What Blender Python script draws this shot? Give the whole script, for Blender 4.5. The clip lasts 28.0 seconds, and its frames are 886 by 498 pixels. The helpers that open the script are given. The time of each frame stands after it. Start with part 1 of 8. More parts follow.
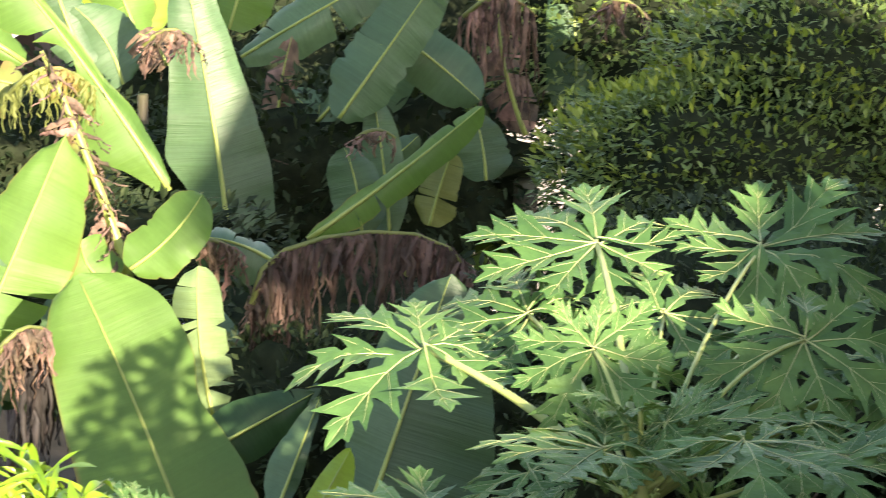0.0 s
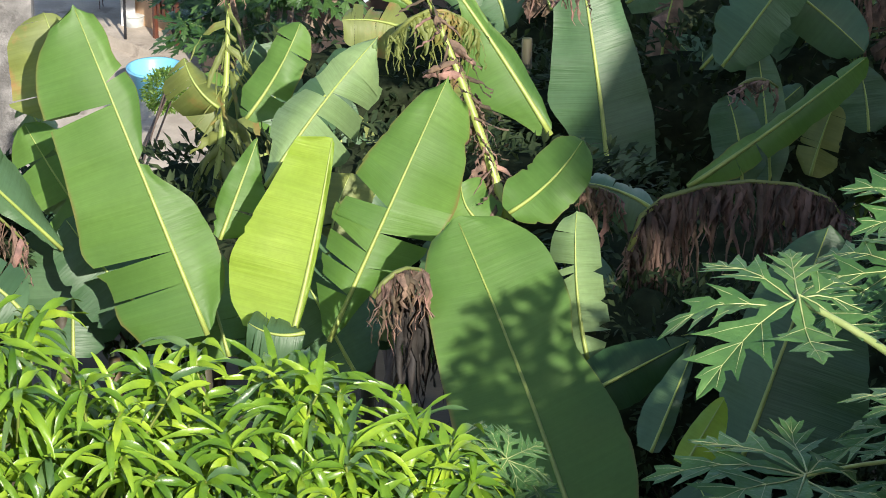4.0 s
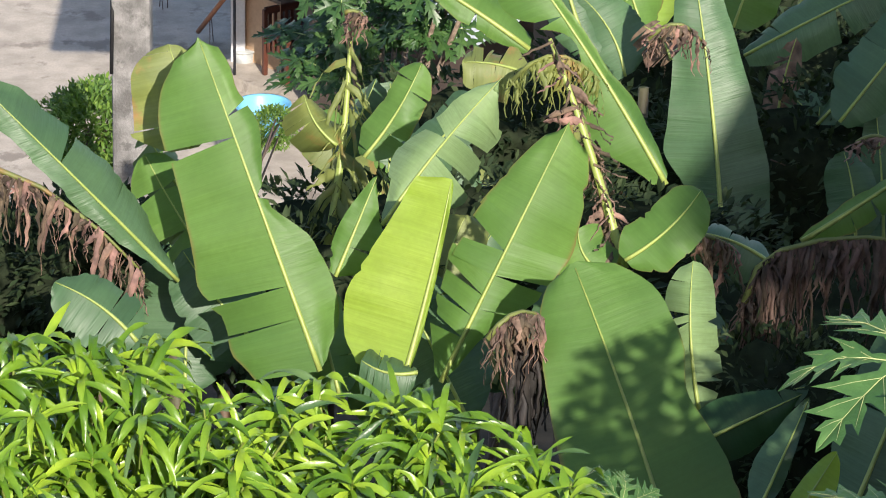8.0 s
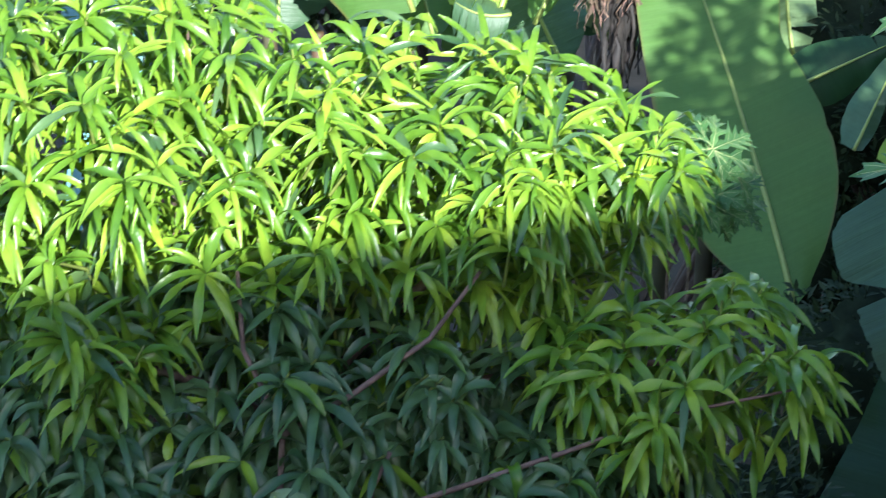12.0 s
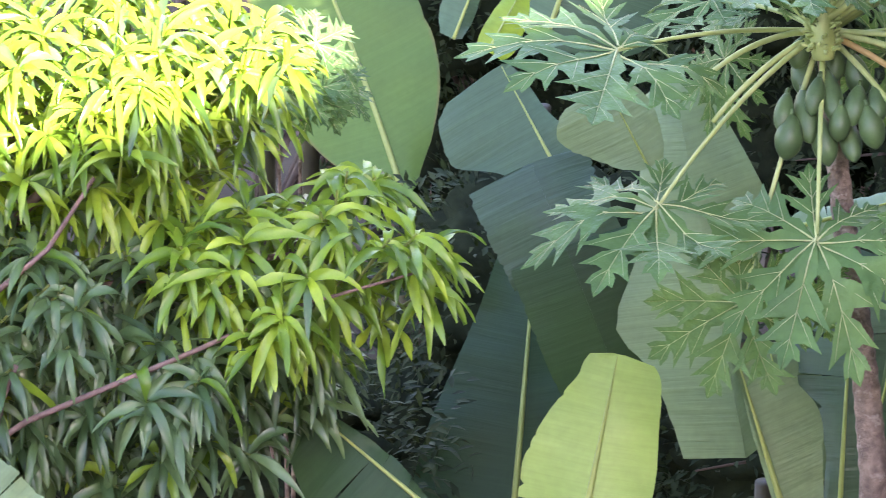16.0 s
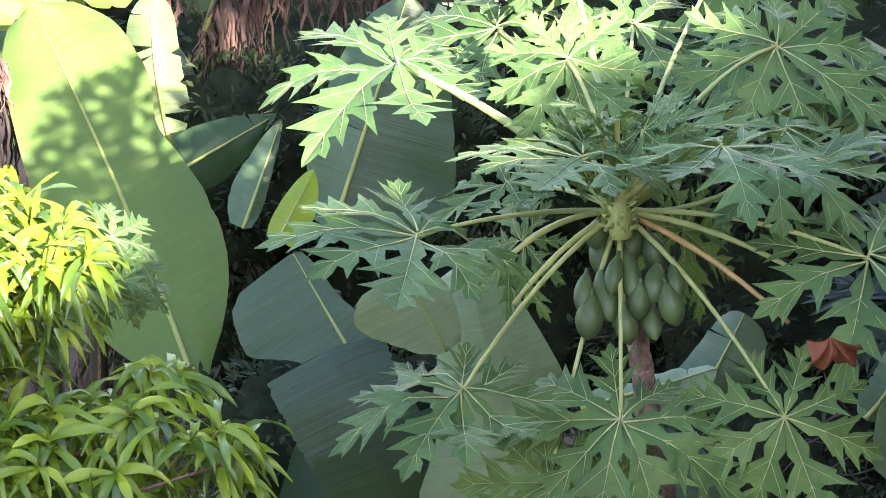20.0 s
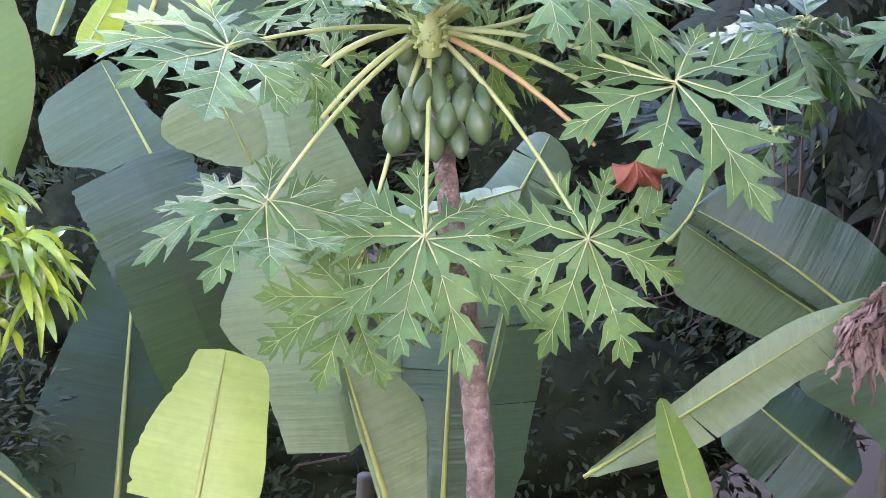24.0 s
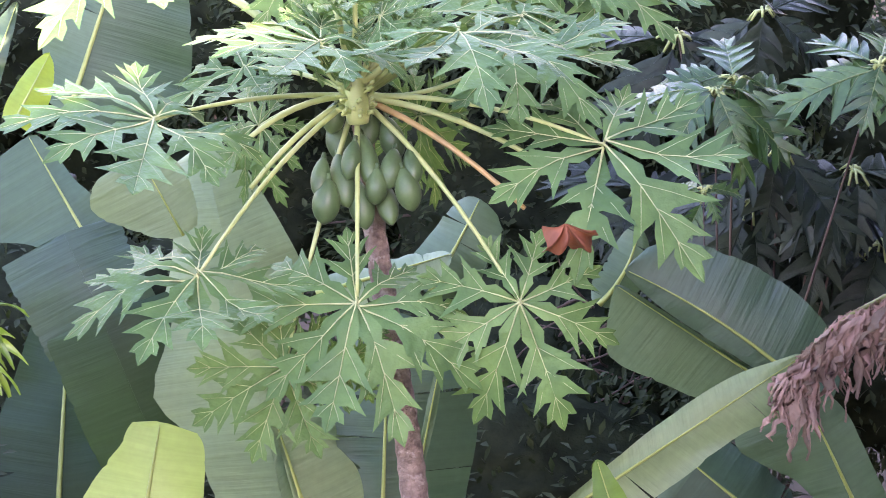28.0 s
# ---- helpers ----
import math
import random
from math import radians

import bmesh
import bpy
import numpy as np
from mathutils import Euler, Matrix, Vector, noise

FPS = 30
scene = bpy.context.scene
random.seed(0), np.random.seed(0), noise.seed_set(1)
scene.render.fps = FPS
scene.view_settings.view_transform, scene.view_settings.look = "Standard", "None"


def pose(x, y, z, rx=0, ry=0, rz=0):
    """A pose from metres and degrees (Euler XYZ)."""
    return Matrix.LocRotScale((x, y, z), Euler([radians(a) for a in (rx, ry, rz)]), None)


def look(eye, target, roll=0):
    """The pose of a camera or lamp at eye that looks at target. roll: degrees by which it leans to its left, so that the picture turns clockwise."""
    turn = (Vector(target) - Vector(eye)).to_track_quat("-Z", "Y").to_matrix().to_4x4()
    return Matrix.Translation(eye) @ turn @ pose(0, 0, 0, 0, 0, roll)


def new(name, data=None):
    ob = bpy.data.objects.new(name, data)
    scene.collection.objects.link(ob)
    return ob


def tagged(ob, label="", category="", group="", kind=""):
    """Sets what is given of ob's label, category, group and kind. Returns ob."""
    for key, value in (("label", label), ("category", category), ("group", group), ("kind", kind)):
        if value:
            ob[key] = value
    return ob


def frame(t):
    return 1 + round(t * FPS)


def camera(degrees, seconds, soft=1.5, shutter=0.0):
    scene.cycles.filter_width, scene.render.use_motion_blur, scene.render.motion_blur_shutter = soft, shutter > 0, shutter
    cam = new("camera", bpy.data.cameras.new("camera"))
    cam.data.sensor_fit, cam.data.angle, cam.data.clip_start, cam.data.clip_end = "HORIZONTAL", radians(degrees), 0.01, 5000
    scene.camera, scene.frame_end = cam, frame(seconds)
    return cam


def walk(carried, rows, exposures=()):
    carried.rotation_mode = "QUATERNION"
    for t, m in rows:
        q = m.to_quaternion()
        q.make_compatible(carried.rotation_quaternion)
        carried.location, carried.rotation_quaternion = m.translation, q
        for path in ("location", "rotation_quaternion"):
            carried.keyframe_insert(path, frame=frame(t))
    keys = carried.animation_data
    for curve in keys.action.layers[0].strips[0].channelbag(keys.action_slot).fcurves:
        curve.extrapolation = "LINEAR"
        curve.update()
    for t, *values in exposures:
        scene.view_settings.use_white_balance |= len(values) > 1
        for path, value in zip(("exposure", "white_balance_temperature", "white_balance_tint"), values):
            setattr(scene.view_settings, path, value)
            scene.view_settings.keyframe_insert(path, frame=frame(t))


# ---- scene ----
cam = camera(11.18, 28.0, soft=0.5, shutter=0.2)
PATH = [
    (0, -0.049, 0.312, 24.241, 67.757, -0.118, -6.778),
    (0.5, -0.114, 0.317, 24.267, 67.352, -0.423, -4.512),
    (1, -0.050, 0.313, 24.255, 67.020, -0.073, -2.324),
    (1.5, -0.045, 0.334, 24.241, 66.842, 0.327, -0.775),
    (2, -0.036, 0.314, 24.248, 66.797, 0.577, 0.075),
    (2.5, -0.020, 0.277, 24.262, 66.889, 0.864, 0.087),
    (3, -0.017, 0.262, 24.267, 67.011, 1.060, -0.450),
    (3.5, -0.015, 0.276, 24.265, 67.048, 1.000, -1.337),
    (5.5, -0.099, 0.310, 24.235, 67.138, -0.443, -2.499),
    (6, -0.111, 0.284, 24.241, 66.848, -0.796, -1.471),
    (6.5, -0.128, 0.289, 24.238, 66.602, -1.089, -0.293),
    (7, -0.131, 0.268, 24.248, 66.597, -1.213, 0.496),
    (7.5, -0.126, 0.268, 24.253, 66.962, -1.184, 0.619),
    (8, -0.124, 0.253, 24.259, 67.649, -0.941, 0.119),
    (8.5, -0.121, 0.267, 24.250, 68.356, -0.665, -0.577),
    (9, -0.115, 0.271, 24.250, 68.799, -0.433, -1.161),
    (9.5, -0.106, 0.250, 24.252, 68.742, -0.220, -1.710),
    (10, -0.100, 0.253, 24.254, 68.051, -0.076, -2.166),
    (10.5, -0.087, 0.207, 24.274, 66.881, -0.017, -2.389),
    (11, -0.056, 0.234, 24.251, 65.547, 0.025, -1.938),
    (11.5, -0.055, 0.228, 24.249, 64.342, -0.096, -0.689),
    (12, -0.092, 0.305, 24.236, 63.095, -0.970, 1.525),
    (12.5, -0.258, 0.278, 24.214, 62.363, -1.157, 2.447),
    (14.5, -0.204, 0.287, 24.141, 61.693, -0.399, -0.092),
    (15, -0.193, 0.276, 24.153, 61.914, -0.157, -1.929),
    (15.5, -0.166, 0.261, 24.159, 62.111, 0.148, -3.404),
    (16, -0.134, 0.265, 24.167, 62.159, 0.385, -4.854),
    (16.5, -0.069, 0.291, 24.151, 62.238, 0.480, -6.204),
    (17, -0.032, 0.312, 24.140, 62.643, 0.321, -6.943),
    (17.5, -0.027, 0.282, 24.145, 63.071, 0.463, -7.120),
    (18, -0.028, 0.295, 24.138, 63.438, 0.600, -7.144),
    (18.5, -0.039, 0.281, 24.143, 63.749, 0.738, -7.252),
    (19, -0.099, 0.271, 24.163, 64.117, 0.705, -7.759),
    (19.5, -0.189, 0.270, 24.180, 64.323, 0.678, -8.119),
    (20, -0.250, 0.257, 24.192, 64.449, 0.609, -8.304),
    (20.5, -0.266, 0.238, 24.195, 64.502, 0.368, -8.347),
    (22.5, -0.266, 0.238, 24.195, 63.555, -0.149, -9.743),
    (23, -0.266, 0.238, 24.195, 62.970, -0.781, -9.773),
    (23.5, -0.266, 0.238, 24.195, 62.505, -1.275, -9.708),
    (24, -0.266, 0.238, 24.195, 62.155, -1.979, -9.802),
    (24.5, -0.266, 0.238, 24.195, 62.220, -2.114, -9.846),
    (25, -0.266, 0.238, 24.195, 62.396, -2.116, -10.265),
    (25.5, -0.266, 0.238, 24.195, 62.661, -1.924, -10.439),
    (26, -0.266, 0.238, 24.195, 62.869, -1.689, -10.463),
    (26.5, -0.266, 0.238, 24.195, 63.030, -1.576, -10.326),
    (27, -0.266, 0.238, 24.195, 63.044, -1.470, -10.223),
    (27.5, -0.266, 0.238, 24.195, 63.032, -1.406, -10.418),
    (28, -0.266, 0.238, 24.195, 63.029, -1.166, -11.201),
]
EXPOSURES = [(0, 2.2, 7800, 18), (0.5, 1.5, 6900, 12), (1.0, 1.15, 6500, 12), (3.0, 1.02, 6500, 12), (7.0, 1.1, 6500, 10), (8.0, 0.95, 6550, 14), (10.2, 0.95, 6500, 14), (11.0, 1.45, 6150, 10), (11.5, 1.65, 5950, 8), (12.0, 1.85, 5600, 10), (12.5, 2.7, 5600, 10),
             (14.5, 3.4, 6600, 30), (16.2, 3.66, 6850, 38), (17.0, 3.72, 6950, 39), (18.0, 3.4, 6950, 35), (19.0, 3.05, 6900, 32), (20.5, 2.95, 6900, 34), (22.5, 3.6, 6850, 44), (24.0, 4.05, 6850, 50), (28.0, 4.0, 6900, 52)]
walk(cam, [(t, pose(*p)) for t, *p in PATH], EXPOSURES)

# ---- daylight: low sun behind the viewer, clear sky ----
SUN = Vector((0.23, -0.86, 0.46)).normalized()
world = bpy.data.worlds.new("sky")
scene.world = world
world.use_nodes = True
wn = world.node_tree
sky = wn.nodes.new("ShaderNodeTexSky")
sky.sky_type = "NISHITA"
sky.sun_disc = False
sky.sun_elevation = math.asin(SUN.z)
sky.sun_rotation = math.atan2(SUN.x, SUN.y)
wn.links.new(sky.outputs[0], wn.nodes["Background"].inputs[0])
wn.nodes["Background"].inputs[1].default_value = 0.108
sun = new("sun", bpy.data.lights.new("sun", "SUN"))
sun.data.energy, sun.data.angle, sun.data.color = 3.8, radians(0.53), (1.0, 0.94, 0.82)
sun.matrix_world = look(tuple(SUN * 50), (0, 0, 0))


# ---- materials ----
def material(name, colour, rough=0.5, dark=None, scale=6.0, fine=60.0, bump=0.15, metal=0.0, spec=0.5, translucent=0.0, glow_colour=None,
             stripes=0.0, stain=None, stain_amount=0.0, vary=0.0, obj=True, edge=None, edge_amount=0.0):
    """A procedural surface: colour broken up at two scales, fine bump, optional leaf translucency and cross ribs."""
    m = bpy.data.materials.new(name)
    m.use_nodes = True
    t = m.node_tree
    n, link = t.nodes, t.links.new
    b = n["Principled BSDF"]
    co = n.new("ShaderNodeTexCoord")
    src = co.outputs["Object"] if obj else co.outputs["UV"]
    big = n.new("ShaderNodeTexNoise")
    big.inputs["Scale"].default_value, big.inputs["Detail"].default_value = scale, 4
    small = n.new("ShaderNodeTexNoise")
    small.inputs["Scale"].default_value, small.inputs["Detail"].default_value = fine, 3
    link(src, big.inputs["Vector"]), link(src, small.inputs["Vector"])
    dark = dark or tuple(c * 0.6 for c in colour)
    mix = n.new("ShaderNodeMix")
    mix.data_type = "RGBA"
    ramp = n.new("ShaderNodeMapRange")
    ramp.inputs["From Min"].default_value, ramp.inputs["From Max"].default_value = 0.35, 0.68
    link(big.outputs["Fac"], ramp.inputs["Value"])
    mix.inputs[6].default_value, mix.inputs[7].default_value = (*dark, 1), (*colour, 1)
    link(ramp.outputs[0], mix.inputs[0])
    out = mix.outputs[2]

    def blend(fac, a, colour2=None, mode="MIX", b_socket=None):
        k = n.new("ShaderNodeMix")
        k.data_type, k.blend_type = "RGBA", mode
        link(a, k.inputs[6])
        if b_socket:
            link(b_socket, k.inputs[7])
        else:
            k.inputs[7].default_value = (*colour2, 1)
        if isinstance(fac, float):
            k.inputs[0].default_value = fac
        else:
            link(fac, k.inputs[0])
        return k.outputs[2]

    def ranged(sock, lo, hi, to):
        k = n.new("ShaderNodeMapRange")
        k.inputs["From Min"].default_value, k.inputs["From Max"].default_value, k.inputs["To Max"].default_value = lo, hi, to
        link(sock, k.inputs["Value"])
        return k.outputs[0]

    out = blend(ranged(small.outputs["Fac"], 0.3, 0.75, 0.35), out, tuple(c * 0.55 for c in colour))
    if stain:
        sn = n.new("ShaderNodeTexNoise")
        sn.inputs["Scale"].default_value, sn.inputs["Detail"].default_value, sn.inputs["Roughness"].default_value = scale * 0.6, 6, 0.65
        link(src, sn.inputs["Vector"])
        out = blend(ranged(sn.outputs["Fac"], 0.62 - 0.2 * stain_amount, 0.70 - 0.2 * stain_amount, 1.0), out, stain)
    if vary:
        ob = n.new("ShaderNodeObjectInfo")
        geo = n.new("ShaderNodeNewGeometry")
        both = n.new("ShaderNodeMath")
        both.operation = "ADD"
        link(ob.outputs["Random"], both.inputs[0]), link(geo.outputs["Random Per Island"], both.inputs[1])
        fr = n.new("ShaderNodeMath")
        fr.operation = "FRACT"
        link(both.outputs[0], fr.inputs[0])
        hsv = n.new("ShaderNodeHueSaturation")
        link(out, hsv.inputs["Color"])
        k = n.new("ShaderNodeMapRange")
        k.inputs["To Min"].default_value, k.inputs["To Max"].default_value = 1 - vary, 1 + vary
        link(fr.outputs[0], k.inputs["Value"])
        link(k.outputs[0], hsv.inputs["Value"])
        k2 = n.new("ShaderNodeMapRange")
        k2.inputs["To Min"].default_value, k2.inputs["To Max"].default_value = 0.5 + 0.05 * vary, 0.5 - 0.05 * vary
        link(fr.outputs[0], k2.inputs["Value"])
        link(k2.outputs[0], hsv.inputs["Hue"])
        out = hsv.outputs[0]
    height = small.outputs["Fac"]
    if stripes:
        uv = n.new("ShaderNodeTexCoord")
        def streaks(across, rate, detail):
            mp = n.new("ShaderNodeMapping")
            mp.inputs["Scale"].default_value = (across, rate, 1.0)
            link(uv.outputs["UV"], mp.inputs["Vector"])
            k = n.new("ShaderNodeTexNoise")
            k.inputs["Scale"].default_value, k.inputs["Detail"].default_value, k.inputs["Roughness"].default_value = 1.0, detail, 0.6
            link(mp.outputs[0], k.inputs["Vector"])
            return k.outputs["Fac"]

        vein, pleat = streaks(0.9, stripes * 3.2, 2.0), streaks(0.5, stripes * 1.1, 2.0)
        out = blend(ranged(vein, 0.40, 0.68, 0.17), out, tuple(c * 0.5 for c in colour))
        out = blend(ranged(pleat, 0.42, 0.78, 0.15), out, tuple(min(1, c * 1.55) for c in colour))
        out = blend(ranged(streaks(1.6, stripes * 0.16, 3.0), 0.50, 0.72, 0.40), out, tuple(c * 0.6 for c in colour))
        add = n.new("ShaderNodeMath")
        add.operation = "MULTIPLY_ADD"
        link(vein, add.inputs[0])
        add.inputs[1].default_value = 0.35
        link(pleat, add.inputs[2])
        height = add.outputs[0]
        rough_range = n.new("ShaderNodeMapRange")
        rough_range.inputs["To Min"].default_value, rough_range.inputs["To Max"].default_value = rough - 0.06, rough + 0.16
        link(vein, rough_range.inputs["Value"])
        link(rough_range.outputs[0], b.inputs["Roughness"])
        if edge:
            sep = n.new("ShaderNodeSeparateXYZ")
            link(uv.outputs["UV"], sep.inputs[0])
            ab = n.new("ShaderNodeMath")
            ab.operation = "ABSOLUTE"
            link(sep.outputs[0], ab.inputs[0])
            en = n.new("ShaderNodeMath")
            en.operation = "MULTIPLY_ADD"
            link(big.outputs["Fac"], en.inputs[0])
            en.inputs[1].default_value = 0.25
            link(ab.outputs[0], en.inputs[2])
            out = blend(ranged(en.outputs[0], 1.10 - edge_amount, 1.16 - edge_amount, 1.0), out, edge)
    link(out, b.inputs["Base Color"])
    b.inputs["Roughness"].default_value, b.inputs["Metallic"].default_value = rough, metal
    b.inputs["Specular IOR Level"].default_value = spec
    bp = n.new("ShaderNodeBump")
    bp.inputs["Strength"].default_value, bp.inputs["Distance"].default_value = bump, 0.016 if stripes else 0.01
    link(height, bp.inputs["Height"]), link(bp.outputs[0], b.inputs["Normal"])
    if translucent:
        tr = n.new("ShaderNodeBsdfTranslucent")
        warm = blend(0.55, out, glow_colour or (colour[0] * 1.6, colour[1] * 1.5, colour[2] * 0.4))
        link(warm, tr.inputs["Color"])
        sh = n.new("ShaderNodeMixShader")
        sh.inputs[0].default_value = translucent
        link(b.outputs[0], sh.inputs[1]), link(tr.outputs[0], sh.inputs[2])
        link(sh.outputs[0], n["Material Output"].inputs["Surface"])
    return m


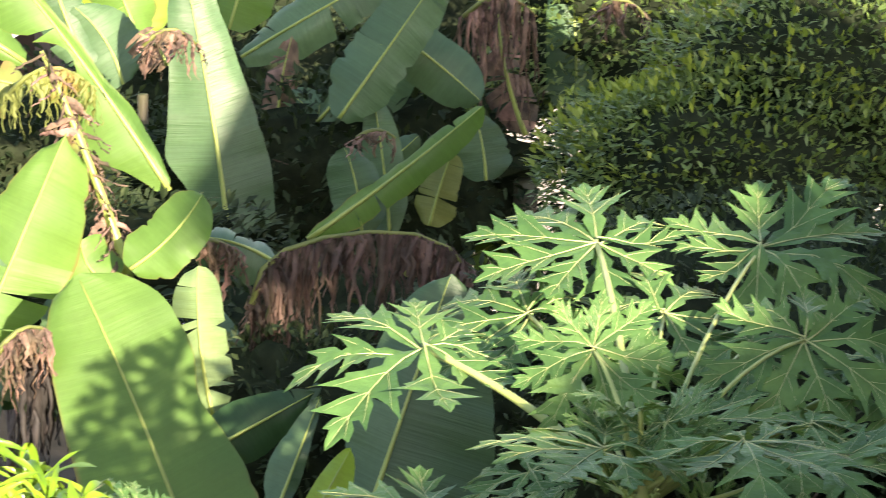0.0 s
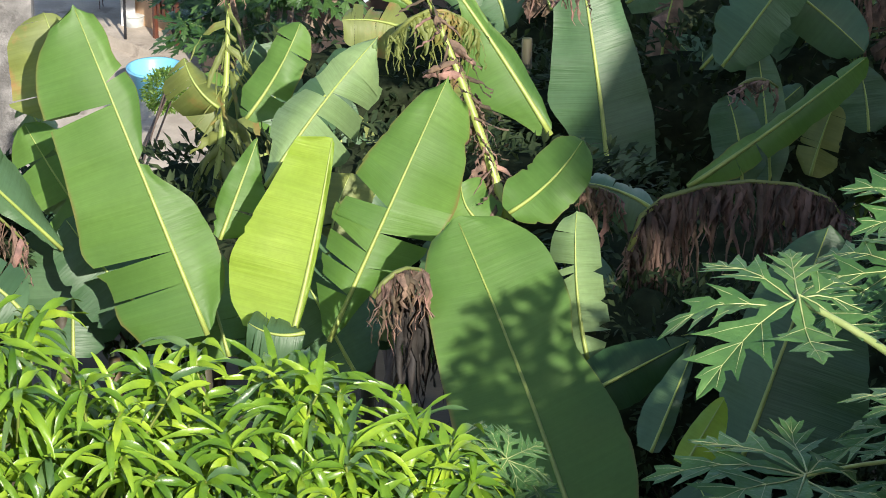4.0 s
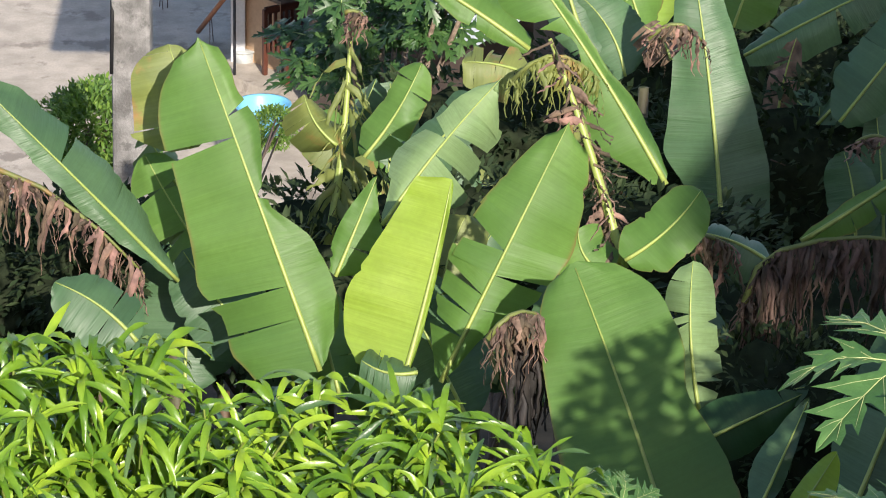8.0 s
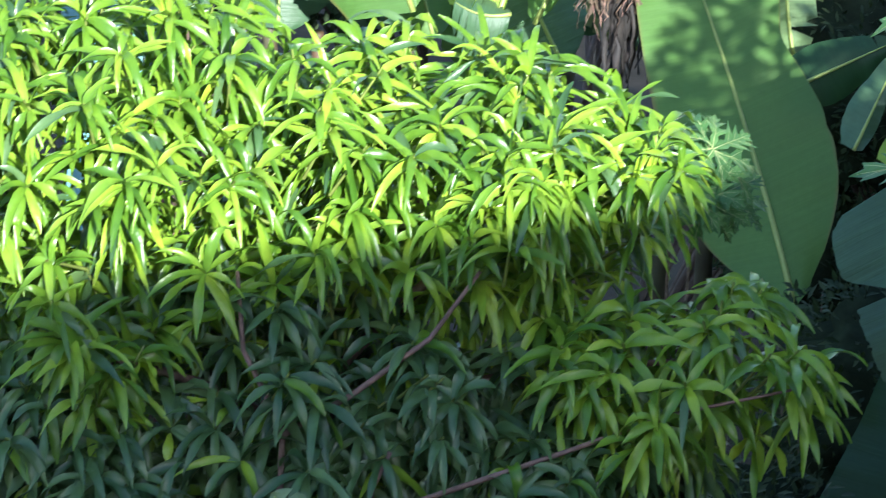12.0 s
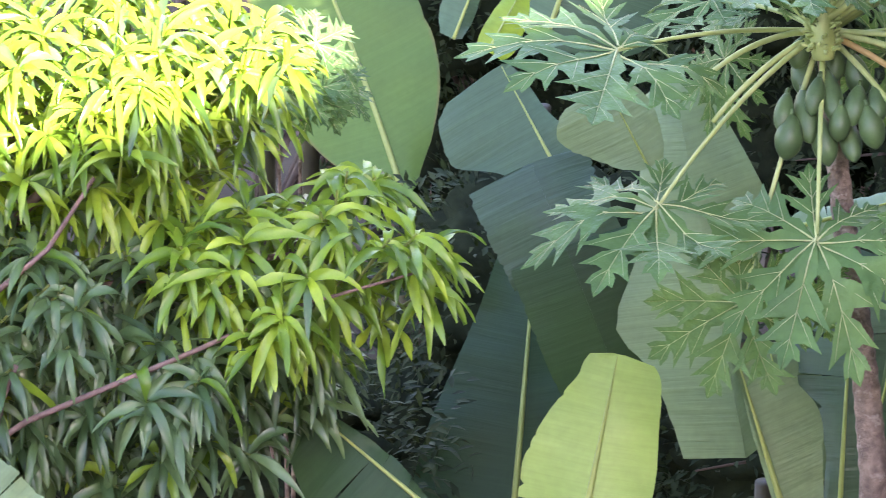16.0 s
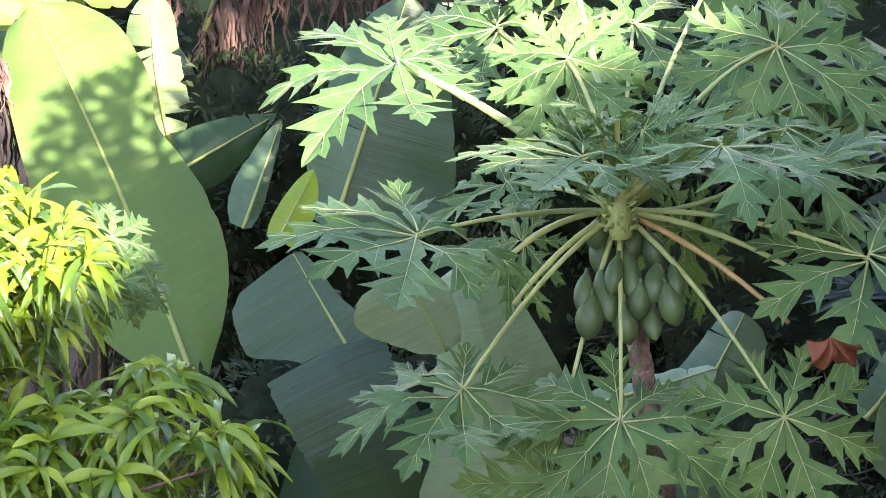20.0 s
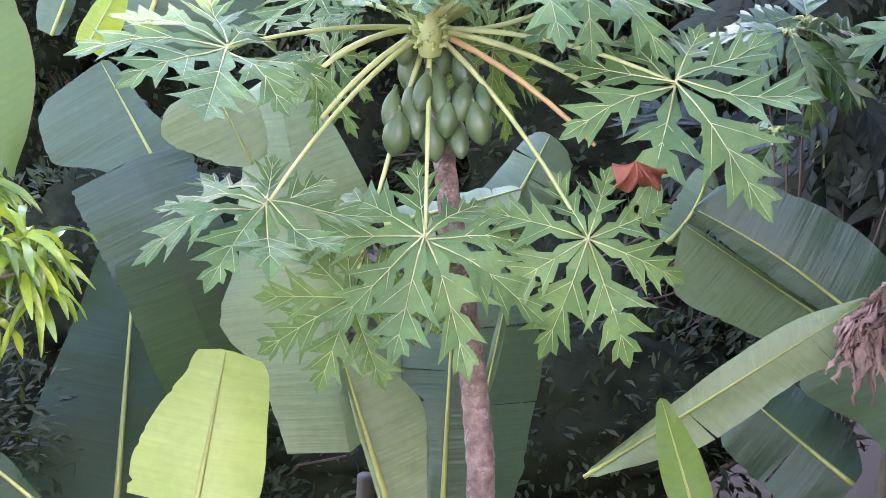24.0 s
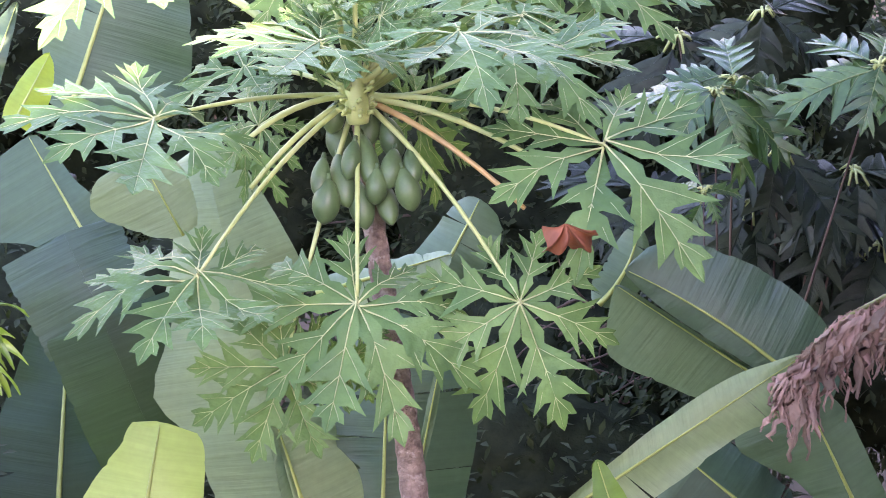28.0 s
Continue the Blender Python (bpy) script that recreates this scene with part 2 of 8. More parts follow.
M = {
    "banana": material("banana_leaf_green", (0.125, 0.25, 0.05), 0.46, (0.085, 0.185, 0.04), 1.6, 40, 0.16, spec=0.38, translucent=0.28, glow_colour=(0.34, 0.50, 0.05), stripes=34, edge=(0.20, 0.16, 0.05), edge_amount=0.015, vary=0.15),
    # Bluer, darker leaf green with the blue of open shade put into it.
    "banana_blue": material("banana_leaf_upper_side", (0.075, 0.15, 0.065), 0.42, (0.05, 0.11, 0.05), 1.6, 40, 0.36, spec=0.42, translucent=0.08, glow_colour=(0.28, 0.42, 0.08), stripes=34, vary=0.25),
    "banana_teal": material("banana_leaf_blue_green", (0.052, 0.115, 0.056), 0.38, (0.038, 0.09, 0.045), 1.6, 40, 0.38, spec=0.45, translucent=0.06, glow_colour=(0.28, 0.42, 0.08), stripes=30, vary=0.2),
    "banana_pale": material("banana_leaf_underside", (0.21, 0.31, 0.13), 0.44, (0.155, 0.25, 0.10), 1.6, 40, 0.35, translucent=0.08, glow_colour=(0.32, 0.42, 0.12), stripes=34, vary=0.12),
    "banana_black": material("blackened_leaf", (0.035, 0.028, 0.024), 0.7, (0.015, 0.013, 0.012), 12, 60, 0.4, vary=0.4),
    "banana_young": material("banana_leaf_young", (0.34, 0.48, 0.06), 0.44, (0.24, 0.40, 0.045), 1.6, 40, 0.3, spec=0.4, translucent=0.4, glow_colour=(0.55, 0.66, 0.06), stripes=34, vary=0.08),
    # Dark copy of the banana green; shade of the folded blades is painted in.
    "banana_shaded": material("banana_leaf_deep_green", (0.030, 0.078, 0.028), 0.42, (0.019, 0.055, 0.020), 1.6, 40, 0.25, spec=0.26, translucent=0.08, glow_colour=(0.2, 0.34, 0.06), stripes=34, vary=0.2),
    "banana_wax": material("banana_leaf_waxy_young", (0.40, 0.57, 0.15), 0.40, (0.30, 0.47, 0.10), 1.6, 40, 0.15, translucent=0.35, glow_colour=(0.5, 0.6, 0.15), stripes=34, vary=0.08),
    "dry_leaf": material("rust_brown_dry_leaf", (0.34, 0.115, 0.045), 0.7, (0.16, 0.05, 0.025), 9, 50, 0.4, translucent=0.15, glow_colour=(0.5, 0.18, 0.05)),
    # Dark brown chosen to pass for deep shade under a roof.
    "shade_brown": material("dark_brown_boards", (0.05, 0.032, 0.024), 0.7, (0.03, 0.02, 0.016), 2, 30, 0.3),
    "blue_metal": material("blue_painted_metal", (0.05, 0.10, 0.22), 0.5, (0.035, 0.08, 0.18), 1, 20, 0.2, stain=(0.10, 0.12, 0.16), stain_amount=0.1),
    "banana_old": material("banana_leaf_yellowing", (0.24, 0.28, 0.07), 0.5, (0.15, 0.19, 0.06), 4, 40, 0.3, translucent=0.25, glow_colour=(0.42, 0.42, 0.06), stripes=34, stain=(0.34, 0.18, 0.07), stain_amount=0.35, vary=0.15),
    "banana_dead": material("banana_leaf_dead", (0.31, 0.205, 0.14), 0.8, (0.10, 0.07, 0.055), 14, 70, 0.6, translucent=0.12, glow_colour=(0.4, 0.2, 0.08), vary=0.65, stain=(0.055, 0.035, 0.028), stain_amount=0.35),
    # Dead-leaf brown darkened to hold the shade the hanging leaf is in.
    "banana_dead_shaded": material("banana_leaf_dead_dark", (0.16, 0.11, 0.08), 0.85, (0.05, 0.036, 0.03), 9, 70, 0.5, translucent=0.08, glow_colour=(0.3, 0.16, 0.08), vary=0.5),
    "banana_dead_pale": material("banana_leaf_dead_pale", (0.38, 0.28, 0.20), 0.85, (0.19, 0.125, 0.09), 9, 70, 0.5, translucent=0.15, glow_colour=(0.5, 0.3, 0.2), vary=0.4),
    "midrib": material("leaf_midrib", (0.42, 0.50, 0.13), 0.4, (0.34, 0.43, 0.10), 5, 50, 0.1, translucent=0.15),
    "stem": material("banana_stem", (0.10, 0.10, 0.045), 0.6, (0.05, 0.04, 0.025), 5, 40, 0.3, stain=(0.10, 0.06, 0.03), stain_amount=0.4),
    "papaya": material("papaya_leaf", (0.112, 0.240, 0.072), 0.44, (0.068, 0.162, 0.054), 9, 34, 0.7, translucent=0.20, glow_colour=(0.34, 0.50, 0.05), vary=0.25, spec=0.22),
    "vein": material("papaya_vein", (0.60, 0.66, 0.28), 0.5, None, 20, 80, 0.1),
    "petiole": material("papaya_petiole", (0.44, 0.52, 0.19), 0.42, (0.34, 0.43, 0.13), 6, 40, 0.1),
    "petiole_old": material("papaya_petiole_old", (0.55, 0.36, 0.13), 0.5, (0.45, 0.32, 0.12), 6, 40, 0.1),
    "fruit": material("papaya_fruit", (0.082, 0.155, 0.052), 0.42, (0.06, 0.115, 0.04), 14, 90, 0.12, vary=0.12),
    "papaya_bark": material("papaya_bark", (0.33, 0.25, 0.18), 0.85, (0.15, 0.105, 0.075), 30, 110, 1.0, stain=(0.36, 0.30, 0.23), stain_amount=0.2),
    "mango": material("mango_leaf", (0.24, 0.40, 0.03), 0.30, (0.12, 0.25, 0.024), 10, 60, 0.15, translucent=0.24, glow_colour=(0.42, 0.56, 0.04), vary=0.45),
    # Mature leaf tone, darkened to carry the shade of the lower crown.
    "mango_old_shaded": material("mango_leaf_mature", (0.098, 0.185, 0.062), 0.32, (0.06, 0.13, 0.045), 10, 60, 0.15, translucent=0.18, glow_colour=(0.28, 0.40, 0.05), vary=0.4),
    "mango_shoot": material("mango_shoot", (0.26, 0.33, 0.07), 0.5, (0.18, 0.22, 0.05), 14, 80, 0.2),
    "mango_bark": material("mango_bark", (0.30, 0.19, 0.15), 0.85, (0.12, 0.08, 0.06), 14, 80, 0.6),
    "bush": material("bush_leaf", (0.17, 0.25, 0.07), 0.38, (0.10, 0.17, 0.045), 10, 60, 0.15, translucent=0.22, glow_colour=(0.3, 0.42, 0.04), vary=0.4),
    # Leaf colour kept dark so gaps under the plants read as shade.
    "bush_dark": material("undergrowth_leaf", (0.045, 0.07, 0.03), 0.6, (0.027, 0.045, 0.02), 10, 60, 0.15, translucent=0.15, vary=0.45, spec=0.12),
    "cassava": material("cassava_leaf", (0.06, 0.14, 0.035), 0.35, (0.045, 0.10, 0.03), 10, 60, 0.15, translucent=0.2, vary=0.3),
    "breadfruit": material("breadfruit_leaf", (0.065, 0.16, 0.04), 0.32, (0.04, 0.11, 0.032), 10, 50, 0.2, translucent=0.18, vary=0.35),
    "breadfruit_rib": material("breadfruit_leaf_rib", (0.22, 0.32, 0.10), 0.45, None, 20, 80, 0.1),
    # Breadfruit green darkened; the shade on the lower leaves is in the colour.
    "breadfruit_shaded": material("breadfruit_leaf_shaded", (0.032, 0.055, 0.030), 0.45, (0.02, 0.036, 0.02), 10, 50, 0.2, translucent=0.12, vary=0.4, spec=0.25),
    "yard_weed": material("yard_weed_leaf", (0.17, 0.29, 0.05), 0.5, (0.10, 0.20, 0.035), 10, 60, 0.15, translucent=0.25, vary=0.4),
    # Bush tip colour with sunlight mixed into the green.
    "weed": material("weed_leaf", (0.30, 0.37, 0.06), 0.5, (0.20, 0.28, 0.045), 10, 60, 0.15, translucent=0.25, vary=0.4),
    "neighbour": material("dark_blue_grey_boards", (0.03, 0.034, 0.045), 0.75, (0.02, 0.023, 0.03), 1.5, 20, 0.3),
    "rebar": material("rusty_bar", (0.16, 0.09, 0.06), 0.8, None, 20, 60, 0.3),
    # Near-black for the bush cores: shade as a colour.
    "core_shade": material("inner_growth", (0.034, 0.046, 0.024), 0.9, (0.017, 0.022, 0.014), 9, 30, 0.9, spec=0.0),
    "twig": material("dry_twig", (0.16, 0.11, 0.08), 0.85, None, 12, 60, 0.4),
    "soil": material("soil", (0.065, 0.052, 0.036), 0.95, (0.035, 0.03, 0.02), 0.8, 9, 0.6, spec=0.1),
    "yard": material("concrete_yard", (0.56, 0.49, 0.41), 0.9, (0.38, 0.33, 0.27), 2.6, 26, 0.8, stain=(0.27, 0.23, 0.19), stain_amount=0.3),
    "plaster": material("painted_plaster", (0.55, 0.37, 0.23), 0.85, (0.44, 0.29, 0.18), 1.5, 20, 0.2),
    "white": material("white_paint", (0.72, 0.72, 0.72), 0.7, (0.58, 0.58, 0.58), 2, 25, 0.2, stain=(0.35, 0.32, 0.28), stain_amount=0.15),
    # Wall blue lowered so that the paint itself holds the wall's shade.
    "bluewall": material("grey_blue_paint", (0.055, 0.072, 0.115), 0.8, (0.04, 0.053, 0.085), 1.2, 18, 0.2),
    "zinc": material("corrugated_zinc", (0.52, 0.55, 0.60), 0.5, (0.42, 0.45, 0.50), 1.2, 20, 0.1, metal=0.1, stain=(0.30, 0.09, 0.05), stain_amount=0.12),
    "rust": material("red_rust_paint", (0.36, 0.08, 0.045), 0.8, (0.24, 0.06, 0.035), 4, 30, 0.3),
    "pole": material("weathered_pole", (0.30, 0.29, 0.28), 0.85, (0.14, 0.135, 0.13), 9, 60, 0.7, stain=(0.12, 0.115, 0.11), stain_amount=0.35),
    "cable": material("black_cable", (0.02, 0.02, 0.022), 0.5, None, 10, 40, 0.1),
    "clamp": material("grey_clamp", (0.13, 0.13, 0.13), 0.4, None, 10, 40, 0.1, metal=0.6),
    "basin": material("blue_plastic", (0.20, 0.55, 0.80), 0.4, (0.17, 0.49, 0.73), 3, 40, 0.05),
    "chair": material("varnished_wood", (0.13, 0.045, 0.028), 0.4, (0.08, 0.03, 0.02), 10, 60, 0.2),
    "wood": material("brown_wood", (0.36, 0.15, 0.07), 0.6, (0.25, 0.10, 0.05), 8, 60, 0.3),
    "iron": material("dark_iron", (0.03, 0.032, 0.04), 0.5, None, 8, 60, 0.2),
    "bucket": material("white_plastic", (0.60, 0.62, 0.60), 0.5, None, 6, 40, 0.1),
    "turquoise": material("turquoise_paint", (0.30, 0.58, 0.60), 0.6, (0.24, 0.50, 0.52), 2, 20, 0.2, stain=(0.18, 0.32, 0.32), stain_amount=0.2),
    "roofdark": material("dark_roof", (0.16, 0.17, 0.20), 0.7, (0.12, 0.13, 0.15), 2, 20, 0.2),
}


# ---- building helpers ----
def part(name, bm, mat, parent=None, label="", uv=None, smooth=True):
    """One mesh object from a bmesh, in the world's coordinates, under a thing or a part."""
    me = bpy.data.meshes.new(name)
    bm.normal_update()
    bm.to_mesh(me)
    bm.free()
    me.materials.append(mat)
    if smooth:
        me.polygons.foreach_set("use_smooth", [True] * len(me.polygons))
    ob = new(name, me)
    if parent is not None:
        ob.parent = parent
        ob.matrix_parent_inverse = world_of(parent).inverted()
    return tagged(ob, label)


def world_of(ob):
    m = ob.matrix_basis.copy()
    while ob.parent is not None:
        m = ob.parent.matrix_basis @ ob.matrix_parent_inverse @ m
        ob = ob.parent
    return m


def thing(name, place, label, category, group="", kind=""):
    ob = new(name)
    ob.matrix_basis = Matrix.Translation(place)
    ob.empty_display_size = 0.1
    return tagged(ob, label, category, group, kind)


def frame_of(axis, normal):
    """Side, axis and normal as an orthonormal frame."""
    a = Vector(axis).normalized()
    s = a.cross(Vector(normal)).normalized()
    return s, a, s.cross(a).normalized()


def tube(bm, points, radii, sides=8, caps=True):
    rings = []
    prev = None
    for i, p in enumerate(points):
        p = Vector(p)
        d = (Vector(points[min(i + 1, len(points) - 1)]) - Vector(points[max(i - 1, 0)])).normalized()
        ref = prev if prev is not None else (Vector((0, 0, 1)) if abs(d.z) < 0.9 else Vector((1, 0, 0)))
        s = d.cross(ref).normalized()
        u = s.cross(d).normalized()
        prev = u
        r = radii[i] if not isinstance(radii, (int, float)) else radii
        rings.append([bm.verts.new(p + (s * math.cos(k * math.tau / sides) + u * math.sin(k * math.tau / sides)) * r) for k in range(sides)])
    for a, b in zip(rings, rings[1:]):
        for k in range(sides):
            bm.faces.new((a[k], a[(k + 1) % sides], b[(k + 1) % sides], b[k]))
    if caps:
        bm.faces.new(rings[0][::-1]), bm.faces.new(rings[-1])
    return bm


def box(bm, lo, hi, bevel=0.0):
    made = bmesh.ops.create_cube(bm, size=1.0)["verts"]
    c = [(a + b) / 2 for a, b in zip(lo, hi)]
    for v in made:
        v.co = Vector([c[k] + v.co[k] * (hi[k] - lo[k]) for k in range(3)])
    if bevel:
        es = list({e for v in made for e in v.link_edges})
        bmesh.ops.bevel(bm, geom=es, offset=bevel, segments=2, affect="EDGES", profile=0.6)
    return bm


def arc(a, b, sag, n=10):
    """A sagging or rising line between two points; sag is a vector."""
    a, b, sag = Vector(a), Vector(b), Vector(sag)
    return [a.lerp(b, i / (n - 1)) + sag * (4 * (i / (n - 1)) * (1 - i / (n - 1))) for i in range(n)]


# ---- banana leaves ----
def leaf_profile(u, blunt):
    rise = min(1.0, 0.30 + 0.70 * (u / 0.22) ** 0.8) if u < 0.22 else 1.0
    if u > blunt:
        k = (u - blunt) / (1 - blunt)
        rise *= max(0.0, 1 - k ** 2.2) ** 0.55
    return max(rise, 0.02)


def along(widths, u):
    """A smooth curve through evenly spaced widths."""
    n = len(widths) - 1
    i = min(int(u * n), n - 1)
    f = u * n - i
    p0, p1, p2, p3 = widths[max(i - 1, 0)], widths[i], widths[i + 1], widths[min(i + 2, n)]
    return max(0.002, p1 + 0.5 * f * (p2 - p0 + f * (2 * p0 - 5 * p1 + 4 * p2 - p3 + f * (3 * (p1 - p2) + p3 - p0))))


def banana_leaf(parent, base, tip, width, facing, mat="banana", bow=0.0, side=0.0, fold=0.22, tears=0, gap=0.10, droop=0.0, blunt=0.72,
                left=1.0, right=1.0, start=0.0, stop=1.0, seed=0, label="", ripple=0.010, rib=0.013, twist=0.0, ribmat="midrib", name="leaf", taper=0.12, ragged=0.05,
                lw=None, rw=None, lt=(), rt=(), sweep=0.03, hang=0.0):
    """A blade with a midrib; torn strips where tears > 0 or at the places lt and rt. left and right: how much of each half is there, or
    lw and rw: half widths from base to tip; twist in degrees along it; hang: how far the halves droop."""
    rnd = random.Random(seed * 7919 + 13)
    base, tip = Vector(base), Vector(tip)
    length = (tip - base).length
    s, a, nrm = frame_of(tip - base, facing)
    bm = bmesh.new()
    uvl = bm.loops.layers.uv.new("UVMap")
    off = rnd.uniform(0, 50)

    def centre(u):
        return base + (tip - base) * u + (nrm * bow + s * side) * (4 * u * (1 - u))

    def at(u, v, strip):
        """v from -1 to 1 across."""
        q = abs(v)
        sgn = 1 if v >= 0 else -1
        lo, hi, d, slant, wide, slit = strip
        mid = (lo + hi) / 2
        uu = mid + (u - mid) * (1 - slit * q) + slant * q
        shape = rw if sgn > 0 else lw
        if shape:
            half = along(shape, u) * (min(1.0, (1.0005 - u) / 0.03) ** 0.4)
            uu = uu + sweep * q * min(1, 4 * (1 - u))
        else:
            uu = min(max(uu, 0.0), 1.0)
            half = width / 2 * leaf_profile(uu, blunt) * (right if sgn > 0 else left) * (1 - taper * uu)
        half *= wide
        tw = radians(twist) * (uu - 0.3)
        ss = s * math.cos(tw) + nrm * math.sin(tw)
        nn = nrm * math.cos(tw) - s * math.sin(tw)
        wave = ripple * math.sin(uu * length * 23 + sgn * 1.7 + off) * q + 0.6 * ripple * math.sin(uu * length * 57 + off * 2) * q * q
        soft = noise.noise(Vector((uu * 3.1 + off, v * 1.3, off))) * 0.07 * length * 0.5 * q
        bite = ragged * max(0.0, noise.noise(Vector((uu * 19 + off, sgn * 5.0, off * 0.3))) - 0.22) * 2.5
        edge = 1 - 2.0 * bite * q ** 3 + 0.015 * noise.noise(Vector((uu * 9 + off, sgn * 3.0, 1.7)))
        return centre(uu) + ss * (sgn * q * half * edge) + nn * (-fold * half * q * (0.6 + 0.4 * q) + wave + soft - (d + hang) * q * q * half)

    for sgn, count, given in ((-1, tears, lt), (1, tears, rt)):
        cuts = [start] + (sorted(given) or sorted(rnd.uniform(start + 0.06, stop - 0.05) for _ in range(count))) + [stop]
        torn = len(cuts) > 2
        for lo, hi in zip(cuts, cuts[1:]):
            if hi - lo < 0.012:
                continue
            strip = (lo, hi, droop * rnd.uniform(0.1, 1.0) if torn else 0.0, droop * 0.12 * rnd.uniform(-1, 0.4) if torn else 0.0,
                     rnd.uniform(0.93, 1.05) if torn else 1.0, min(gap, 0.05 / (hi - lo)) * rnd.uniform(0.2, 1.0) if torn else 0.0)
            nu = max(3, int(36 * (hi - lo) / max(stop - start, 0.1)))
            grid = [[bm.verts.new(at(lo + (hi - lo) * i / nu, sgn * j / 5, strip)) for j in range(6)] for i in range(nu + 1)]
            for i in range(nu):
                for j in range(5):
                    vs = [grid[i][j], grid[i + 1][j], grid[i + 1][j + 1], grid[i][j + 1]]
                    idx = [(i, j), (i + 1, j), (i + 1, j + 1), (i, j + 1)]
                    if sgn > 0:
                        vs, idx = vs[::-1], idx[::-1]
                    f = bm.faces.new(vs)
                    for lp, (p, q) in zip(f.loops, idx):
                        lp[uvl].uv = (sgn * q / 5, (lo + (hi - lo) * p / nu) * length)
    blade = part(name, bm, M[mat], parent, label)
    bm = bmesh.new()
    n = 14
    pts = [centre(start + (stop * 0.985 - start) * i / n) + nrm * 0.004 for i in range(n + 1)]
    tube(bm, pts, [rib * (0.85 - 0.72 * i / n) for i in range(n + 1)], 6)
    part("midrib", bm, M[ribmat], blade)
    return blade


def dead_fringe(parent, points, drop, count, seed=0, mat="banana_dead", label="brown withered hanging leaf", width=0.05, rib=0.014, spread=0.05, ribmat="banana_old"):
    """A withered leaf: an arched midrib with shredded strips that hang from it."""
    rnd = random.Random(seed + 101)
    bm = bmesh.new()
    tube(bm, points, [rib * (1.1 - 0.7 * i / (len(points) - 1)) for i in range(len(points))], 6)
    top = part("withered_leaf", bm, M[ribmat], parent, label)
    pts = [Vector(p) for p in points]
    for k in range(count):
        f = rnd.random() * (len(pts) - 1.001)
        p = pts[int(f)].lerp(pts[int(f) + 1], f - int(f))
        d = (pts[int(f) + 1] - pts[int(f)]).normalized()
        w = width * rnd.uniform(0.12, 0.8)
        fall = drop * rnd.uniform(0.25, 1.0) * (0.75 + 0.5 * abs(math.sin(f * 1.9)))
        out = Vector((rnd.uniform(-1, 1), rnd.uniform(-1, 0.4), 0)) * spread
        curl = rnd.uniform(-2.6, 2.6)
        rows = []
        bm = bmesh.new()
        uvl = bm.loops.layers.uv.new("UVMap")
        n = 9
        kink = [Vector((rnd.gauss(0, 1), rnd.gauss(0, 1), rnd.gauss(0, 0.4))) * 0.006 for _ in range(n + 1)]
        for i in range(n + 1):
            q = i / n
            c = p + out * (q ** 0.6 * 1.5) + Vector((math.sin(q * 3 + k) * 0.02, math.cos(q * 4 + k) * 0.02, -fall * q)) + kink[i] * min(1, 3 * q)
            ang = curl * q + rnd.gauss(0, 0.2)
            x = (d * math.cos(ang) + Vector((-d.y, d.x, 0)) * math.sin(ang)) * (w / 2 * (1 - 0.6 * q ** 2) * rnd.uniform(0.7, 1.2))
            rows.append((bm.verts.new(c - x), bm.verts.new(c + x * 0.2 + Vector((0, -0.014, 0.0))), bm.verts.new(c + x)))
        for i in range(n):
            for j in range(2):
                fc = bm.faces.new((rows[i][j], rows[i][j + 1], rows[i + 1][j + 1], rows[i + 1][j]))
                for lp, uv in zip(fc.loops, ((j, i), (j + 1, i), (j + 1, i + 1), (j, i + 1))):
                    lp[uvl].uv = (uv[0] * 0.5, uv[1] * fall / n + k)
        part("shred", bm, M[mat], top)
    return top


def banana_stem(parent, foot, head, radius=0.10, seed=0):
    rnd = random.Random(seed + 5)
    foot, head = Vector(foot), Vector(head)
    bm = bmesh.new()
    pts = [foot.lerp(head, i / 8) + Vector((rnd.uniform(-1, 1), rnd.uniform(-1, 1), 0)) * 0.012 for i in range(9)]
    tube(bm, pts, [radius * (1.1 - 0.55 * i / 8) * (1 + 0.05 * math.sin(i * 2.3)) for i in range(9)], 12)
    return part("pseudostem", bm, M["stem"], parent)


# ---- papaya ----
LOBE_EDGE = ((0, 0, 0.000, 0), (0.1, 0.1, 0.036, 0), (0.2, 0.2, 0.070, 0), (0.27, 0.265, 0.090, 0), (0.33, 0.345, 0.058, 0), (0.38, 0.43, 0.128, 1), (0.41, 0.51, 0.210, 1), (0.43, 0.535, 0.193, 1),
             (0.45, 0.68, 0.320, 1), (0.5, 0.61, 0.183, 1), (0.53, 0.58, 0.085, 1), (0.57, 0.59, 0.052, 0), (0.61, 0.66, 0.116, 2), (0.63, 0.74, 0.156, 2), (0.65, 0.85, 0.229, 2), (0.69, 0.785, 0.098, 2),
             (0.73, 0.77, 0.042, 0), (0.79, 0.83, 0.091, 3), (0.82, 0.92, 0.112, 3), (0.86, 0.9, 0.056, 3), (0.93, 0.955, 0.034, 0), (1, 1, 0.000, 0))


def blade_meshes(parts):
    out = []
    for name, b, mat in parts:
        me = bpy.data.meshes.new(name)
        b.normal_update(), b.to_mesh(me), b.free()
        me.materials.append(mat)
        me.polygons.foreach_set("use_smooth", [True] * len(me.polygons))
        out.append(me)
    return out


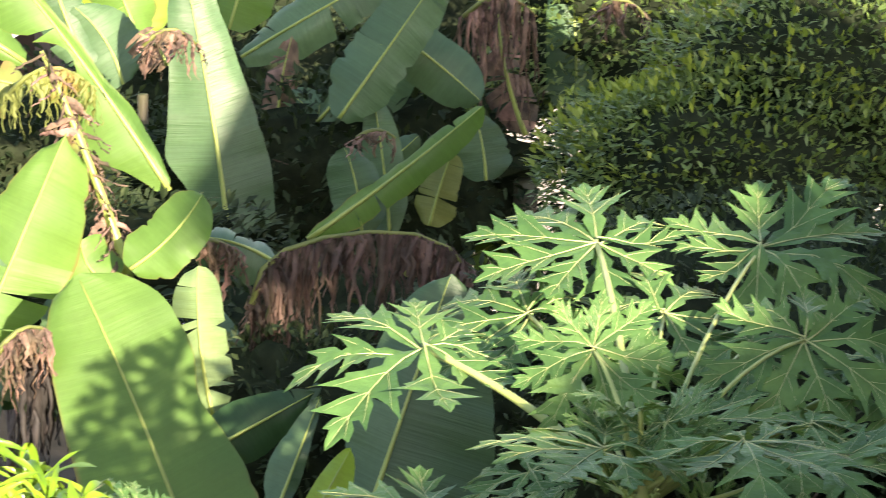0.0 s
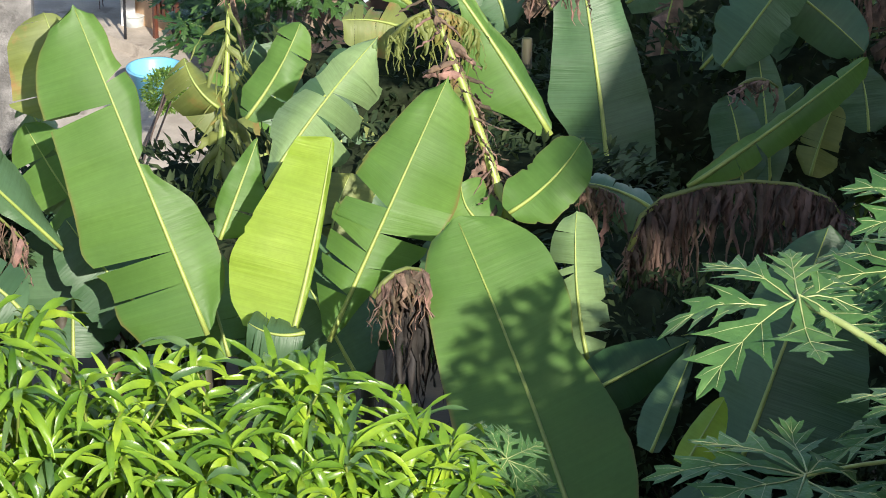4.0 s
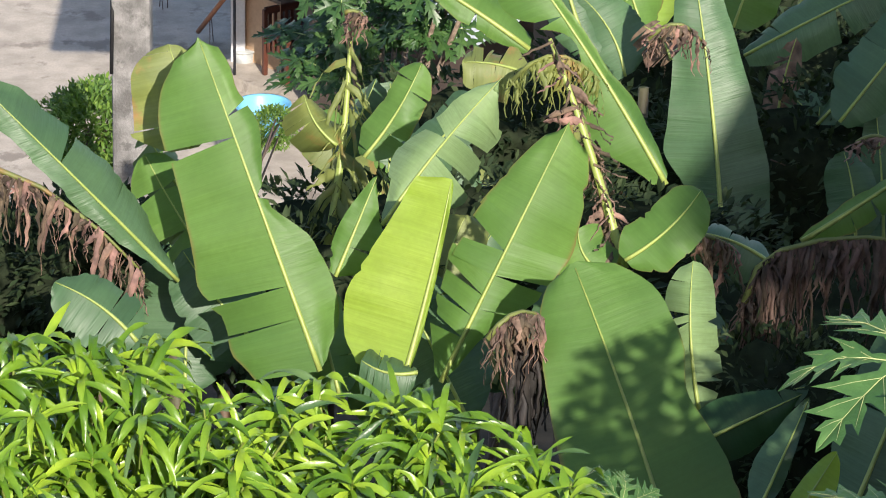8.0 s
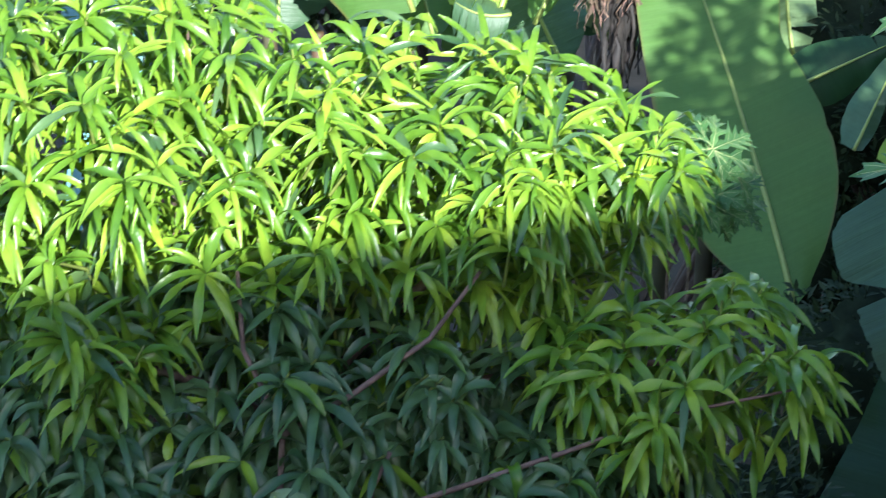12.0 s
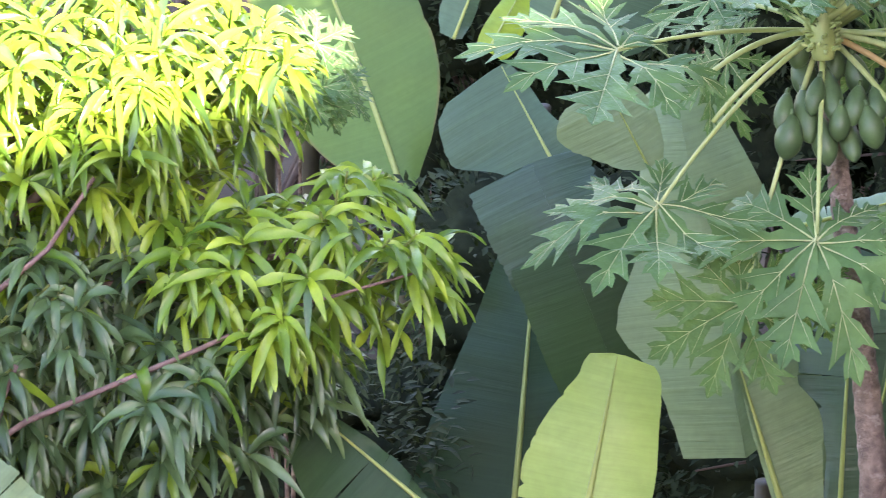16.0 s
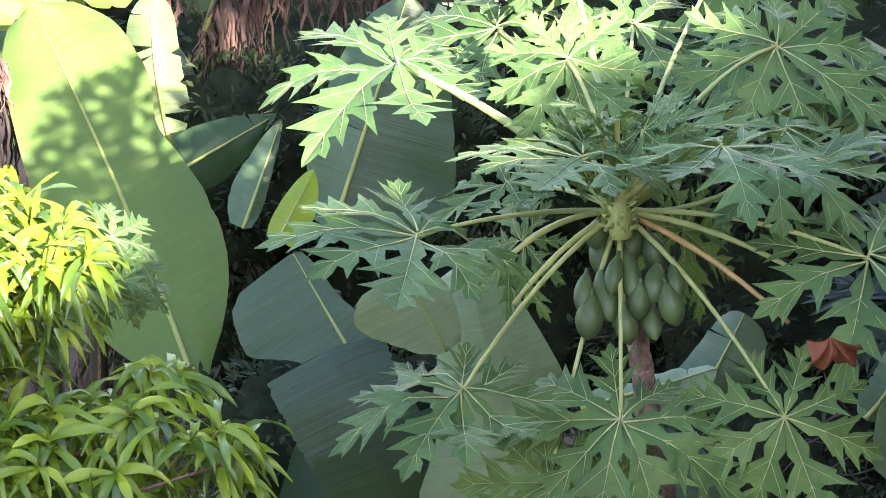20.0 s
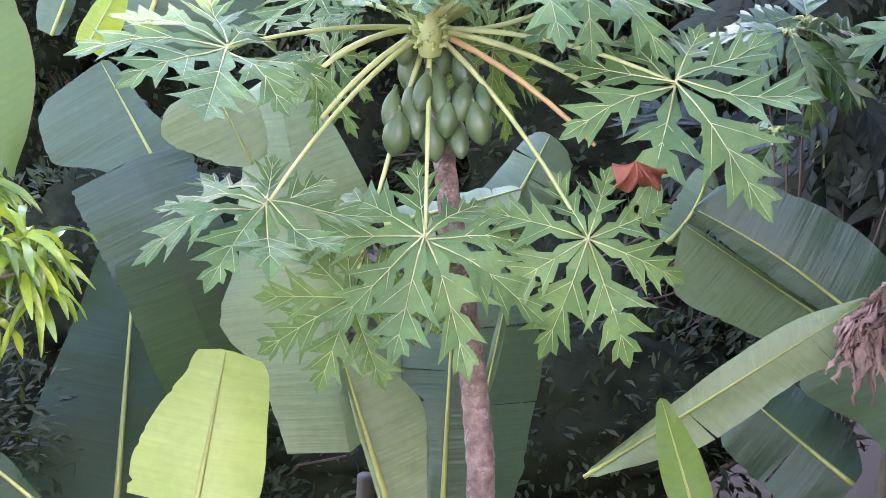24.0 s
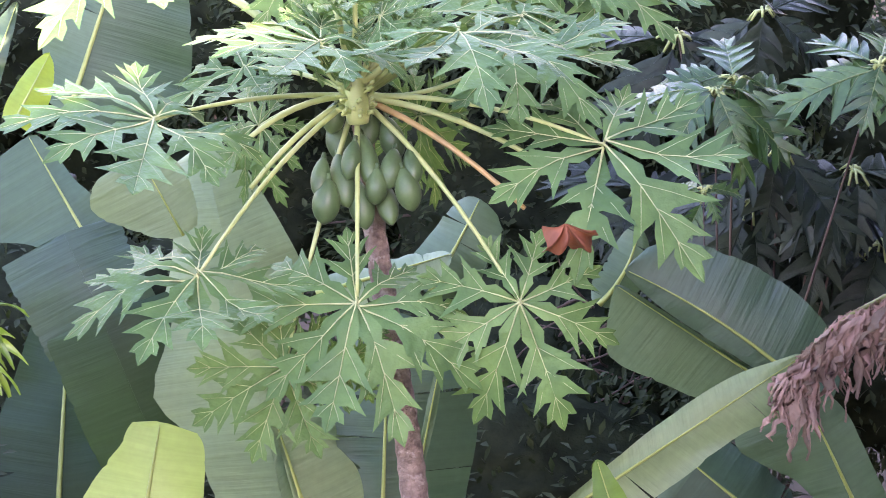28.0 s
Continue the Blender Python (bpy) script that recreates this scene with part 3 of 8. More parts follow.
def papaya_blade(seed, lobes=9, mat="papaya", vein="vein", sag=1.0):
    """Meshes of one palmate leaf (blade, veins), its stalk at the origin, its main axis along +y, its face up +z; about 1 across.
    Every lobe is cut again into pointed side lobes."""
    rnd = random.Random(seed + 77)
    bm, vm = bmesh.new(), bmesh.new()
    span = 155
    for k in range(lobes):
        f = k / (lobes - 1) * 2 - 1
        ang = radians(span * f + rnd.uniform(-5, 5))
        length = (0.56 - 0.20 * abs(f) ** 1.6) * rnd.uniform(0.90, 1.10)
        d, p = Vector((math.sin(ang), math.cos(ang), 0)), Vector((math.cos(ang), -math.sin(ang), 0))
        drop, wav, vee = rnd.uniform(-0.05, 0.42) * sag, rnd.uniform(-0.035, 0.035), rnd.uniform(0.10, 0.30)
        lean = rnd.uniform(-0.06, 0.06)

        def at(q, r):
            return d * (q * length) + p * ((r + lean * q * q) * length) + Vector((0, 0, -drop * q * q * length + vee * abs(r) * length * min(1, q * 3) + wav * math.sin(q * 6 + k) - 0.9 * drop * r * r * length))

        for sgn in (-1, 1):
            shift = [0, rnd.uniform(-.035, .035), rnd.uniform(-.035, .035), rnd.uniform(-.02, .02)]
            grow = [1, rnd.uniform(0.75, 1.2), rnd.uniform(0.75, 1.2), rnd.uniform(0.7, 1.3)]
            row = []
            for m0, q, r, g in LOBE_EDGE:
                m0 += 0.5 * shift[g]
                q, r = q + shift[g], sgn * (0.055 + (r - 0.055) * grow[g] if r > 0.055 else r)
                mid, e = at(m0, 0), at(q, r)
                row.append((bm.verts.new(mid), bm.verts.new(mid.lerp(e, 0.5) + Vector((0, 0, 0.004))), bm.verts.new(e)))
            for x, y in zip(row, row[1:]):
                for j in range(2):
                    vs = (x[j], y[j], y[j + 1], x[j + 1])
                    bm.faces.new(vs if sgn < 0 else vs[::-1])
            for g, q0, q1, r1 in ((1, 0.36, 0.64, 0.225), (2, 0.55, 0.81, 0.155), (3, 0.75, 0.90, 0.075)):
                a, e = at(q0 + 0.5 * shift[g], 0), at(q1 + shift[g], sgn * (0.055 + (r1 - 0.055) * grow[g]))
                up = Vector((0, 0, 0.005))
                tube(vm, [a + up, a.lerp(e, 0.5) + up * 1.8, e + up], [0.0015, 0.0010, 0.0004], 4, False)
        tube(vm, [at(q, 0) + Vector((0, 0, 0.004)) for q in (0, 0.2, 0.4, 0.6, 0.8, 0.97)], [0.0050, 0.0031, 0.0022, 0.0016, 0.0010, 0.0004], 4, False)
    return blade_meshes((("leaf", bm, M[mat]), ("vein_network", vm, M[vein])))


def lobed_blade(seed, pairs=4, mat="breadfruit", rib="breadfruit_rib"):
    """A long glossy leaf cut into pairs of pointed forward lobes (blade, midvein), along +y, face +z, about 1 long."""
    rnd = random.Random(seed + 55)
    bm, vm = bmesh.new(), bmesh.new()
    sag = rnd.uniform(0.1, 0.4)
    cup = rnd.uniform(0.1, 0.5)

    def at(q, r):
        return Vector((r, q, -sag * q * q + cup * abs(r) - 0.9 * r * r))

    for sgn in (-1, 1):
        edge = [(0.0, 0.0, 0.004), (0.06, 0.07, 0.03)]
        for i in range(pairs):
            q0 = 0.10 + 0.80 * i / pairs + (0.02 if sgn > 0 else 0)
            env = 0.36 * math.sin(math.pi * (0.22 + 0.66 * (i + 0.5) / pairs)) * rnd.uniform(0.7, 1.15)
            w = 0.80 / pairs
            edge += [(q0, q0 + 0.02, max(0.05, 0.36 * env)), (q0 + 0.25 * w, q0 + 0.30 * w + 0.03, 0.55 * env), (q0 + 0.40 * w, q0 + 0.60 * w + 0.09, 0.86 * env), (q0 + 0.52 * w, q0 + 0.95 * w + 0.14, env),
                     (q0 + 0.70 * w, q0 + 1.0 * w + 0.07, 0.70 * env), (q0 + 0.90 * w, q0 + 0.98 * w + 0.01, 0.40 * env)]
        edge += [(0.93, 0.97, 0.04), (1.0, 1.06, 0.0)]
        row = []
        for m0, q, r in edge:
            a, e = at(m0, 0), at(q, sgn * r)
            row.append((bm.verts.new(a), bm.verts.new(a.lerp(e, 0.5) + Vector((0, 0, 0.012))), bm.verts.new(e)))
        for x, y in zip(row, row[1:]):
            for j in range(2):
                vs = (x[j], y[j], y[j + 1], x[j + 1])
                bm.faces.new(vs if sgn < 0 else vs[::-1])
        for i in range(pairs):
            q0 = 0.10 + 0.80 * i / pairs
            w = 0.80 / pairs
            tube(vm, [at(q0 + 0.3 * w, 0) + Vector((0, 0, 0.006)), at(q0 + 0.95 * w + 0.09, sgn * 0.24 * math.sin(math.pi * (0.22 + 0.66 * (i + 0.5) / pairs))) + Vector((0, 0, 0.012))], [0.004, 0.0015], 4, False)
    tube(vm, [at(q, 0) + Vector((0, 0, 0.006)) for q in (-0.12, 0.2, 0.4, 0.6, 0.8, 0.97)], [0.012, 0.010, 0.008, 0.006, 0.004, 0.002], 5, False)
    return blade_meshes((("leaf", bm, M[mat]), ("midvein", vm, M[rib])))


def place_mesh(name, me, parent, m, label=""):
    ob = new(name, me)
    ob.parent = parent
    ob.matrix_parent_inverse = world_of(parent).inverted()
    ob.matrix_basis = m
    return tagged(ob, label)


def papaya_leaf(tree, meshes, centre, axis, normal, size, crown=None, old=False, sag=(0, 0, 0.0), radius=0.013, label=""):
    """A leaf blade at its stalk's end, and the stalk from the crown."""
    s, a, n = frame_of(axis, normal)
    m = Matrix(((s.x, a.x, n.x, centre[0]), (s.y, a.y, n.y, centre[1]), (s.z, a.z, n.z, centre[2]), (0, 0, 0, 1))) @ Matrix.Scale(size, 4)
    blade = place_mesh("leaf", meshes[0], tree, m, label)
    place_mesh("vein_network", meshes[1], blade, m)
    if crown is not None:
        bm = bmesh.new()
        pts = arc(crown, Vector(centre) - n * 0.004, sag, 9)
        tube(bm, pts, [radius * (1.15 - 0.5 * i / 8) for i in range(9)], 7)
        part("petiole", bm, M["petiole_old" if old else "petiole"], tree)
    return blade


def papaya_fruit(tree, top, bottom, radius):
    """A pear-shaped hanging fruit."""
    top, bottom = Vector(top), Vector(bottom)
    s, a, n = frame_of(bottom - top, (0.3, -1, 0.2))
    length = (bottom - top).length
    bm = bmesh.new()
    rings, sides = [], 14
    for i in range(13):
        q = i / 12
        r = radius * (math.sin(math.pi * min(1, q ** 0.85)) ** 0.6 * (0.62 + 0.55 * q)) if 0 < i < 12 else 0.0
        r = max(r, 0.004)
        rings.append([bm.verts.new(top + a * (q * length) + (s * math.cos(k * math.tau / sides) + n * math.sin(k * math.tau / sides)) * r * (1 + 0.035 * math.cos(5 * k * math.tau / sides))) for k in range(sides)])
    for x, y in zip(rings, rings[1:]):
        for k in range(sides):
            bm.faces.new((x[k], x[(k + 1) % sides], y[(k + 1) % sides], y[k]))
    bm.faces.new(rings[0][::-1]), bm.faces.new(rings[-1])
    f = part("fruit", bm, M["fruit"], tree)
    bm = bmesh.new()
    tube(bm, [top - a * 0.014, top + a * 0.01], [0.006, 0.010], 6)
    part("stalk", bm, M["fruit"], f)
    return f


# ---- foliage of many small leaves ----
def strip_data(root, d, up, length, width, bend, n, fold, wave=0.0):
    """One narrow pointed leaf, folded along its middle and bent down, as plain lists of points; wave: how far its margins ripple."""
    d = d.normalized()
    s = d.cross(up)
    if s.length < 1e-3:
        s = Vector((1, 0, 0))
    s.normalize()
    pts, p = [], root.copy()
    off = (root.x * 37 + root.z * 61) % 6.28
    for i in range(n + 1):
        q = i / n
        step = (d - Vector((0, 0, bend * 1.7 * q))).normalized()
        u = s.cross(step)
        w = width / 2 * (math.sin(math.pi * (0.06 + 0.92 * q ** (0.85 if not wave else 0.8))) ** (0.85 if not wave else 0.7))
        e, ripple = u * (w * fold), u * (wave * w * math.sin(q * 9 + off))
        pts += [p - s * w + e + ripple, p.copy(), p + s * w + e - ripple]
        p = p + step * (length / n)
    return pts


def crown_mesh(name, leaves, mat, parent, n=3, fold=0.25, label="", wave=0.0):
    """All the leaves (root, direction, up, length, width, bend) in one mesh."""
    verts, faces = [], []
    for root, d, up, length, width, bend in leaves:
        k = len(verts)
        verts += strip_data(root, d, up, length, width, bend, n, fold, wave)
        for i in range(n):
            for j in range(2):
                faces.append((k + 3 * i + j, k + 3 * i + 3 + j, k + 3 * i + 4 + j, k + 3 * i + 1 + j))
    me = bpy.data.meshes.new(name)
    me.from_pydata(verts, [], faces)
    me.materials.append(mat)
    me.polygons.foreach_set("use_smooth", [True] * len(me.polygons))
    ob = new(name, me)
    ob.parent = parent
    ob.matrix_parent_inverse = world_of(parent).inverted()
    ob["kind"] = "stuff"
    return tagged(ob, label)


def on_lobe(rnd, c, r, shell=0.55):
    """A point in an ellipsoid's outer shell, and the way out from its middle."""
    while True:
        v = Vector((rnd.gauss(0, 1), rnd.gauss(0, 1), rnd.gauss(0, 1)))
        if v.length > 0.1:
            break
    v.normalize()
    k = shell + (1 - shell) * rnd.random() ** 0.6
    k *= 1 + 0.16 * noise.noise(v * 2.3 + Vector(c))
    return Vector((c[0] + v.x * r[0] * k, c[1] + v.y * r[1] * k, c[2] + v.z * r[2] * k)), v


def bush(name, lobes, mat, count, size, label, category, seed=0, foot=None, ratio=0.42, bend=0.25, shell=0.5, group="", core=0.0, tips=0):
    """A leafy bush: branches from its foot to every lobe, and leaves in the lobes' outer shells."""
    rnd = random.Random(seed + 900)
    foot = Vector(foot)
    ob = thing(name, foot, label, category, group)
    for c, r in lobes:
        for _ in range(5):
            bm = bmesh.new()
            end, _v = on_lobe(rnd, c, r, 0.5)
            mid = foot.lerp(Vector(c), 0.6) + Vector((rnd.uniform(-.1, .1), rnd.uniform(-.1, .1), 0))
            tube(bm, [foot, mid, Vector(c).lerp(end, 0.4), end], [0.03, 0.02, 0.012, 0.004], 5)
            part("branch", bm, M["twig"], ob)
    # A near-black solid fills each lobe as painted shade between the leaves.
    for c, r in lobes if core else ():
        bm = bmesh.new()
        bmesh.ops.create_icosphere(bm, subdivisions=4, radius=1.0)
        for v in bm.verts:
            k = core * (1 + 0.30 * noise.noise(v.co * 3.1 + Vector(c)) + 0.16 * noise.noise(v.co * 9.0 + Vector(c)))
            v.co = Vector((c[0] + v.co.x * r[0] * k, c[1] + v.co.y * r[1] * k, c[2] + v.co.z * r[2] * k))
        part("inner_growth", bm, M["core_shade"], ob, "solid near-black core standing in for inner shade")
    vol = [r[0] * r[2] + r[0] * r[1] + r[1] * r[2] for _, r in lobes]
    leaves = []
    for (c, r), v in zip(lobes, vol):
        for _ in range(int(count * v / sum(vol))):
            p, out = on_lobe(rnd, c, r, shell)
            d = (out + Vector((rnd.gauss(0, .6), rnd.gauss(0, .6), rnd.gauss(0, .5)))).normalized()
            leaves.append((p, d, Vector((rnd.gauss(0, .4), rnd.gauss(0, .4), 1)), size * rnd.uniform(.6, 1.25), size * ratio * rnd.uniform(.7, 1.2), bend * rnd.uniform(0, 2)))
    crown_mesh("foliage", leaves, mat, ob, 2)
    young = []
    # Brighter leaves on the upper shell paint sunlight onto the tips.
    for _ in range(tips):
        c, r = lobes[rnd.randrange(len(lobes))]
        p, out = on_lobe(rnd, c, (r[0] * 1.04, r[1] * 1.04, r[2] * 1.04), 0.95)
        if out.z < 0.15:
            continue
        d = (out + Vector((rnd.gauss(0, .5), rnd.gauss(0, .5), 0.6 + rnd.gauss(0, .3)))).normalized()
        young.append((p, d, Vector((rnd.gauss(0, .4), rnd.gauss(0, .4), 1)), size * rnd.uniform(.7, 1.3), size * ratio * rnd.uniform(.7, 1.2), bend))
    if young:
        crown_mesh("young_foliage", young, M["weed"], ob, 2, label="yellow-green leaves standing in for sunlit tips")
    return ob



# ---- ground, yard and the building behind the viewer ----
YARD = 2.506


def ground_height(y):
    return float(np.interp(y, [-30, 6, 14, 22, 30, 50, 52, 400], [14.5, 14.0, 12.4, 11.2, 9.2, YARD - 0.1, YARD - 0.02, YARD - 0.02]))


def ground_sheet():
    bm = bmesh.new()
    xs = [-1500, -300, -90, -40] + [-24 + 1.5 * i for i in range(33)] + [40, 90, 300, 1500]
    ys = [-30, -10, 0] + [4 + 1.5 * i for i in range(34)] + [70, 120, 300, 2500]
    grid = [[bm.verts.new((x, y, ground_height(y) + (0.14 * noise.noise(Vector((x * 0.4, y * 0.4, 3))) if y < 48 else 0.0))) for x in xs] for y in ys]
    for i in range(len(ys) - 1):
        for j in range(len(xs) - 1):
            bm.faces.new((grid[i][j], grid[i][j + 1], grid[i + 1][j + 1], grid[i + 1][j]))
    return tagged(part("ground", bm, M["soil"]), "brown soil slope under the plants", "ground", kind="structure")


ground_sheet()
bm = bmesh.new()
box(bm, (-16, 51, YARD - 0.12), (14, 95, YARD), 0.02)
tagged(part("yard_slab", bm, M["yard"], smooth=False), "sunlit pale concrete yard slab", "pavement", kind="structure")


def slab(name, corners, y0, y1, mat, label):
    """An upright slab from its outline in x and z, between two depths."""
    bm = bmesh.new()
    f = [bm.verts.new((x, y0, z)) for x, z in corners]
    k = [bm.verts.new((x, y1, z)) for x, z in corners]
    bm.faces.new(f), bm.faces.new(k[::-1])
    for i in range(len(corners)):
        j = (i + 1) % len(corners)
        bm.faces.new((f[j], f[i], k[i], k[j]))
    return tagged(part(name, bm, mat, smooth=False), label, "wall", kind="structure")


slab("wall_south", [(-14, 13.5), (17, 13.5), (17, 27.60), (7.75, 27.12), (6.71, 26.82), (6.21, 26.28), (5.61, 26.22), (5.41, 25.94), (3.80, 25.53), (2.11, 25.22), (-14, 22.40)], -1.2, -6, M["plaster"], "plastered house wall with a sloping top edge")


def neighbour_house():
    """The dark neighbouring house beside the grove, its roof falling away from the viewer."""
    ob = thing("neighbour_house", (7, 14, 12), "dark blue-grey boarded neighbouring house", "house")
    # Mostly out of view; its length and roofline are set to shade the grove.
    line = [(4.4, 23.4), (7.6, 23.36), (8.6, 22.92), (10.5, 22.7), (14.0, 22.45), (15.0, 21.2), (16.4, 19.2), (17.0, 17.4), (17.4, 16.2)]
    bm = bmesh.new()
    near = [bm.verts.new((5.6, y, z)) for y, z in [(4.4, 11.5)] + line + [(17.4, 9.5)]]
    far = [bm.verts.new((10.5, v.co.y, max(v.co.z - 4.9, 9.0))) for v in near]
    bm.faces.new(near[::-1]), bm.faces.new(far)
    for i in range(len(near)):
        j = (i + 1) % len(near)
        bm.faces.new((near[i], near[j], far[j], far[i]))
    part("wall", bm, M["neighbour"], ob, smooth=False)
    bm = bmesh.new()
    up = [bm.verts.new((x, y, z + dz - (x - 5.45))) for y, z in line for x in (5.45, 10.7) for dz in (0.004, 0.09)]
    for i in range(len(line) - 1):
        a, b = up[4 * i:4 * i + 4], up[4 * i + 4:4 * i + 8]
        for p, q in ((0, 1), (1, 3), (3, 2), (2, 0)):
            bm.faces.new((a[p], a[q], b[q], b[p]))
    bm.faces.new((up[0], up[2], up[3], up[1])), bm.faces.new((up[-4], up[-3], up[-1], up[-2]))
    part("roof", bm, M["roofdark"], ob, smooth=False)
    return ob


neighbour_house()


# ---- banana plants in the sun ----
plant_a = thing("banana_plant", (-0.604, 19.601, 11.525), "tall banana plant with broad sunlit green leaves", "banana plant", "banana plants")
banana_stem(plant_a, (-0.604, 19.601, 11.525), (-0.604, 19.501, 15.579), 0.06, 0)
banana_leaf(plant_a, (-0.590, 19.270, 15.825), (-1.175, 19.830, 17.245), 0.4, (0.04, -0.93, 0.37), mat='banana', lw=[0.282, 0.340, 0.335, 0.392, 0.366, 0.343, 0.324, 0.309, 0.293, 0.230, 0.105], rw=[0.052, 0.170, 0.204, 0.196, 0.157, 0.047, 0.089, 0.126, 0.092, 0.094, 0.065], fold=0.16, ragged=0.02, lt=[0.16, 0.255, 0.7], rt=[0.52, 0.76], gap=0.16, droop=0.3, rib=0.016, bow=0.02, seed=1)
banana_leaf(plant_a, (-1.227, 20.019, 16.619), (-1.331, 20.185, 17.079), 0.503, (0.05, -0.8, 0.6), mat='banana_old', left=1.1, right=0.6, blunt=0.7, fold=0.2, side=0.016, ragged=0.03, taper=0.26, twist=-8, tears=3, gap=0.04, droop=0.2, seed=2)
banana_leaf(plant_a, (-0.864, 19.887, 15.727), (-1.449, 20.185, 16.527), 0.401, (0.04, -0.78, 0.62), mat='banana', tears=6, gap=0.25, droop=0.4, side=-0.03, ragged=0.06, blunt=0.78, taper=0.29, twist=10, seed=3)
banana_leaf(plant_a, (-0.861, 19.763, 15.694), (-1.258, 19.934, 16.14), 0.426, (0.04, -0.78, 0.63), mat='banana_blue', fold=0.3, side=-0.016, ragged=0.08, blunt=0.58, taper=0.17, twist=-5, tears=0, gap=0.04, droop=0.2, seed=4)
plant_b = thing("banana_plant", (-0.17, 19.301, 11.57), "banana plant with a bright yellow-green young leaf", "banana plant", "banana plants")
banana_stem(plant_b, (-0.17, 19.301, 11.57), (-0.17, 19.201, 15.629), 0.06, 4)
banana_leaf(plant_b, (-0.204, 19.040, 15.896), (-0.001, 19.400, 16.732), 0.4, (0.00, -0.92, 0.39), mat='banana_young', lw=[0.231, 0.303, 0.339, 0.360, 0.347, 0.314, 0.278, 0.244, 0.211, 0.185, 0.154], rw=[0.015, 0.021, 0.026, 0.026, 0.026, 0.026, 0.023, 0.021, 0.021, 0.018, 0.013], fold=0.2, ragged=0.03, rib=0.017, sweep=0.02, ripple=0.008, side=0.012, seed=5)
banana_leaf(plant_b, (-0.531, 19.700, 16.116), (-0.345, 19.900, 16.542), 0.4, (0.02, -0.93, 0.38), mat='banana', lw=[0.040, 0.058, 0.074, 0.079, 0.079, 0.074, 0.066, 0.053, 0.040, 0.026, 0.013], rw=[0.053, 0.159, 0.199, 0.185, 0.159, 0.132, 0.106, 0.079, 0.053, 0.032, 0.013], fold=0.2, ragged=0.14, rt=[0.3, 0.6], gap=0.2, droop=0.4, seed=6)
banana_leaf(plant_b, (-0.322, 20.200, 16.176), (0.242, 20.600, 16.788), 0.4, (0.00, -0.93, 0.36), mat='banana_pale', lw=[0.033, 0.060, 0.098, 0.137, 0.150, 0.131, 0.098, 0.098, 0.087, 0.066, 0.027], rw=[0.033, 0.060, 0.109, 0.191, 0.251, 0.235, 0.202, 0.208, 0.169, 0.115, 0.044], fold=0.2, ragged=0.04, lt=[0.22, 0.4, 0.56, 0.72], rt=[0.3, 0.46, 0.6, 0.76], gap=0.25, droop=0.6, hang=0.35, side=-0.02, seed=7)
banana_leaf(plant_b, (-0.143, 18.829, 16.02), (-0.396, 18.847, 16.068), 0.304, (0, -0.55, 0.84), mat='banana_blue', fold=0.6, tears=4, gap=0.1, droop=0.6, ragged=0.3, side=-0.036, blunt=0.79, taper=0.09, twist=22, seed=8)
plant_c = thing("banana_plant", (0.001, 19.551, 11.532), "banana plant with a wind-torn green leaf", "banana plant", "banana plants")
banana_stem(plant_c, (0.001, 19.551, 11.532), (0.001, 19.451, 15.456), 0.06, 8)
banana_leaf(plant_c, (-0.035, 19.300, 15.765), (0.540, 19.750, 16.890), 0.4, (-0.01, -0.92, 0.38), mat='banana', lw=[0.052, 0.118, 0.183, 0.214, 0.225, 0.219, 0.199, 0.170, 0.138, 0.104, 0.065], rw=[0.039, 0.065, 0.104, 0.183, 0.240, 0.266, 0.277, 0.248, 0.219, 0.183, 0.131], fold=0.2, ragged=0.04, lt=[0.17, 0.25, 0.33, 0.41, 0.5, 0.6], rt=[0.28, 0.41, 0.54], gap=0.3, droop=0.45, rib=0.015, seed=9)
banana_leaf(plant_c, (0.095, 19.655, 15.421), (-0.251, 19.931, 16.054), 0.532, (-0, -0.77, 0.63), mat='banana_blue', fold=0.3, side=-0.003, ragged=0.08, blunt=0.67, taper=0.14, twist=3, tears=3, gap=0.04, droop=0.2, seed=10)
plant_e = thing("banana_plant", (0.83, 20.032, 11.46), "old banana plant with yellow and brown shredded leaves", "banana plant", "banana plants")
banana_stem(plant_e, (0.83, 20.032, 11.46), (0.83, 19.932, 15.851), 0.06, 10)
dead_fringe(plant_e, arc((0.81, 19.738, 16.163), (0.449, 20.134, 17.154), (0.02, 0, 0), 12), 0.125, 50, 21, label='yellow midrib with shredded brown strips', width=0.07, rib=0.026, spread=0.11, ribmat='midrib')
dead_fringe(plant_e, arc((0.801, 19.815, 16.216), (0.543, 20.111, 16.951), (0.02, 0, 0), 12), 0.182, 45, 22, label='brown shreds along the old midrib', width=0.05, rib=0.008, spread=0.09)
banana_leaf(plant_e, (0.804, 19.476, 16.314), (1.149, 19.583, 16.626), 0.312, (-0.04, -0.69, 0.72), fold=0.15, blunt=0.75, side=0.031, ragged=0.08, taper=0.15, twist=15, tears=0, gap=0.04, droop=0.2, seed=11)
banana_leaf(plant_e, (0.721, 19.639, 16.175), (0.591, 19.723, 16.368), 0.315, (-0.03, -0.78, 0.62), fold=0.2, side=-0.039, ragged=0.06, blunt=0.78, taper=0.28, twist=18, tears=2, gap=0.04, droop=0.2, seed=12)
plant_d = thing("banana_plant", (1.401, 18.195, 11.736), "banana plant with one very broad upright leaf", "banana plant", "banana plants")
banana_stem(plant_d, (1.401, 18.195, 11.736), (1.101, 18.095, 14.887), 0.06, 12)
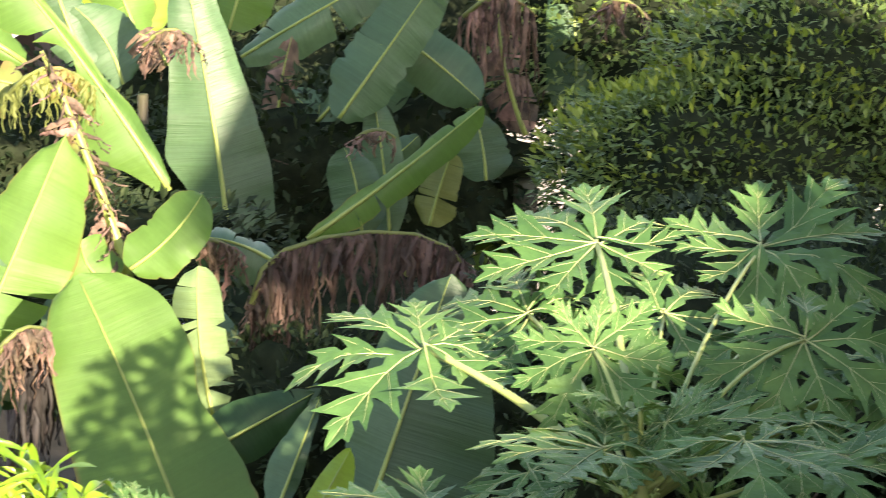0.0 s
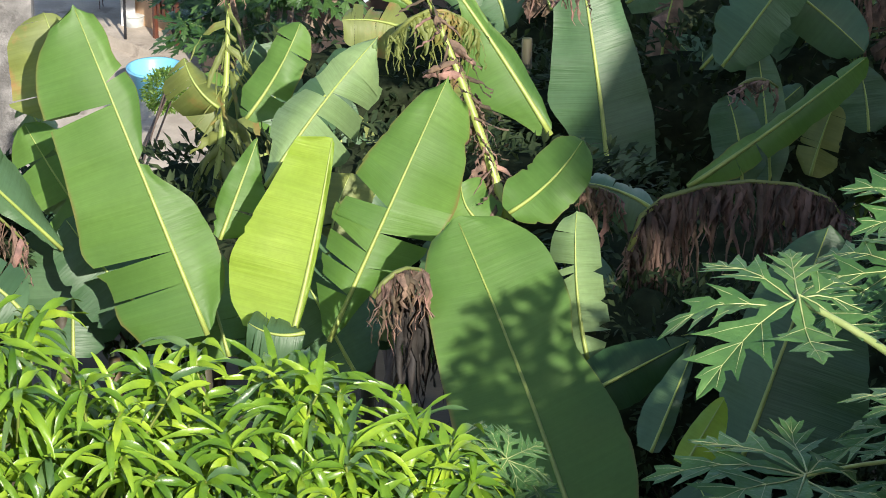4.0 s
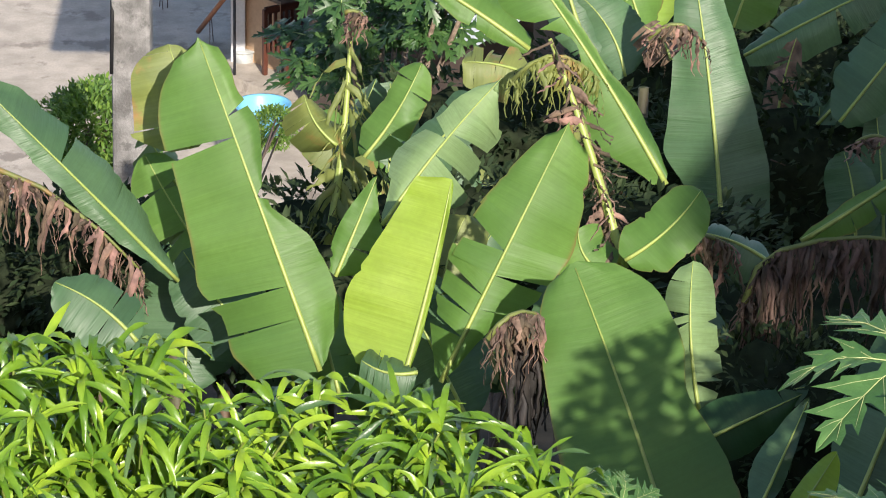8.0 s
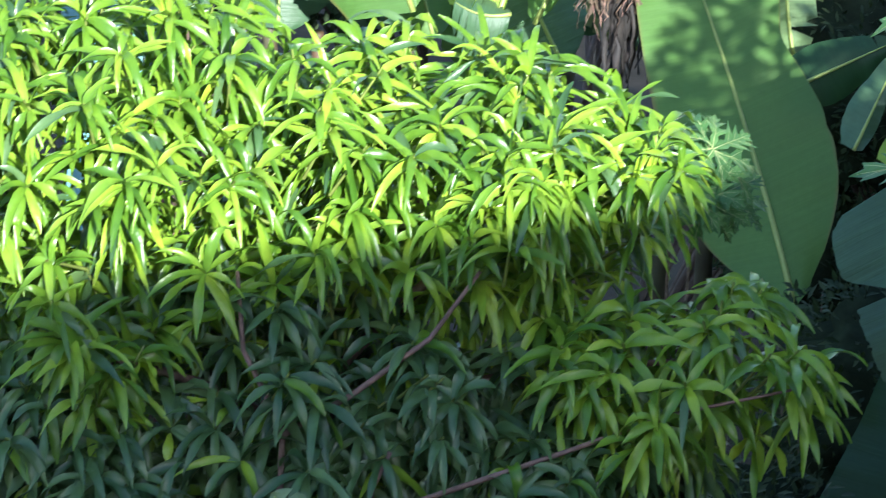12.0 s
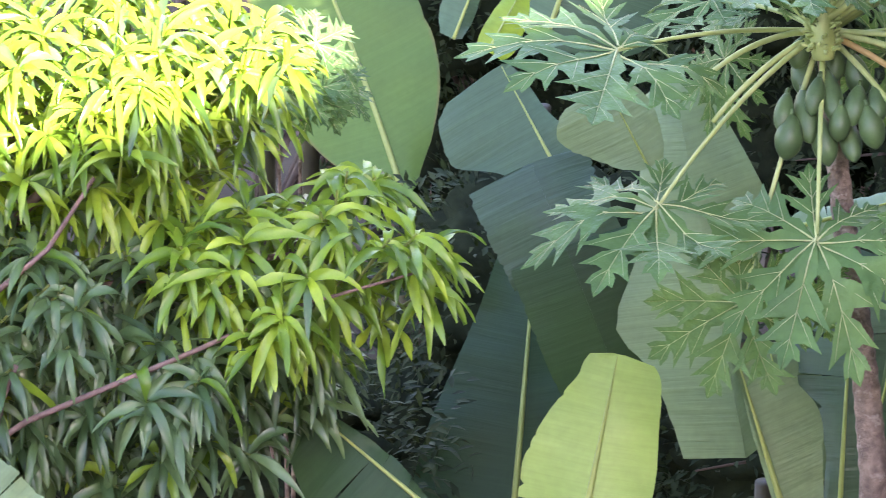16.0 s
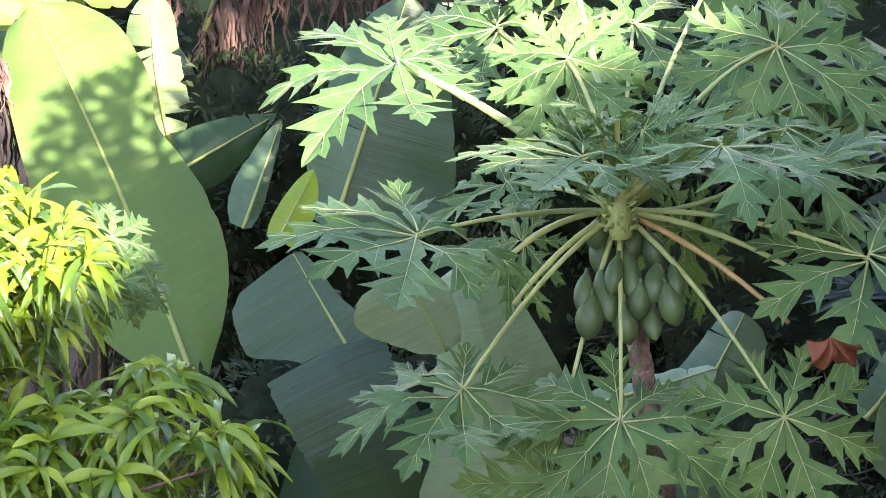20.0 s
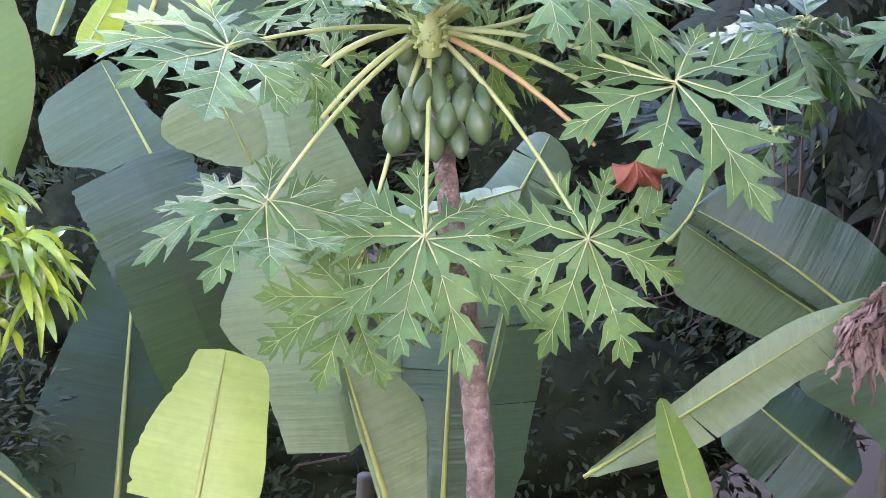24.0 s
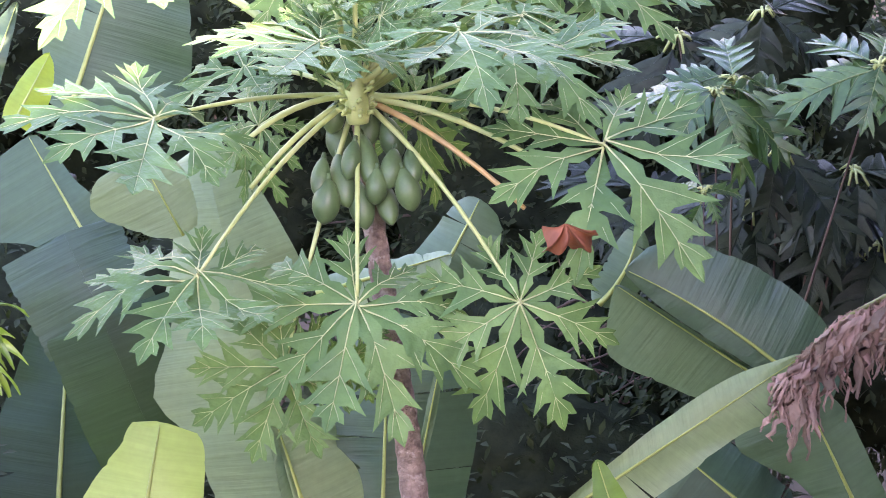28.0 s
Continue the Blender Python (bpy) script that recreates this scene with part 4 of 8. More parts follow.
banana_leaf(plant_d, (1.109, 17.500, 15.272), (0.539, 18.750, 16.598), 0.4, (-0.04, -0.91, 0.42), mat='banana', lw=[0.073, 0.218, 0.327, 0.383, 0.383, 0.363, 0.339, 0.310, 0.274, 0.225, 0.121], rw=[0.073, 0.206, 0.303, 0.346, 0.344, 0.310, 0.271, 0.322, 0.327, 0.279, 0.145], fold=0.16, ragged=0.01, rib=0.018, ripple=0.006, side=0.03, seed=13)
banana_leaf(plant_d, (1.125, 18.698, 15.899), (1.084, 18.972, 16.527), 0.279, (-0.05, -0.77, 0.63), mat='banana_pale', tears=4, gap=0.12, droop=0.7, fold=0.5, ragged=0.3, side=-0.026, blunt=0.76, taper=0.26, twist=-1, seed=14)
dead_fringe(plant_d, arc((0.161, 18.399, 16.375), (0.412, 18.523, 16.421), (0, 0, 0.08), 6), 0.300, 46, 3, width=0.05)
dead_fringe(plant_d, arc((0.3, 18.534, 16.315), (0.438, 18.556, 16.248), (0, 0, 0.02), 6), 0.575, 40, 4, width=0.07, label='near-black withered leaf hanging along the stem', mat='banana_black')
plant_dead = thing("banana_plant", (2.412, 19.885, 11.482), "banana plant with a brown withered leaf hanging over", "banana plant", "banana plants")
banana_stem(plant_dead, (2.412, 19.885, 11.482), (2.412, 19.785, 15.653), 0.06, 14)
dead_fringe(plant_dead, [(1.364, 19.531, 16.089), (1.423, 19.589, 16.24), (1.529, 19.614, 16.319), (1.712, 19.619, 16.371), (1.92, 19.608, 16.395), (2.128, 19.582, 16.385), (2.282, 19.54, 16.327), (2.346, 19.5, 16.249)], 0.446, 220, 5, width=0.06, rib=0.016, mat='banana_dead_shaded')
banana_leaf(plant_dead, (1.491, 19.78, 16.189), (1.136, 19.853, 16.307), 0.291, (-0.04, -0.5, 0.86), mat='banana_blue', fold=0.5, tears=3, droop=0.4, side=0.033, ragged=0.1, blunt=0.85, taper=0.22, twist=8, seed=15)
dead_fringe(plant_dead, arc((1.125, 19.663, 16.37), (1.326, 19.719, 16.273), (0, 0, 0.02), 6), 0.236, 30, 6)
plant_f = thing("banana_plant", (-1.298, 20.127, 11.446), "banana plant with a drooping leaf half in shade", "banana plant", "banana plants")
banana_stem(plant_f, (-1.298, 20.127, 11.446), (-1.298, 20.027, 15.65), 0.06, 15)
banana_leaf(plant_f, (-1.275, 19.858, 16.014), (-2.198, 19.844, 17.002), 0.449, (0.05, -0.53, 0.84), mat='banana_blue', fold=0.3, bow=0.053, ragged=0.02, lw=[0.021, 0.048, 0.064, 0.075, 0.08, 0.08, 0.08, 0.075, 0.069, 0.059, 0.027], rw=[0.053, 0.146, 0.213, 0.245, 0.253, 0.245, 0.234, 0.213, 0.186, 0.138, 0.048], rt=[0.35, 0.6], gap=0.05, droop=0.4, side=-0.028, twist=0, seed=16)
banana_leaf(plant_a, (-1.18, 20.266, 16.149), (-1.462, 20.409, 16.555), 0.243, (0.04, -0.62, 0.78), mat='banana_pale', tears=5, gap=0.2, droop=0.8, fold=0.3, side=-0.007, ragged=0.06, blunt=0.69, taper=0.13, twist=-6, seed=17)
banana_leaf(plant_a, (-1.109, 20.095, 15.987), (-1.402, 20.202, 16.29), 0.242, (0.04, -0.62, 0.79), mat='banana_pale', tears=5, gap=0.2, droop=0.8, fold=0.3, side=0.038, ragged=0.08, blunt=0.69, taper=0.18, twist=-5, seed=18)
dead_fringe(plant_f, [(-2.155, 19.713, 16.647), (-2.053, 19.708, 16.605), (-1.899, 19.699, 16.543), (-1.745, 19.673, 16.443), (-1.592, 19.639, 16.327), (-1.413, 19.584, 16.161)], 0.341, 90, 7)
banana_leaf(plant_f, (-1.249, 19.932, 15.427), (-1.222, 20.199, 16.044), 0.540, (0.05, -0.78, 0.63), mat='banana_blue', fold=0.25, side=-0.008, ragged=0.09, blunt=0.78, taper=0.13, twist=-13, tears=1, gap=0.04, droop=0.2, seed=19)
banana_leaf(plant_f, (-1.418, 19.093, 16.034), (-1.796, 19.171, 16.288), 0.386, (0.05, -0.61, 0.79), mat='banana_blue', fold=0.25, side=0.035, ragged=0.08, blunt=0.58, taper=0.15, twist=-11, tears=3, gap=0.04, droop=0.2, seed=20)
plant_y = thing("banana_plant", (-0.623, 22.334, 11.091), "banana plant with a yellowing torn leaf", "banana plant", "banana plants")
banana_stem(plant_y, (-0.623, 22.334, 11.091), (-0.623, 22.234, 15.095), 0.06, 20)
dead_fringe(plant_y, arc((-0.622, 22.002, 15.319), (-0.522, 22.388, 16.317), (0.02, 0, 0), 10), 0.382, 40, 31, mat='banana_old', label='yellow midrib with drooping torn strips', width=0.10, rib=0.026, spread=0.16, ribmat='midrib')
banana_leaf(plant_y, (-0.579, 22.105, 15.845), (-0.754, 22.194, 16.092), 0.278, (0.02, -0.8, 0.6), mat='banana_old', tears=3, gap=0.1, droop=0.9, fold=0.5, hang=0.8, side=-0.032, ragged=0.03, blunt=0.71, taper=0.29, twist=-21, seed=21)
banana_leaf(plant_y, (-0.574, 22.27, 15.718), (-0.383, 22.419, 16.103), 0.236, (0.01, -0.8, 0.6), mat='banana_blue', tears=3, gap=0.1, droop=0.9, fold=0.5, hang=0.8, side=0.01, ragged=0.09, blunt=0.55, taper=0.22, twist=19, seed=22)
dead_fringe(plant_y, arc((-0.549, 22.343, 16.488), (-0.453, 22.339, 16.474), (0, 0, 0.02), 5), 0.206, 20, 8)
banana_leaf(plant_y, (-0.433, 21.713, 15.934), (-0.146, 21.885, 16.385), 0.287, (0.01, -0.66, 0.75), mat='banana', fold=0.4, tears=2, side=0.023, ragged=0.03, blunt=0.77, taper=0.34, twist=-3, seed=23)
banana_leaf(plant_y, (-0.268, 22.614, 15.488), (0.152, 22.763, 15.88), 0.300, (-0, -0.8, 0.6), mat='banana_blue', fold=0.4, side=0.024, ragged=0.06, blunt=0.85, taper=0.18, twist=-3, tears=2, gap=0.04, droop=0.2, seed=24)

# ---- banana plants further back ----
plant_g = thing("banana_plant", (1.804, 24.594, 10.526), "banana plant with a tall grey-green leaf in half shade", "banana plant", "banana plants")
banana_stem(plant_g, (1.804, 24.594, 10.526), (1.604, 24.494, 14.151), 0.06, 24)
banana_leaf(plant_g, (1.580, 24.200, 14.534), (1.398, 24.850, 15.916), 0.4, (-0.06, -0.94, 0.35), mat='banana_blue', lw=[0.065, 0.146, 0.228, 0.299, 0.267, 0.234, 0.202, 0.179, 0.156, 0.124, 0.039], rw=[0.276, 0.286, 0.293, 0.273, 0.254, 0.228, 0.202, 0.179, 0.156, 0.124, 0.039], fold=0.22, ragged=0.01, rib=0.02, side=0.02, seed=25)
banana_leaf(plant_g, (1.209, 23.502, 15.106), (0.288, 23.999, 16.386), 0.515, (-0.03, -0.75, 0.67), mat='banana', fold=0.25, side=0.031, rib=0.02, ragged=0.02, lw=[0.062, 0.125, 0.225, 0.212, 0.141, 0.044, 0.044, 0.212, 0.237, 0.156, 0.069], rw=[0.047, 0.078, 0.094, 0.094, 0.056, 0.069, 0.062, 0.05, 0.037, 0.037, 0.019], lt=[0.52, 0.66], rt=[0.4], gap=0.04, droop=0.2, twist=-5, seed=26)
banana_leaf(plant_g, (2.161, 24.969, 14.918), (3.073, 25.244, 15.975), 0.397, (-0.08, -0.75, 0.66), mat='banana_blue', fold=0.3, ragged=0.02, lw=[0.033, 0.06, 0.066, 0.066, 0.06, 0.053, 0.046, 0.04, 0.033, 0.026, 0.017], rw=[0.066, 0.232, 0.315, 0.315, 0.281, 0.248, 0.199, 0.159, 0.119, 0.079, 0.026], rt=[0.5], side=0.015, twist=0, seed=27)
banana_leaf(plant_g, (2.153, 25.058, 14.313), (2.203, 25.289, 14.923), 0.301, (-0.07, -0.79, 0.61), mat='banana_blue', fold=0.4, left=0.9, right=0.7, blunt=0.9, side=0.0, ragged=0.08, taper=0.2, twist=5, tears=3, gap=0.04, droop=0.2, seed=28)
banana_leaf(plant_g, (2.871, 25.241, 14.421), (3.103, 25.465, 15.09), 0.405, (-0.1, -0.79, 0.6), mat='banana', fold=0.2, side=-0.054, ragged=0.1, blunt=0.78, taper=0.1, twist=9, tears=2, gap=0.04, droop=0.2, seed=29)
banana_leaf(plant_g, (2.215, 24.319, 14.644), (2.697, 24.416, 15.023), 0.227, (-0.08, -0.79, 0.61), mat='banana_blue', fold=0.5, side=0.004, ragged=0.07, blunt=0.73, taper=0.25, twist=2, tears=1, gap=0.04, droop=0.2, seed=30)
banana_leaf(plant_g, (1.251, 24.213, 15.578), (1.092, 24.285, 15.756), 0.287, (-0.04, -0.81, 0.59), mat='banana_dead', tears=8, gap=0.3, droop=1, fold=0.4, side=0.031, ragged=0.04, blunt=0.85, taper=0.34, twist=-19, seed=31)
dead_fringe(plant_g, arc((1.109, 23.975, 15.782), (1.407, 23.959, 15.787), (0, 0, 0.1), 6), 0.187, 40, 9)
dead_fringe(plant_g, arc((0.343, 23.355, 15.758), (0.819, 23.342, 15.763), (0, 0, 0.15), 6), 0.281, 70, 10, mat='banana_old')
banana_leaf(plant_g, (0.444, 23.739, 15.65), (0.07, 23.766, 15.707), 0.344, (-0.01, -0.63, 0.77), mat='banana_old', tears=6, gap=0.2, droop=0.8, side=0.028, ragged=0.03, blunt=0.81, taper=0.25, twist=0, seed=32)
plant_h = thing("banana_plant", (1.225, 26.889, 9.953), "banana plant with long arching sunlit leaves", "banana plant", "banana plants")
banana_stem(plant_h, (1.225, 26.889, 9.953), (1.225, 26.789, 14.457), 0.06, 32)
banana_leaf(plant_h, (0.5, 26.139, 14.936), (-1.332, 26.418, 15.816), 0.395, (0.01, -0.61, 0.79), mat='banana', left=0.5, right=1.2, tears=3, gap=0.05, droop=0.2, bow=0.086, rib=0.02, side=0.05, ragged=0.05, blunt=0.73, taper=0.28, twist=-14, seed=33)
banana_leaf(plant_h, (1.149, 27.537, 14.452), (1.154, 27.906, 15.548), 0.707, (-0.04, -0.82, 0.58), mat='banana_young', fold=0.24, blunt=0.8, rib=0.02, side=0.004, ragged=0.05, taper=0.18, twist=-17, tears=3, gap=0.04, droop=0.2, seed=34)
banana_leaf(plant_h, (1.193, 26.151, 15.041), (0.952, 26.361, 15.621), 0.412, (-0.04, -0.81, 0.58), mat='banana', tears=6, gap=0.1, droop=0.4, side=0.011, ragged=0.06, blunt=0.63, taper=0.12, twist=22, seed=35)
banana_leaf(plant_h, (0.86, 25.641, 15.061), (0.589, 25.934, 15.886), 0.371, (-0.03, -0.81, 0.58), mat='banana_blue', tears=4, gap=0.1, droop=0.4, rib=0.02, side=-0.024, ragged=0.06, blunt=0.83, taper=0.31, twist=-20, seed=36)
banana_leaf(plant_h, (1.062, 25.599, 14.969), (0.792, 25.767, 15.41), 0.506, (-0.03, -0.81, 0.59), mat='banana_blue', fold=0.35, side=0.051, ragged=0.06, blunt=0.56, taper=0.33, twist=7, tears=0, gap=0.04, droop=0.2, seed=37)
plant_i = thing("banana_plant", (1.63, 27.295, 9.851), "banana plant with torn leaves in shade", "banana plant", "banana plants")
banana_stem(plant_i, (1.63, 27.295, 9.851), (1.93, 27.195, 14.231), 0.06, 37)
banana_leaf(plant_i, (1.801, 27.079, 14.767), (2.135, 27.295, 15.481), 0.481, (-0.06, -0.81, 0.58), mat='banana', fold=0.15, blunt=0.8, side=-0.028, ragged=0.03, taper=0.28, twist=1, tears=1, gap=0.04, droop=0.2, seed=38)
banana_leaf(plant_i, (1.803, 26.077, 14.94), (3.16, 26.179, 15.629), 0.395, (-0.06, -0.64, 0.77), mat='banana_blue', tears=6, gap=0.12, droop=0.4, bow=0.052, side=0.003, ragged=0.02, blunt=0.57, taper=0.25, twist=-20, seed=39)
banana_leaf(plant_i, (1.727, 27.58, 14.667), (1.725, 27.778, 15.248), 0.326, (-0.05, -0.81, 0.58), mat='banana_blue', fold=0.4, tears=2, side=0.032, ragged=0.03, blunt=0.65, taper=0.24, twist=-2, seed=40)
dead_fringe(plant_i, arc((2.253, 26.694, 15.292), (2.479, 26.681, 15.315), (0, 0, 0.12), 6), 0.280, 30, 11)
banana_leaf(plant_i, (1.97, 25.332, 14.421), (2.076, 25.625, 15.228), 0.236, (-0.07, -0.8, 0.6), mat='banana_dead', tears=12, gap=0.4, droop=0.9, rib=0.02, side=-0.047, ragged=0.09, blunt=0.6, taper=0.21, twist=-1, seed=41)
plant_j = thing("banana_plant", (2.065, 24.139, 10.64), "shaded banana plant with a broad folded leaf", "banana plant", "banana plants")
banana_stem(plant_j, (2.065, 24.139, 10.64), (2.065, 24.039, 14.331), 0.06, 41)
banana_leaf(plant_j, (2.205, 24.077, 15.274), (2.789, 24.284, 16.021), 0.478, (-0.09, -0.8, 0.59), mat='banana_blue', left=1, right=0.7, fold=0.3, blunt=0.75, side=-0.0, ragged=0.08, taper=0.15, twist=1, tears=3, gap=0.04, droop=0.2, seed=42)
banana_leaf(plant_j, (2.57, 24.488, 15.621), (3.035, 24.301, 15.259), 0.355, (-0.09, -0.8, 0.59), mat='banana_blue', fold=0.4, side=-0.015, ragged=0.09, blunt=0.6, taper=0.08, twist=-17, tears=0, gap=0.04, droop=0.2, seed=43)
banana_leaf(plant_j, (1.962, 23.385, 14.826), (2.954, 23.546, 15.514), 0.194, (-0.06, -0.59, 0.8), mat='banana', fold=0.7, rib=0.018, side=0.017, ragged=0.05, blunt=0.75, taper=0.12, twist=-3, tears=2, gap=0.04, droop=0.2, seed=44)
banana_leaf(plant_j, (2.472, 23.898, 14.613), (2.409, 24.196, 15.358), 0.256, (-0.08, -0.79, 0.61), mat='banana_blue', fold=0.5, hang=0.3, side=0.012, ragged=0.02, blunt=0.56, taper=0.19, twist=12, tears=0, gap=0.04, droop=0.2, seed=45)
banana_leaf(plant_j, (2.276, 23.546, 14.764), (2.203, 23.739, 15.232), 0.315, (-0.08, -0.79, 0.61), mat='banana_blue', fold=0.4, hang=0.3, side=0.023, ragged=0.1, blunt=0.66, taper=0.15, twist=-6, tears=0, gap=0.04, droop=0.2, seed=46)
banana_leaf(plant_j, (2.989, 25.392, 14.714), (2.987, 25.52, 15.055), 0.270, (-0.1, -0.8, 0.6), mat='banana_young', fold=0.2, side=-0.019, ragged=0.1, blunt=0.85, taper=0.32, twist=10, tears=1, gap=0.04, droop=0.2, seed=47)
banana_leaf(plant_j, (2.686, 23.805, 14.709), (2.83, 23.941, 15.095), 0.255, (-0.09, -0.79, 0.61), mat='banana_old', tears=3, droop=0.5, gap=0.1, fold=0.6, side=-0.008, ragged=0.07, blunt=0.81, taper=0.15, twist=-20, seed=48)
banana_leaf(plant_j, (3.073, 24.322, 14.765), (3.024, 24.468, 15.128), 0.357, (-0.1, -0.79, 0.6), mat='banana_blue', fold=0.3, side=0.013, ragged=0.04, blunt=0.56, taper=0.37, twist=-6, tears=0, gap=0.04, droop=0.2, seed=49)
dead_fringe(plant_j, arc((2.255, 23.563, 15.347), (2.467, 23.541, 15.347), (0, 0, 0.05), 6), 0.141, 20, 12)
plant_k = thing("banana_plant", (3.402, 25.13, 10.393), "shaded banana plant with hanging brown leaves", "banana plant", "banana plants")
banana_stem(plant_k, (3.402, 25.13, 10.393), (3.402, 25.03, 14.475), 0.13, 49)
banana_leaf(plant_k, (3.374, 24.848, 14.831), (3.242, 25.16, 15.638), 0.298, (-0.11, -0.8, 0.59), mat='banana_dead', tears=12, gap=0.35, droop=0.9, rib=0.02, side=-0.045, ragged=0.05, blunt=0.76, taper=0.19, twist=-20, seed=50)
banana_leaf(plant_k, (3.741, 25.292, 14.72), (3.742, 25.612, 15.607), 0.371, (-0.12, -0.8, 0.59), mat='banana_blue', fold=0.15, side=0.011, ragged=0.03, blunt=0.62, taper=0.16, twist=-14, tears=2, gap=0.04, droop=0.2, seed=51)
banana_leaf(plant_k, (3.61, 25.808, 14.605), (3.632, 26.005, 15.154), 0.344, (-0.11, -0.8, 0.59), mat='banana_blue', fold=0.2, side=-0.049, ragged=0.04, blunt=0.73, taper=0.23, twist=-18, tears=1, gap=0.04, droop=0.2, seed=52)
dead_fringe(plant_k, arc((3.72, 24.562, 15.652), (4.039, 24.501, 15.627), (0, 0, 0.12), 6), 0.260, 26, 13)
dead_fringe(plant_k, arc((3.016, 24.944, 15.547), (3.439, 24.889, 15.55), (0, 0, 0.12), 6), 0.617, 50, 14)

# ---- banana plants round the papaya ----
plant_r = thing("banana_plant", (1.66, 17.261, 11.876), "banana plant with broad grey-green leaves behind the papaya", "banana plant", "banana plants")
banana_stem(plant_r, (1.66, 17.261, 11.876), (1.66, 17.161, 15.863), 0.06, 52)
banana_leaf(plant_r, (1.636, 16.900, 16.268), (2.030, 17.400, 17.092), 0.4, (-0.11, -0.91, 0.40), mat='banana_blue', lw=[0.094, 0.142, 0.184, 0.208, 0.222, 0.217, 0.203, 0.189, 0.165, 0.118, 0.047], rw=[0.283, 0.401, 0.439, 0.430, 0.397, 0.359, 0.316, 0.269, 0.217, 0.146, 0.047], fold=0.2, ragged=0.02, rib=0.016, lt=[0.42], gap=0.05, droop=0.2, seed=53)
banana_leaf(plant_r, (1.243, 16.600, 16.457), (1.440, 16.900, 16.789), 0.4, (-0.09, -0.91, 0.42), mat='banana_blue', lw=[0.060, 0.083, 0.097, 0.101, 0.097, 0.088, 0.074, 0.060, 0.046, 0.028, 0.012], rw=[0.032, 0.041, 0.046, 0.046, 0.041, 0.037, 0.032, 0.028, 0.023, 0.016, 0.009], fold=0.4, ragged=0.02, rib=0.01, seed=54)
banana_leaf(plant_r, (1.058, 18.200, 15.968), (1.553, 18.400, 16.138), 0.4, (-0.07, -0.91, 0.41), mat='banana_shaded', lw=[0.073, 0.110, 0.127, 0.135, 0.135, 0.122, 0.110, 0.093, 0.073, 0.049, 0.015], rw=[0.073, 0.110, 0.135, 0.147, 0.147, 0.135, 0.117, 0.098, 0.073, 0.044, 0.015], fold=0.2, ragged=0.02, tears=1, gap=0.04, droop=0.2, seed=55)
banana_leaf(plant_r, (1.352, 16.300, 16.539), (1.524, 16.500, 16.737), 0.4, (-0.09, -0.90, 0.42), mat='banana_young', lw=[0.050, 0.059, 0.063, 0.063, 0.061, 0.059, 0.054, 0.050, 0.041, 0.029, 0.014], rw=[0.068, 0.086, 0.095, 0.095, 0.090, 0.086, 0.077, 0.068, 0.054, 0.038, 0.014], fold=0.5, ragged=0.02, rib=0.008, seed=56)
banana_leaf(plant_r, (1.119, 19.088, 15.707), (1.645, 19.11, 15.856), 0.246, (-0.05, -0.54, 0.84), mat='banana_blue', fold=0.3, side=-0.014, ragged=0.07, blunt=0.59, taper=0.24, twist=-13, tears=3, gap=0.04, droop=0.2, seed=57)
plant_s = thing("banana_plant", (2.152, 14.249, 12.328), "banana plant with a large arching waxy leaf beside the papaya", "banana plant", "banana plants")
banana_stem(plant_s, (2.152, 14.249, 12.328), (2.152, 14.149, 15.799), 0.06, 57)
banana_leaf(plant_s, (2.011, 13.700, 16.173), (1.837, 14.500, 17.267), 0.4, (-0.14, -0.87, 0.47), mat='banana_pale', lw=[0.214, 0.234, 0.258, 0.327, 0.373, 0.327, 0.258, 0.198, 0.163, 0.139, 0.103], rw=[0.079, 0.059, 0.040, 0.079, 0.139, 0.198, 0.242, 0.214, 0.174, 0.131, 0.079], fold=0.1, ragged=0.02, rib=0.002, ripple=0.004, hang=0.2, bow=0.06, twist=8, ribmat='banana_pale', seed=58)
banana_leaf(plant_s, (1.667, 13.800, 17.267), (1.536, 13.950, 17.513), 0.4, (-0.12, -0.89, 0.44), mat='banana_pale', lw=[0.039, 0.088, 0.117, 0.146, 0.176, 0.205, 0.222, 0.230, 0.218, 0.195, 0.156], rw=[0.059, 0.078, 0.090, 0.098, 0.105, 0.109, 0.109, 0.101, 0.090, 0.074, 0.047], fold=0.1, ragged=0.02, rib=0.006, ripple=0.004, seed=59)
banana_leaf(plant_s, (2.308, 13.500, 15.947), (2.414, 13.980, 16.825), 0.4, (-0.17, -0.85, 0.49), mat='banana_teal', lw=[0.058, 0.058, 0.058, 0.059, 0.091, 0.146, 0.216, 0.262, 0.194, 0.086, 0.023], rw=[0.232, 0.259, 0.285, 0.294, 0.309, 0.322, 0.328, 0.308, 0.233, 0.193, 0.077], fold=0.15, ragged=0.02, rib=0.013, ripple=0.005, lt=[0.56, 0.69], rt=[0.43, 0.7], gap=0.05, droop=0.3, bow=0.07, hang=0.15, seed=60)
banana_leaf(plant_s, (2.401, 13.300, 16.597), (2.502, 13.400, 17.058), 0.4, (-0.18, -0.86, 0.48), mat='banana_blue', lw=[0.013, 0.015, 0.017, 0.017, 0.017, 0.015, 0.013, 0.011, 0.009, 0.008, 0.004], rw=[0.013, 0.017, 0.019, 0.021, 0.021, 0.019, 0.017, 0.015, 0.011, 0.008, 0.004], fold=0.6, ragged=0.02, rib=0.005, ripple=0.002, seed=80)
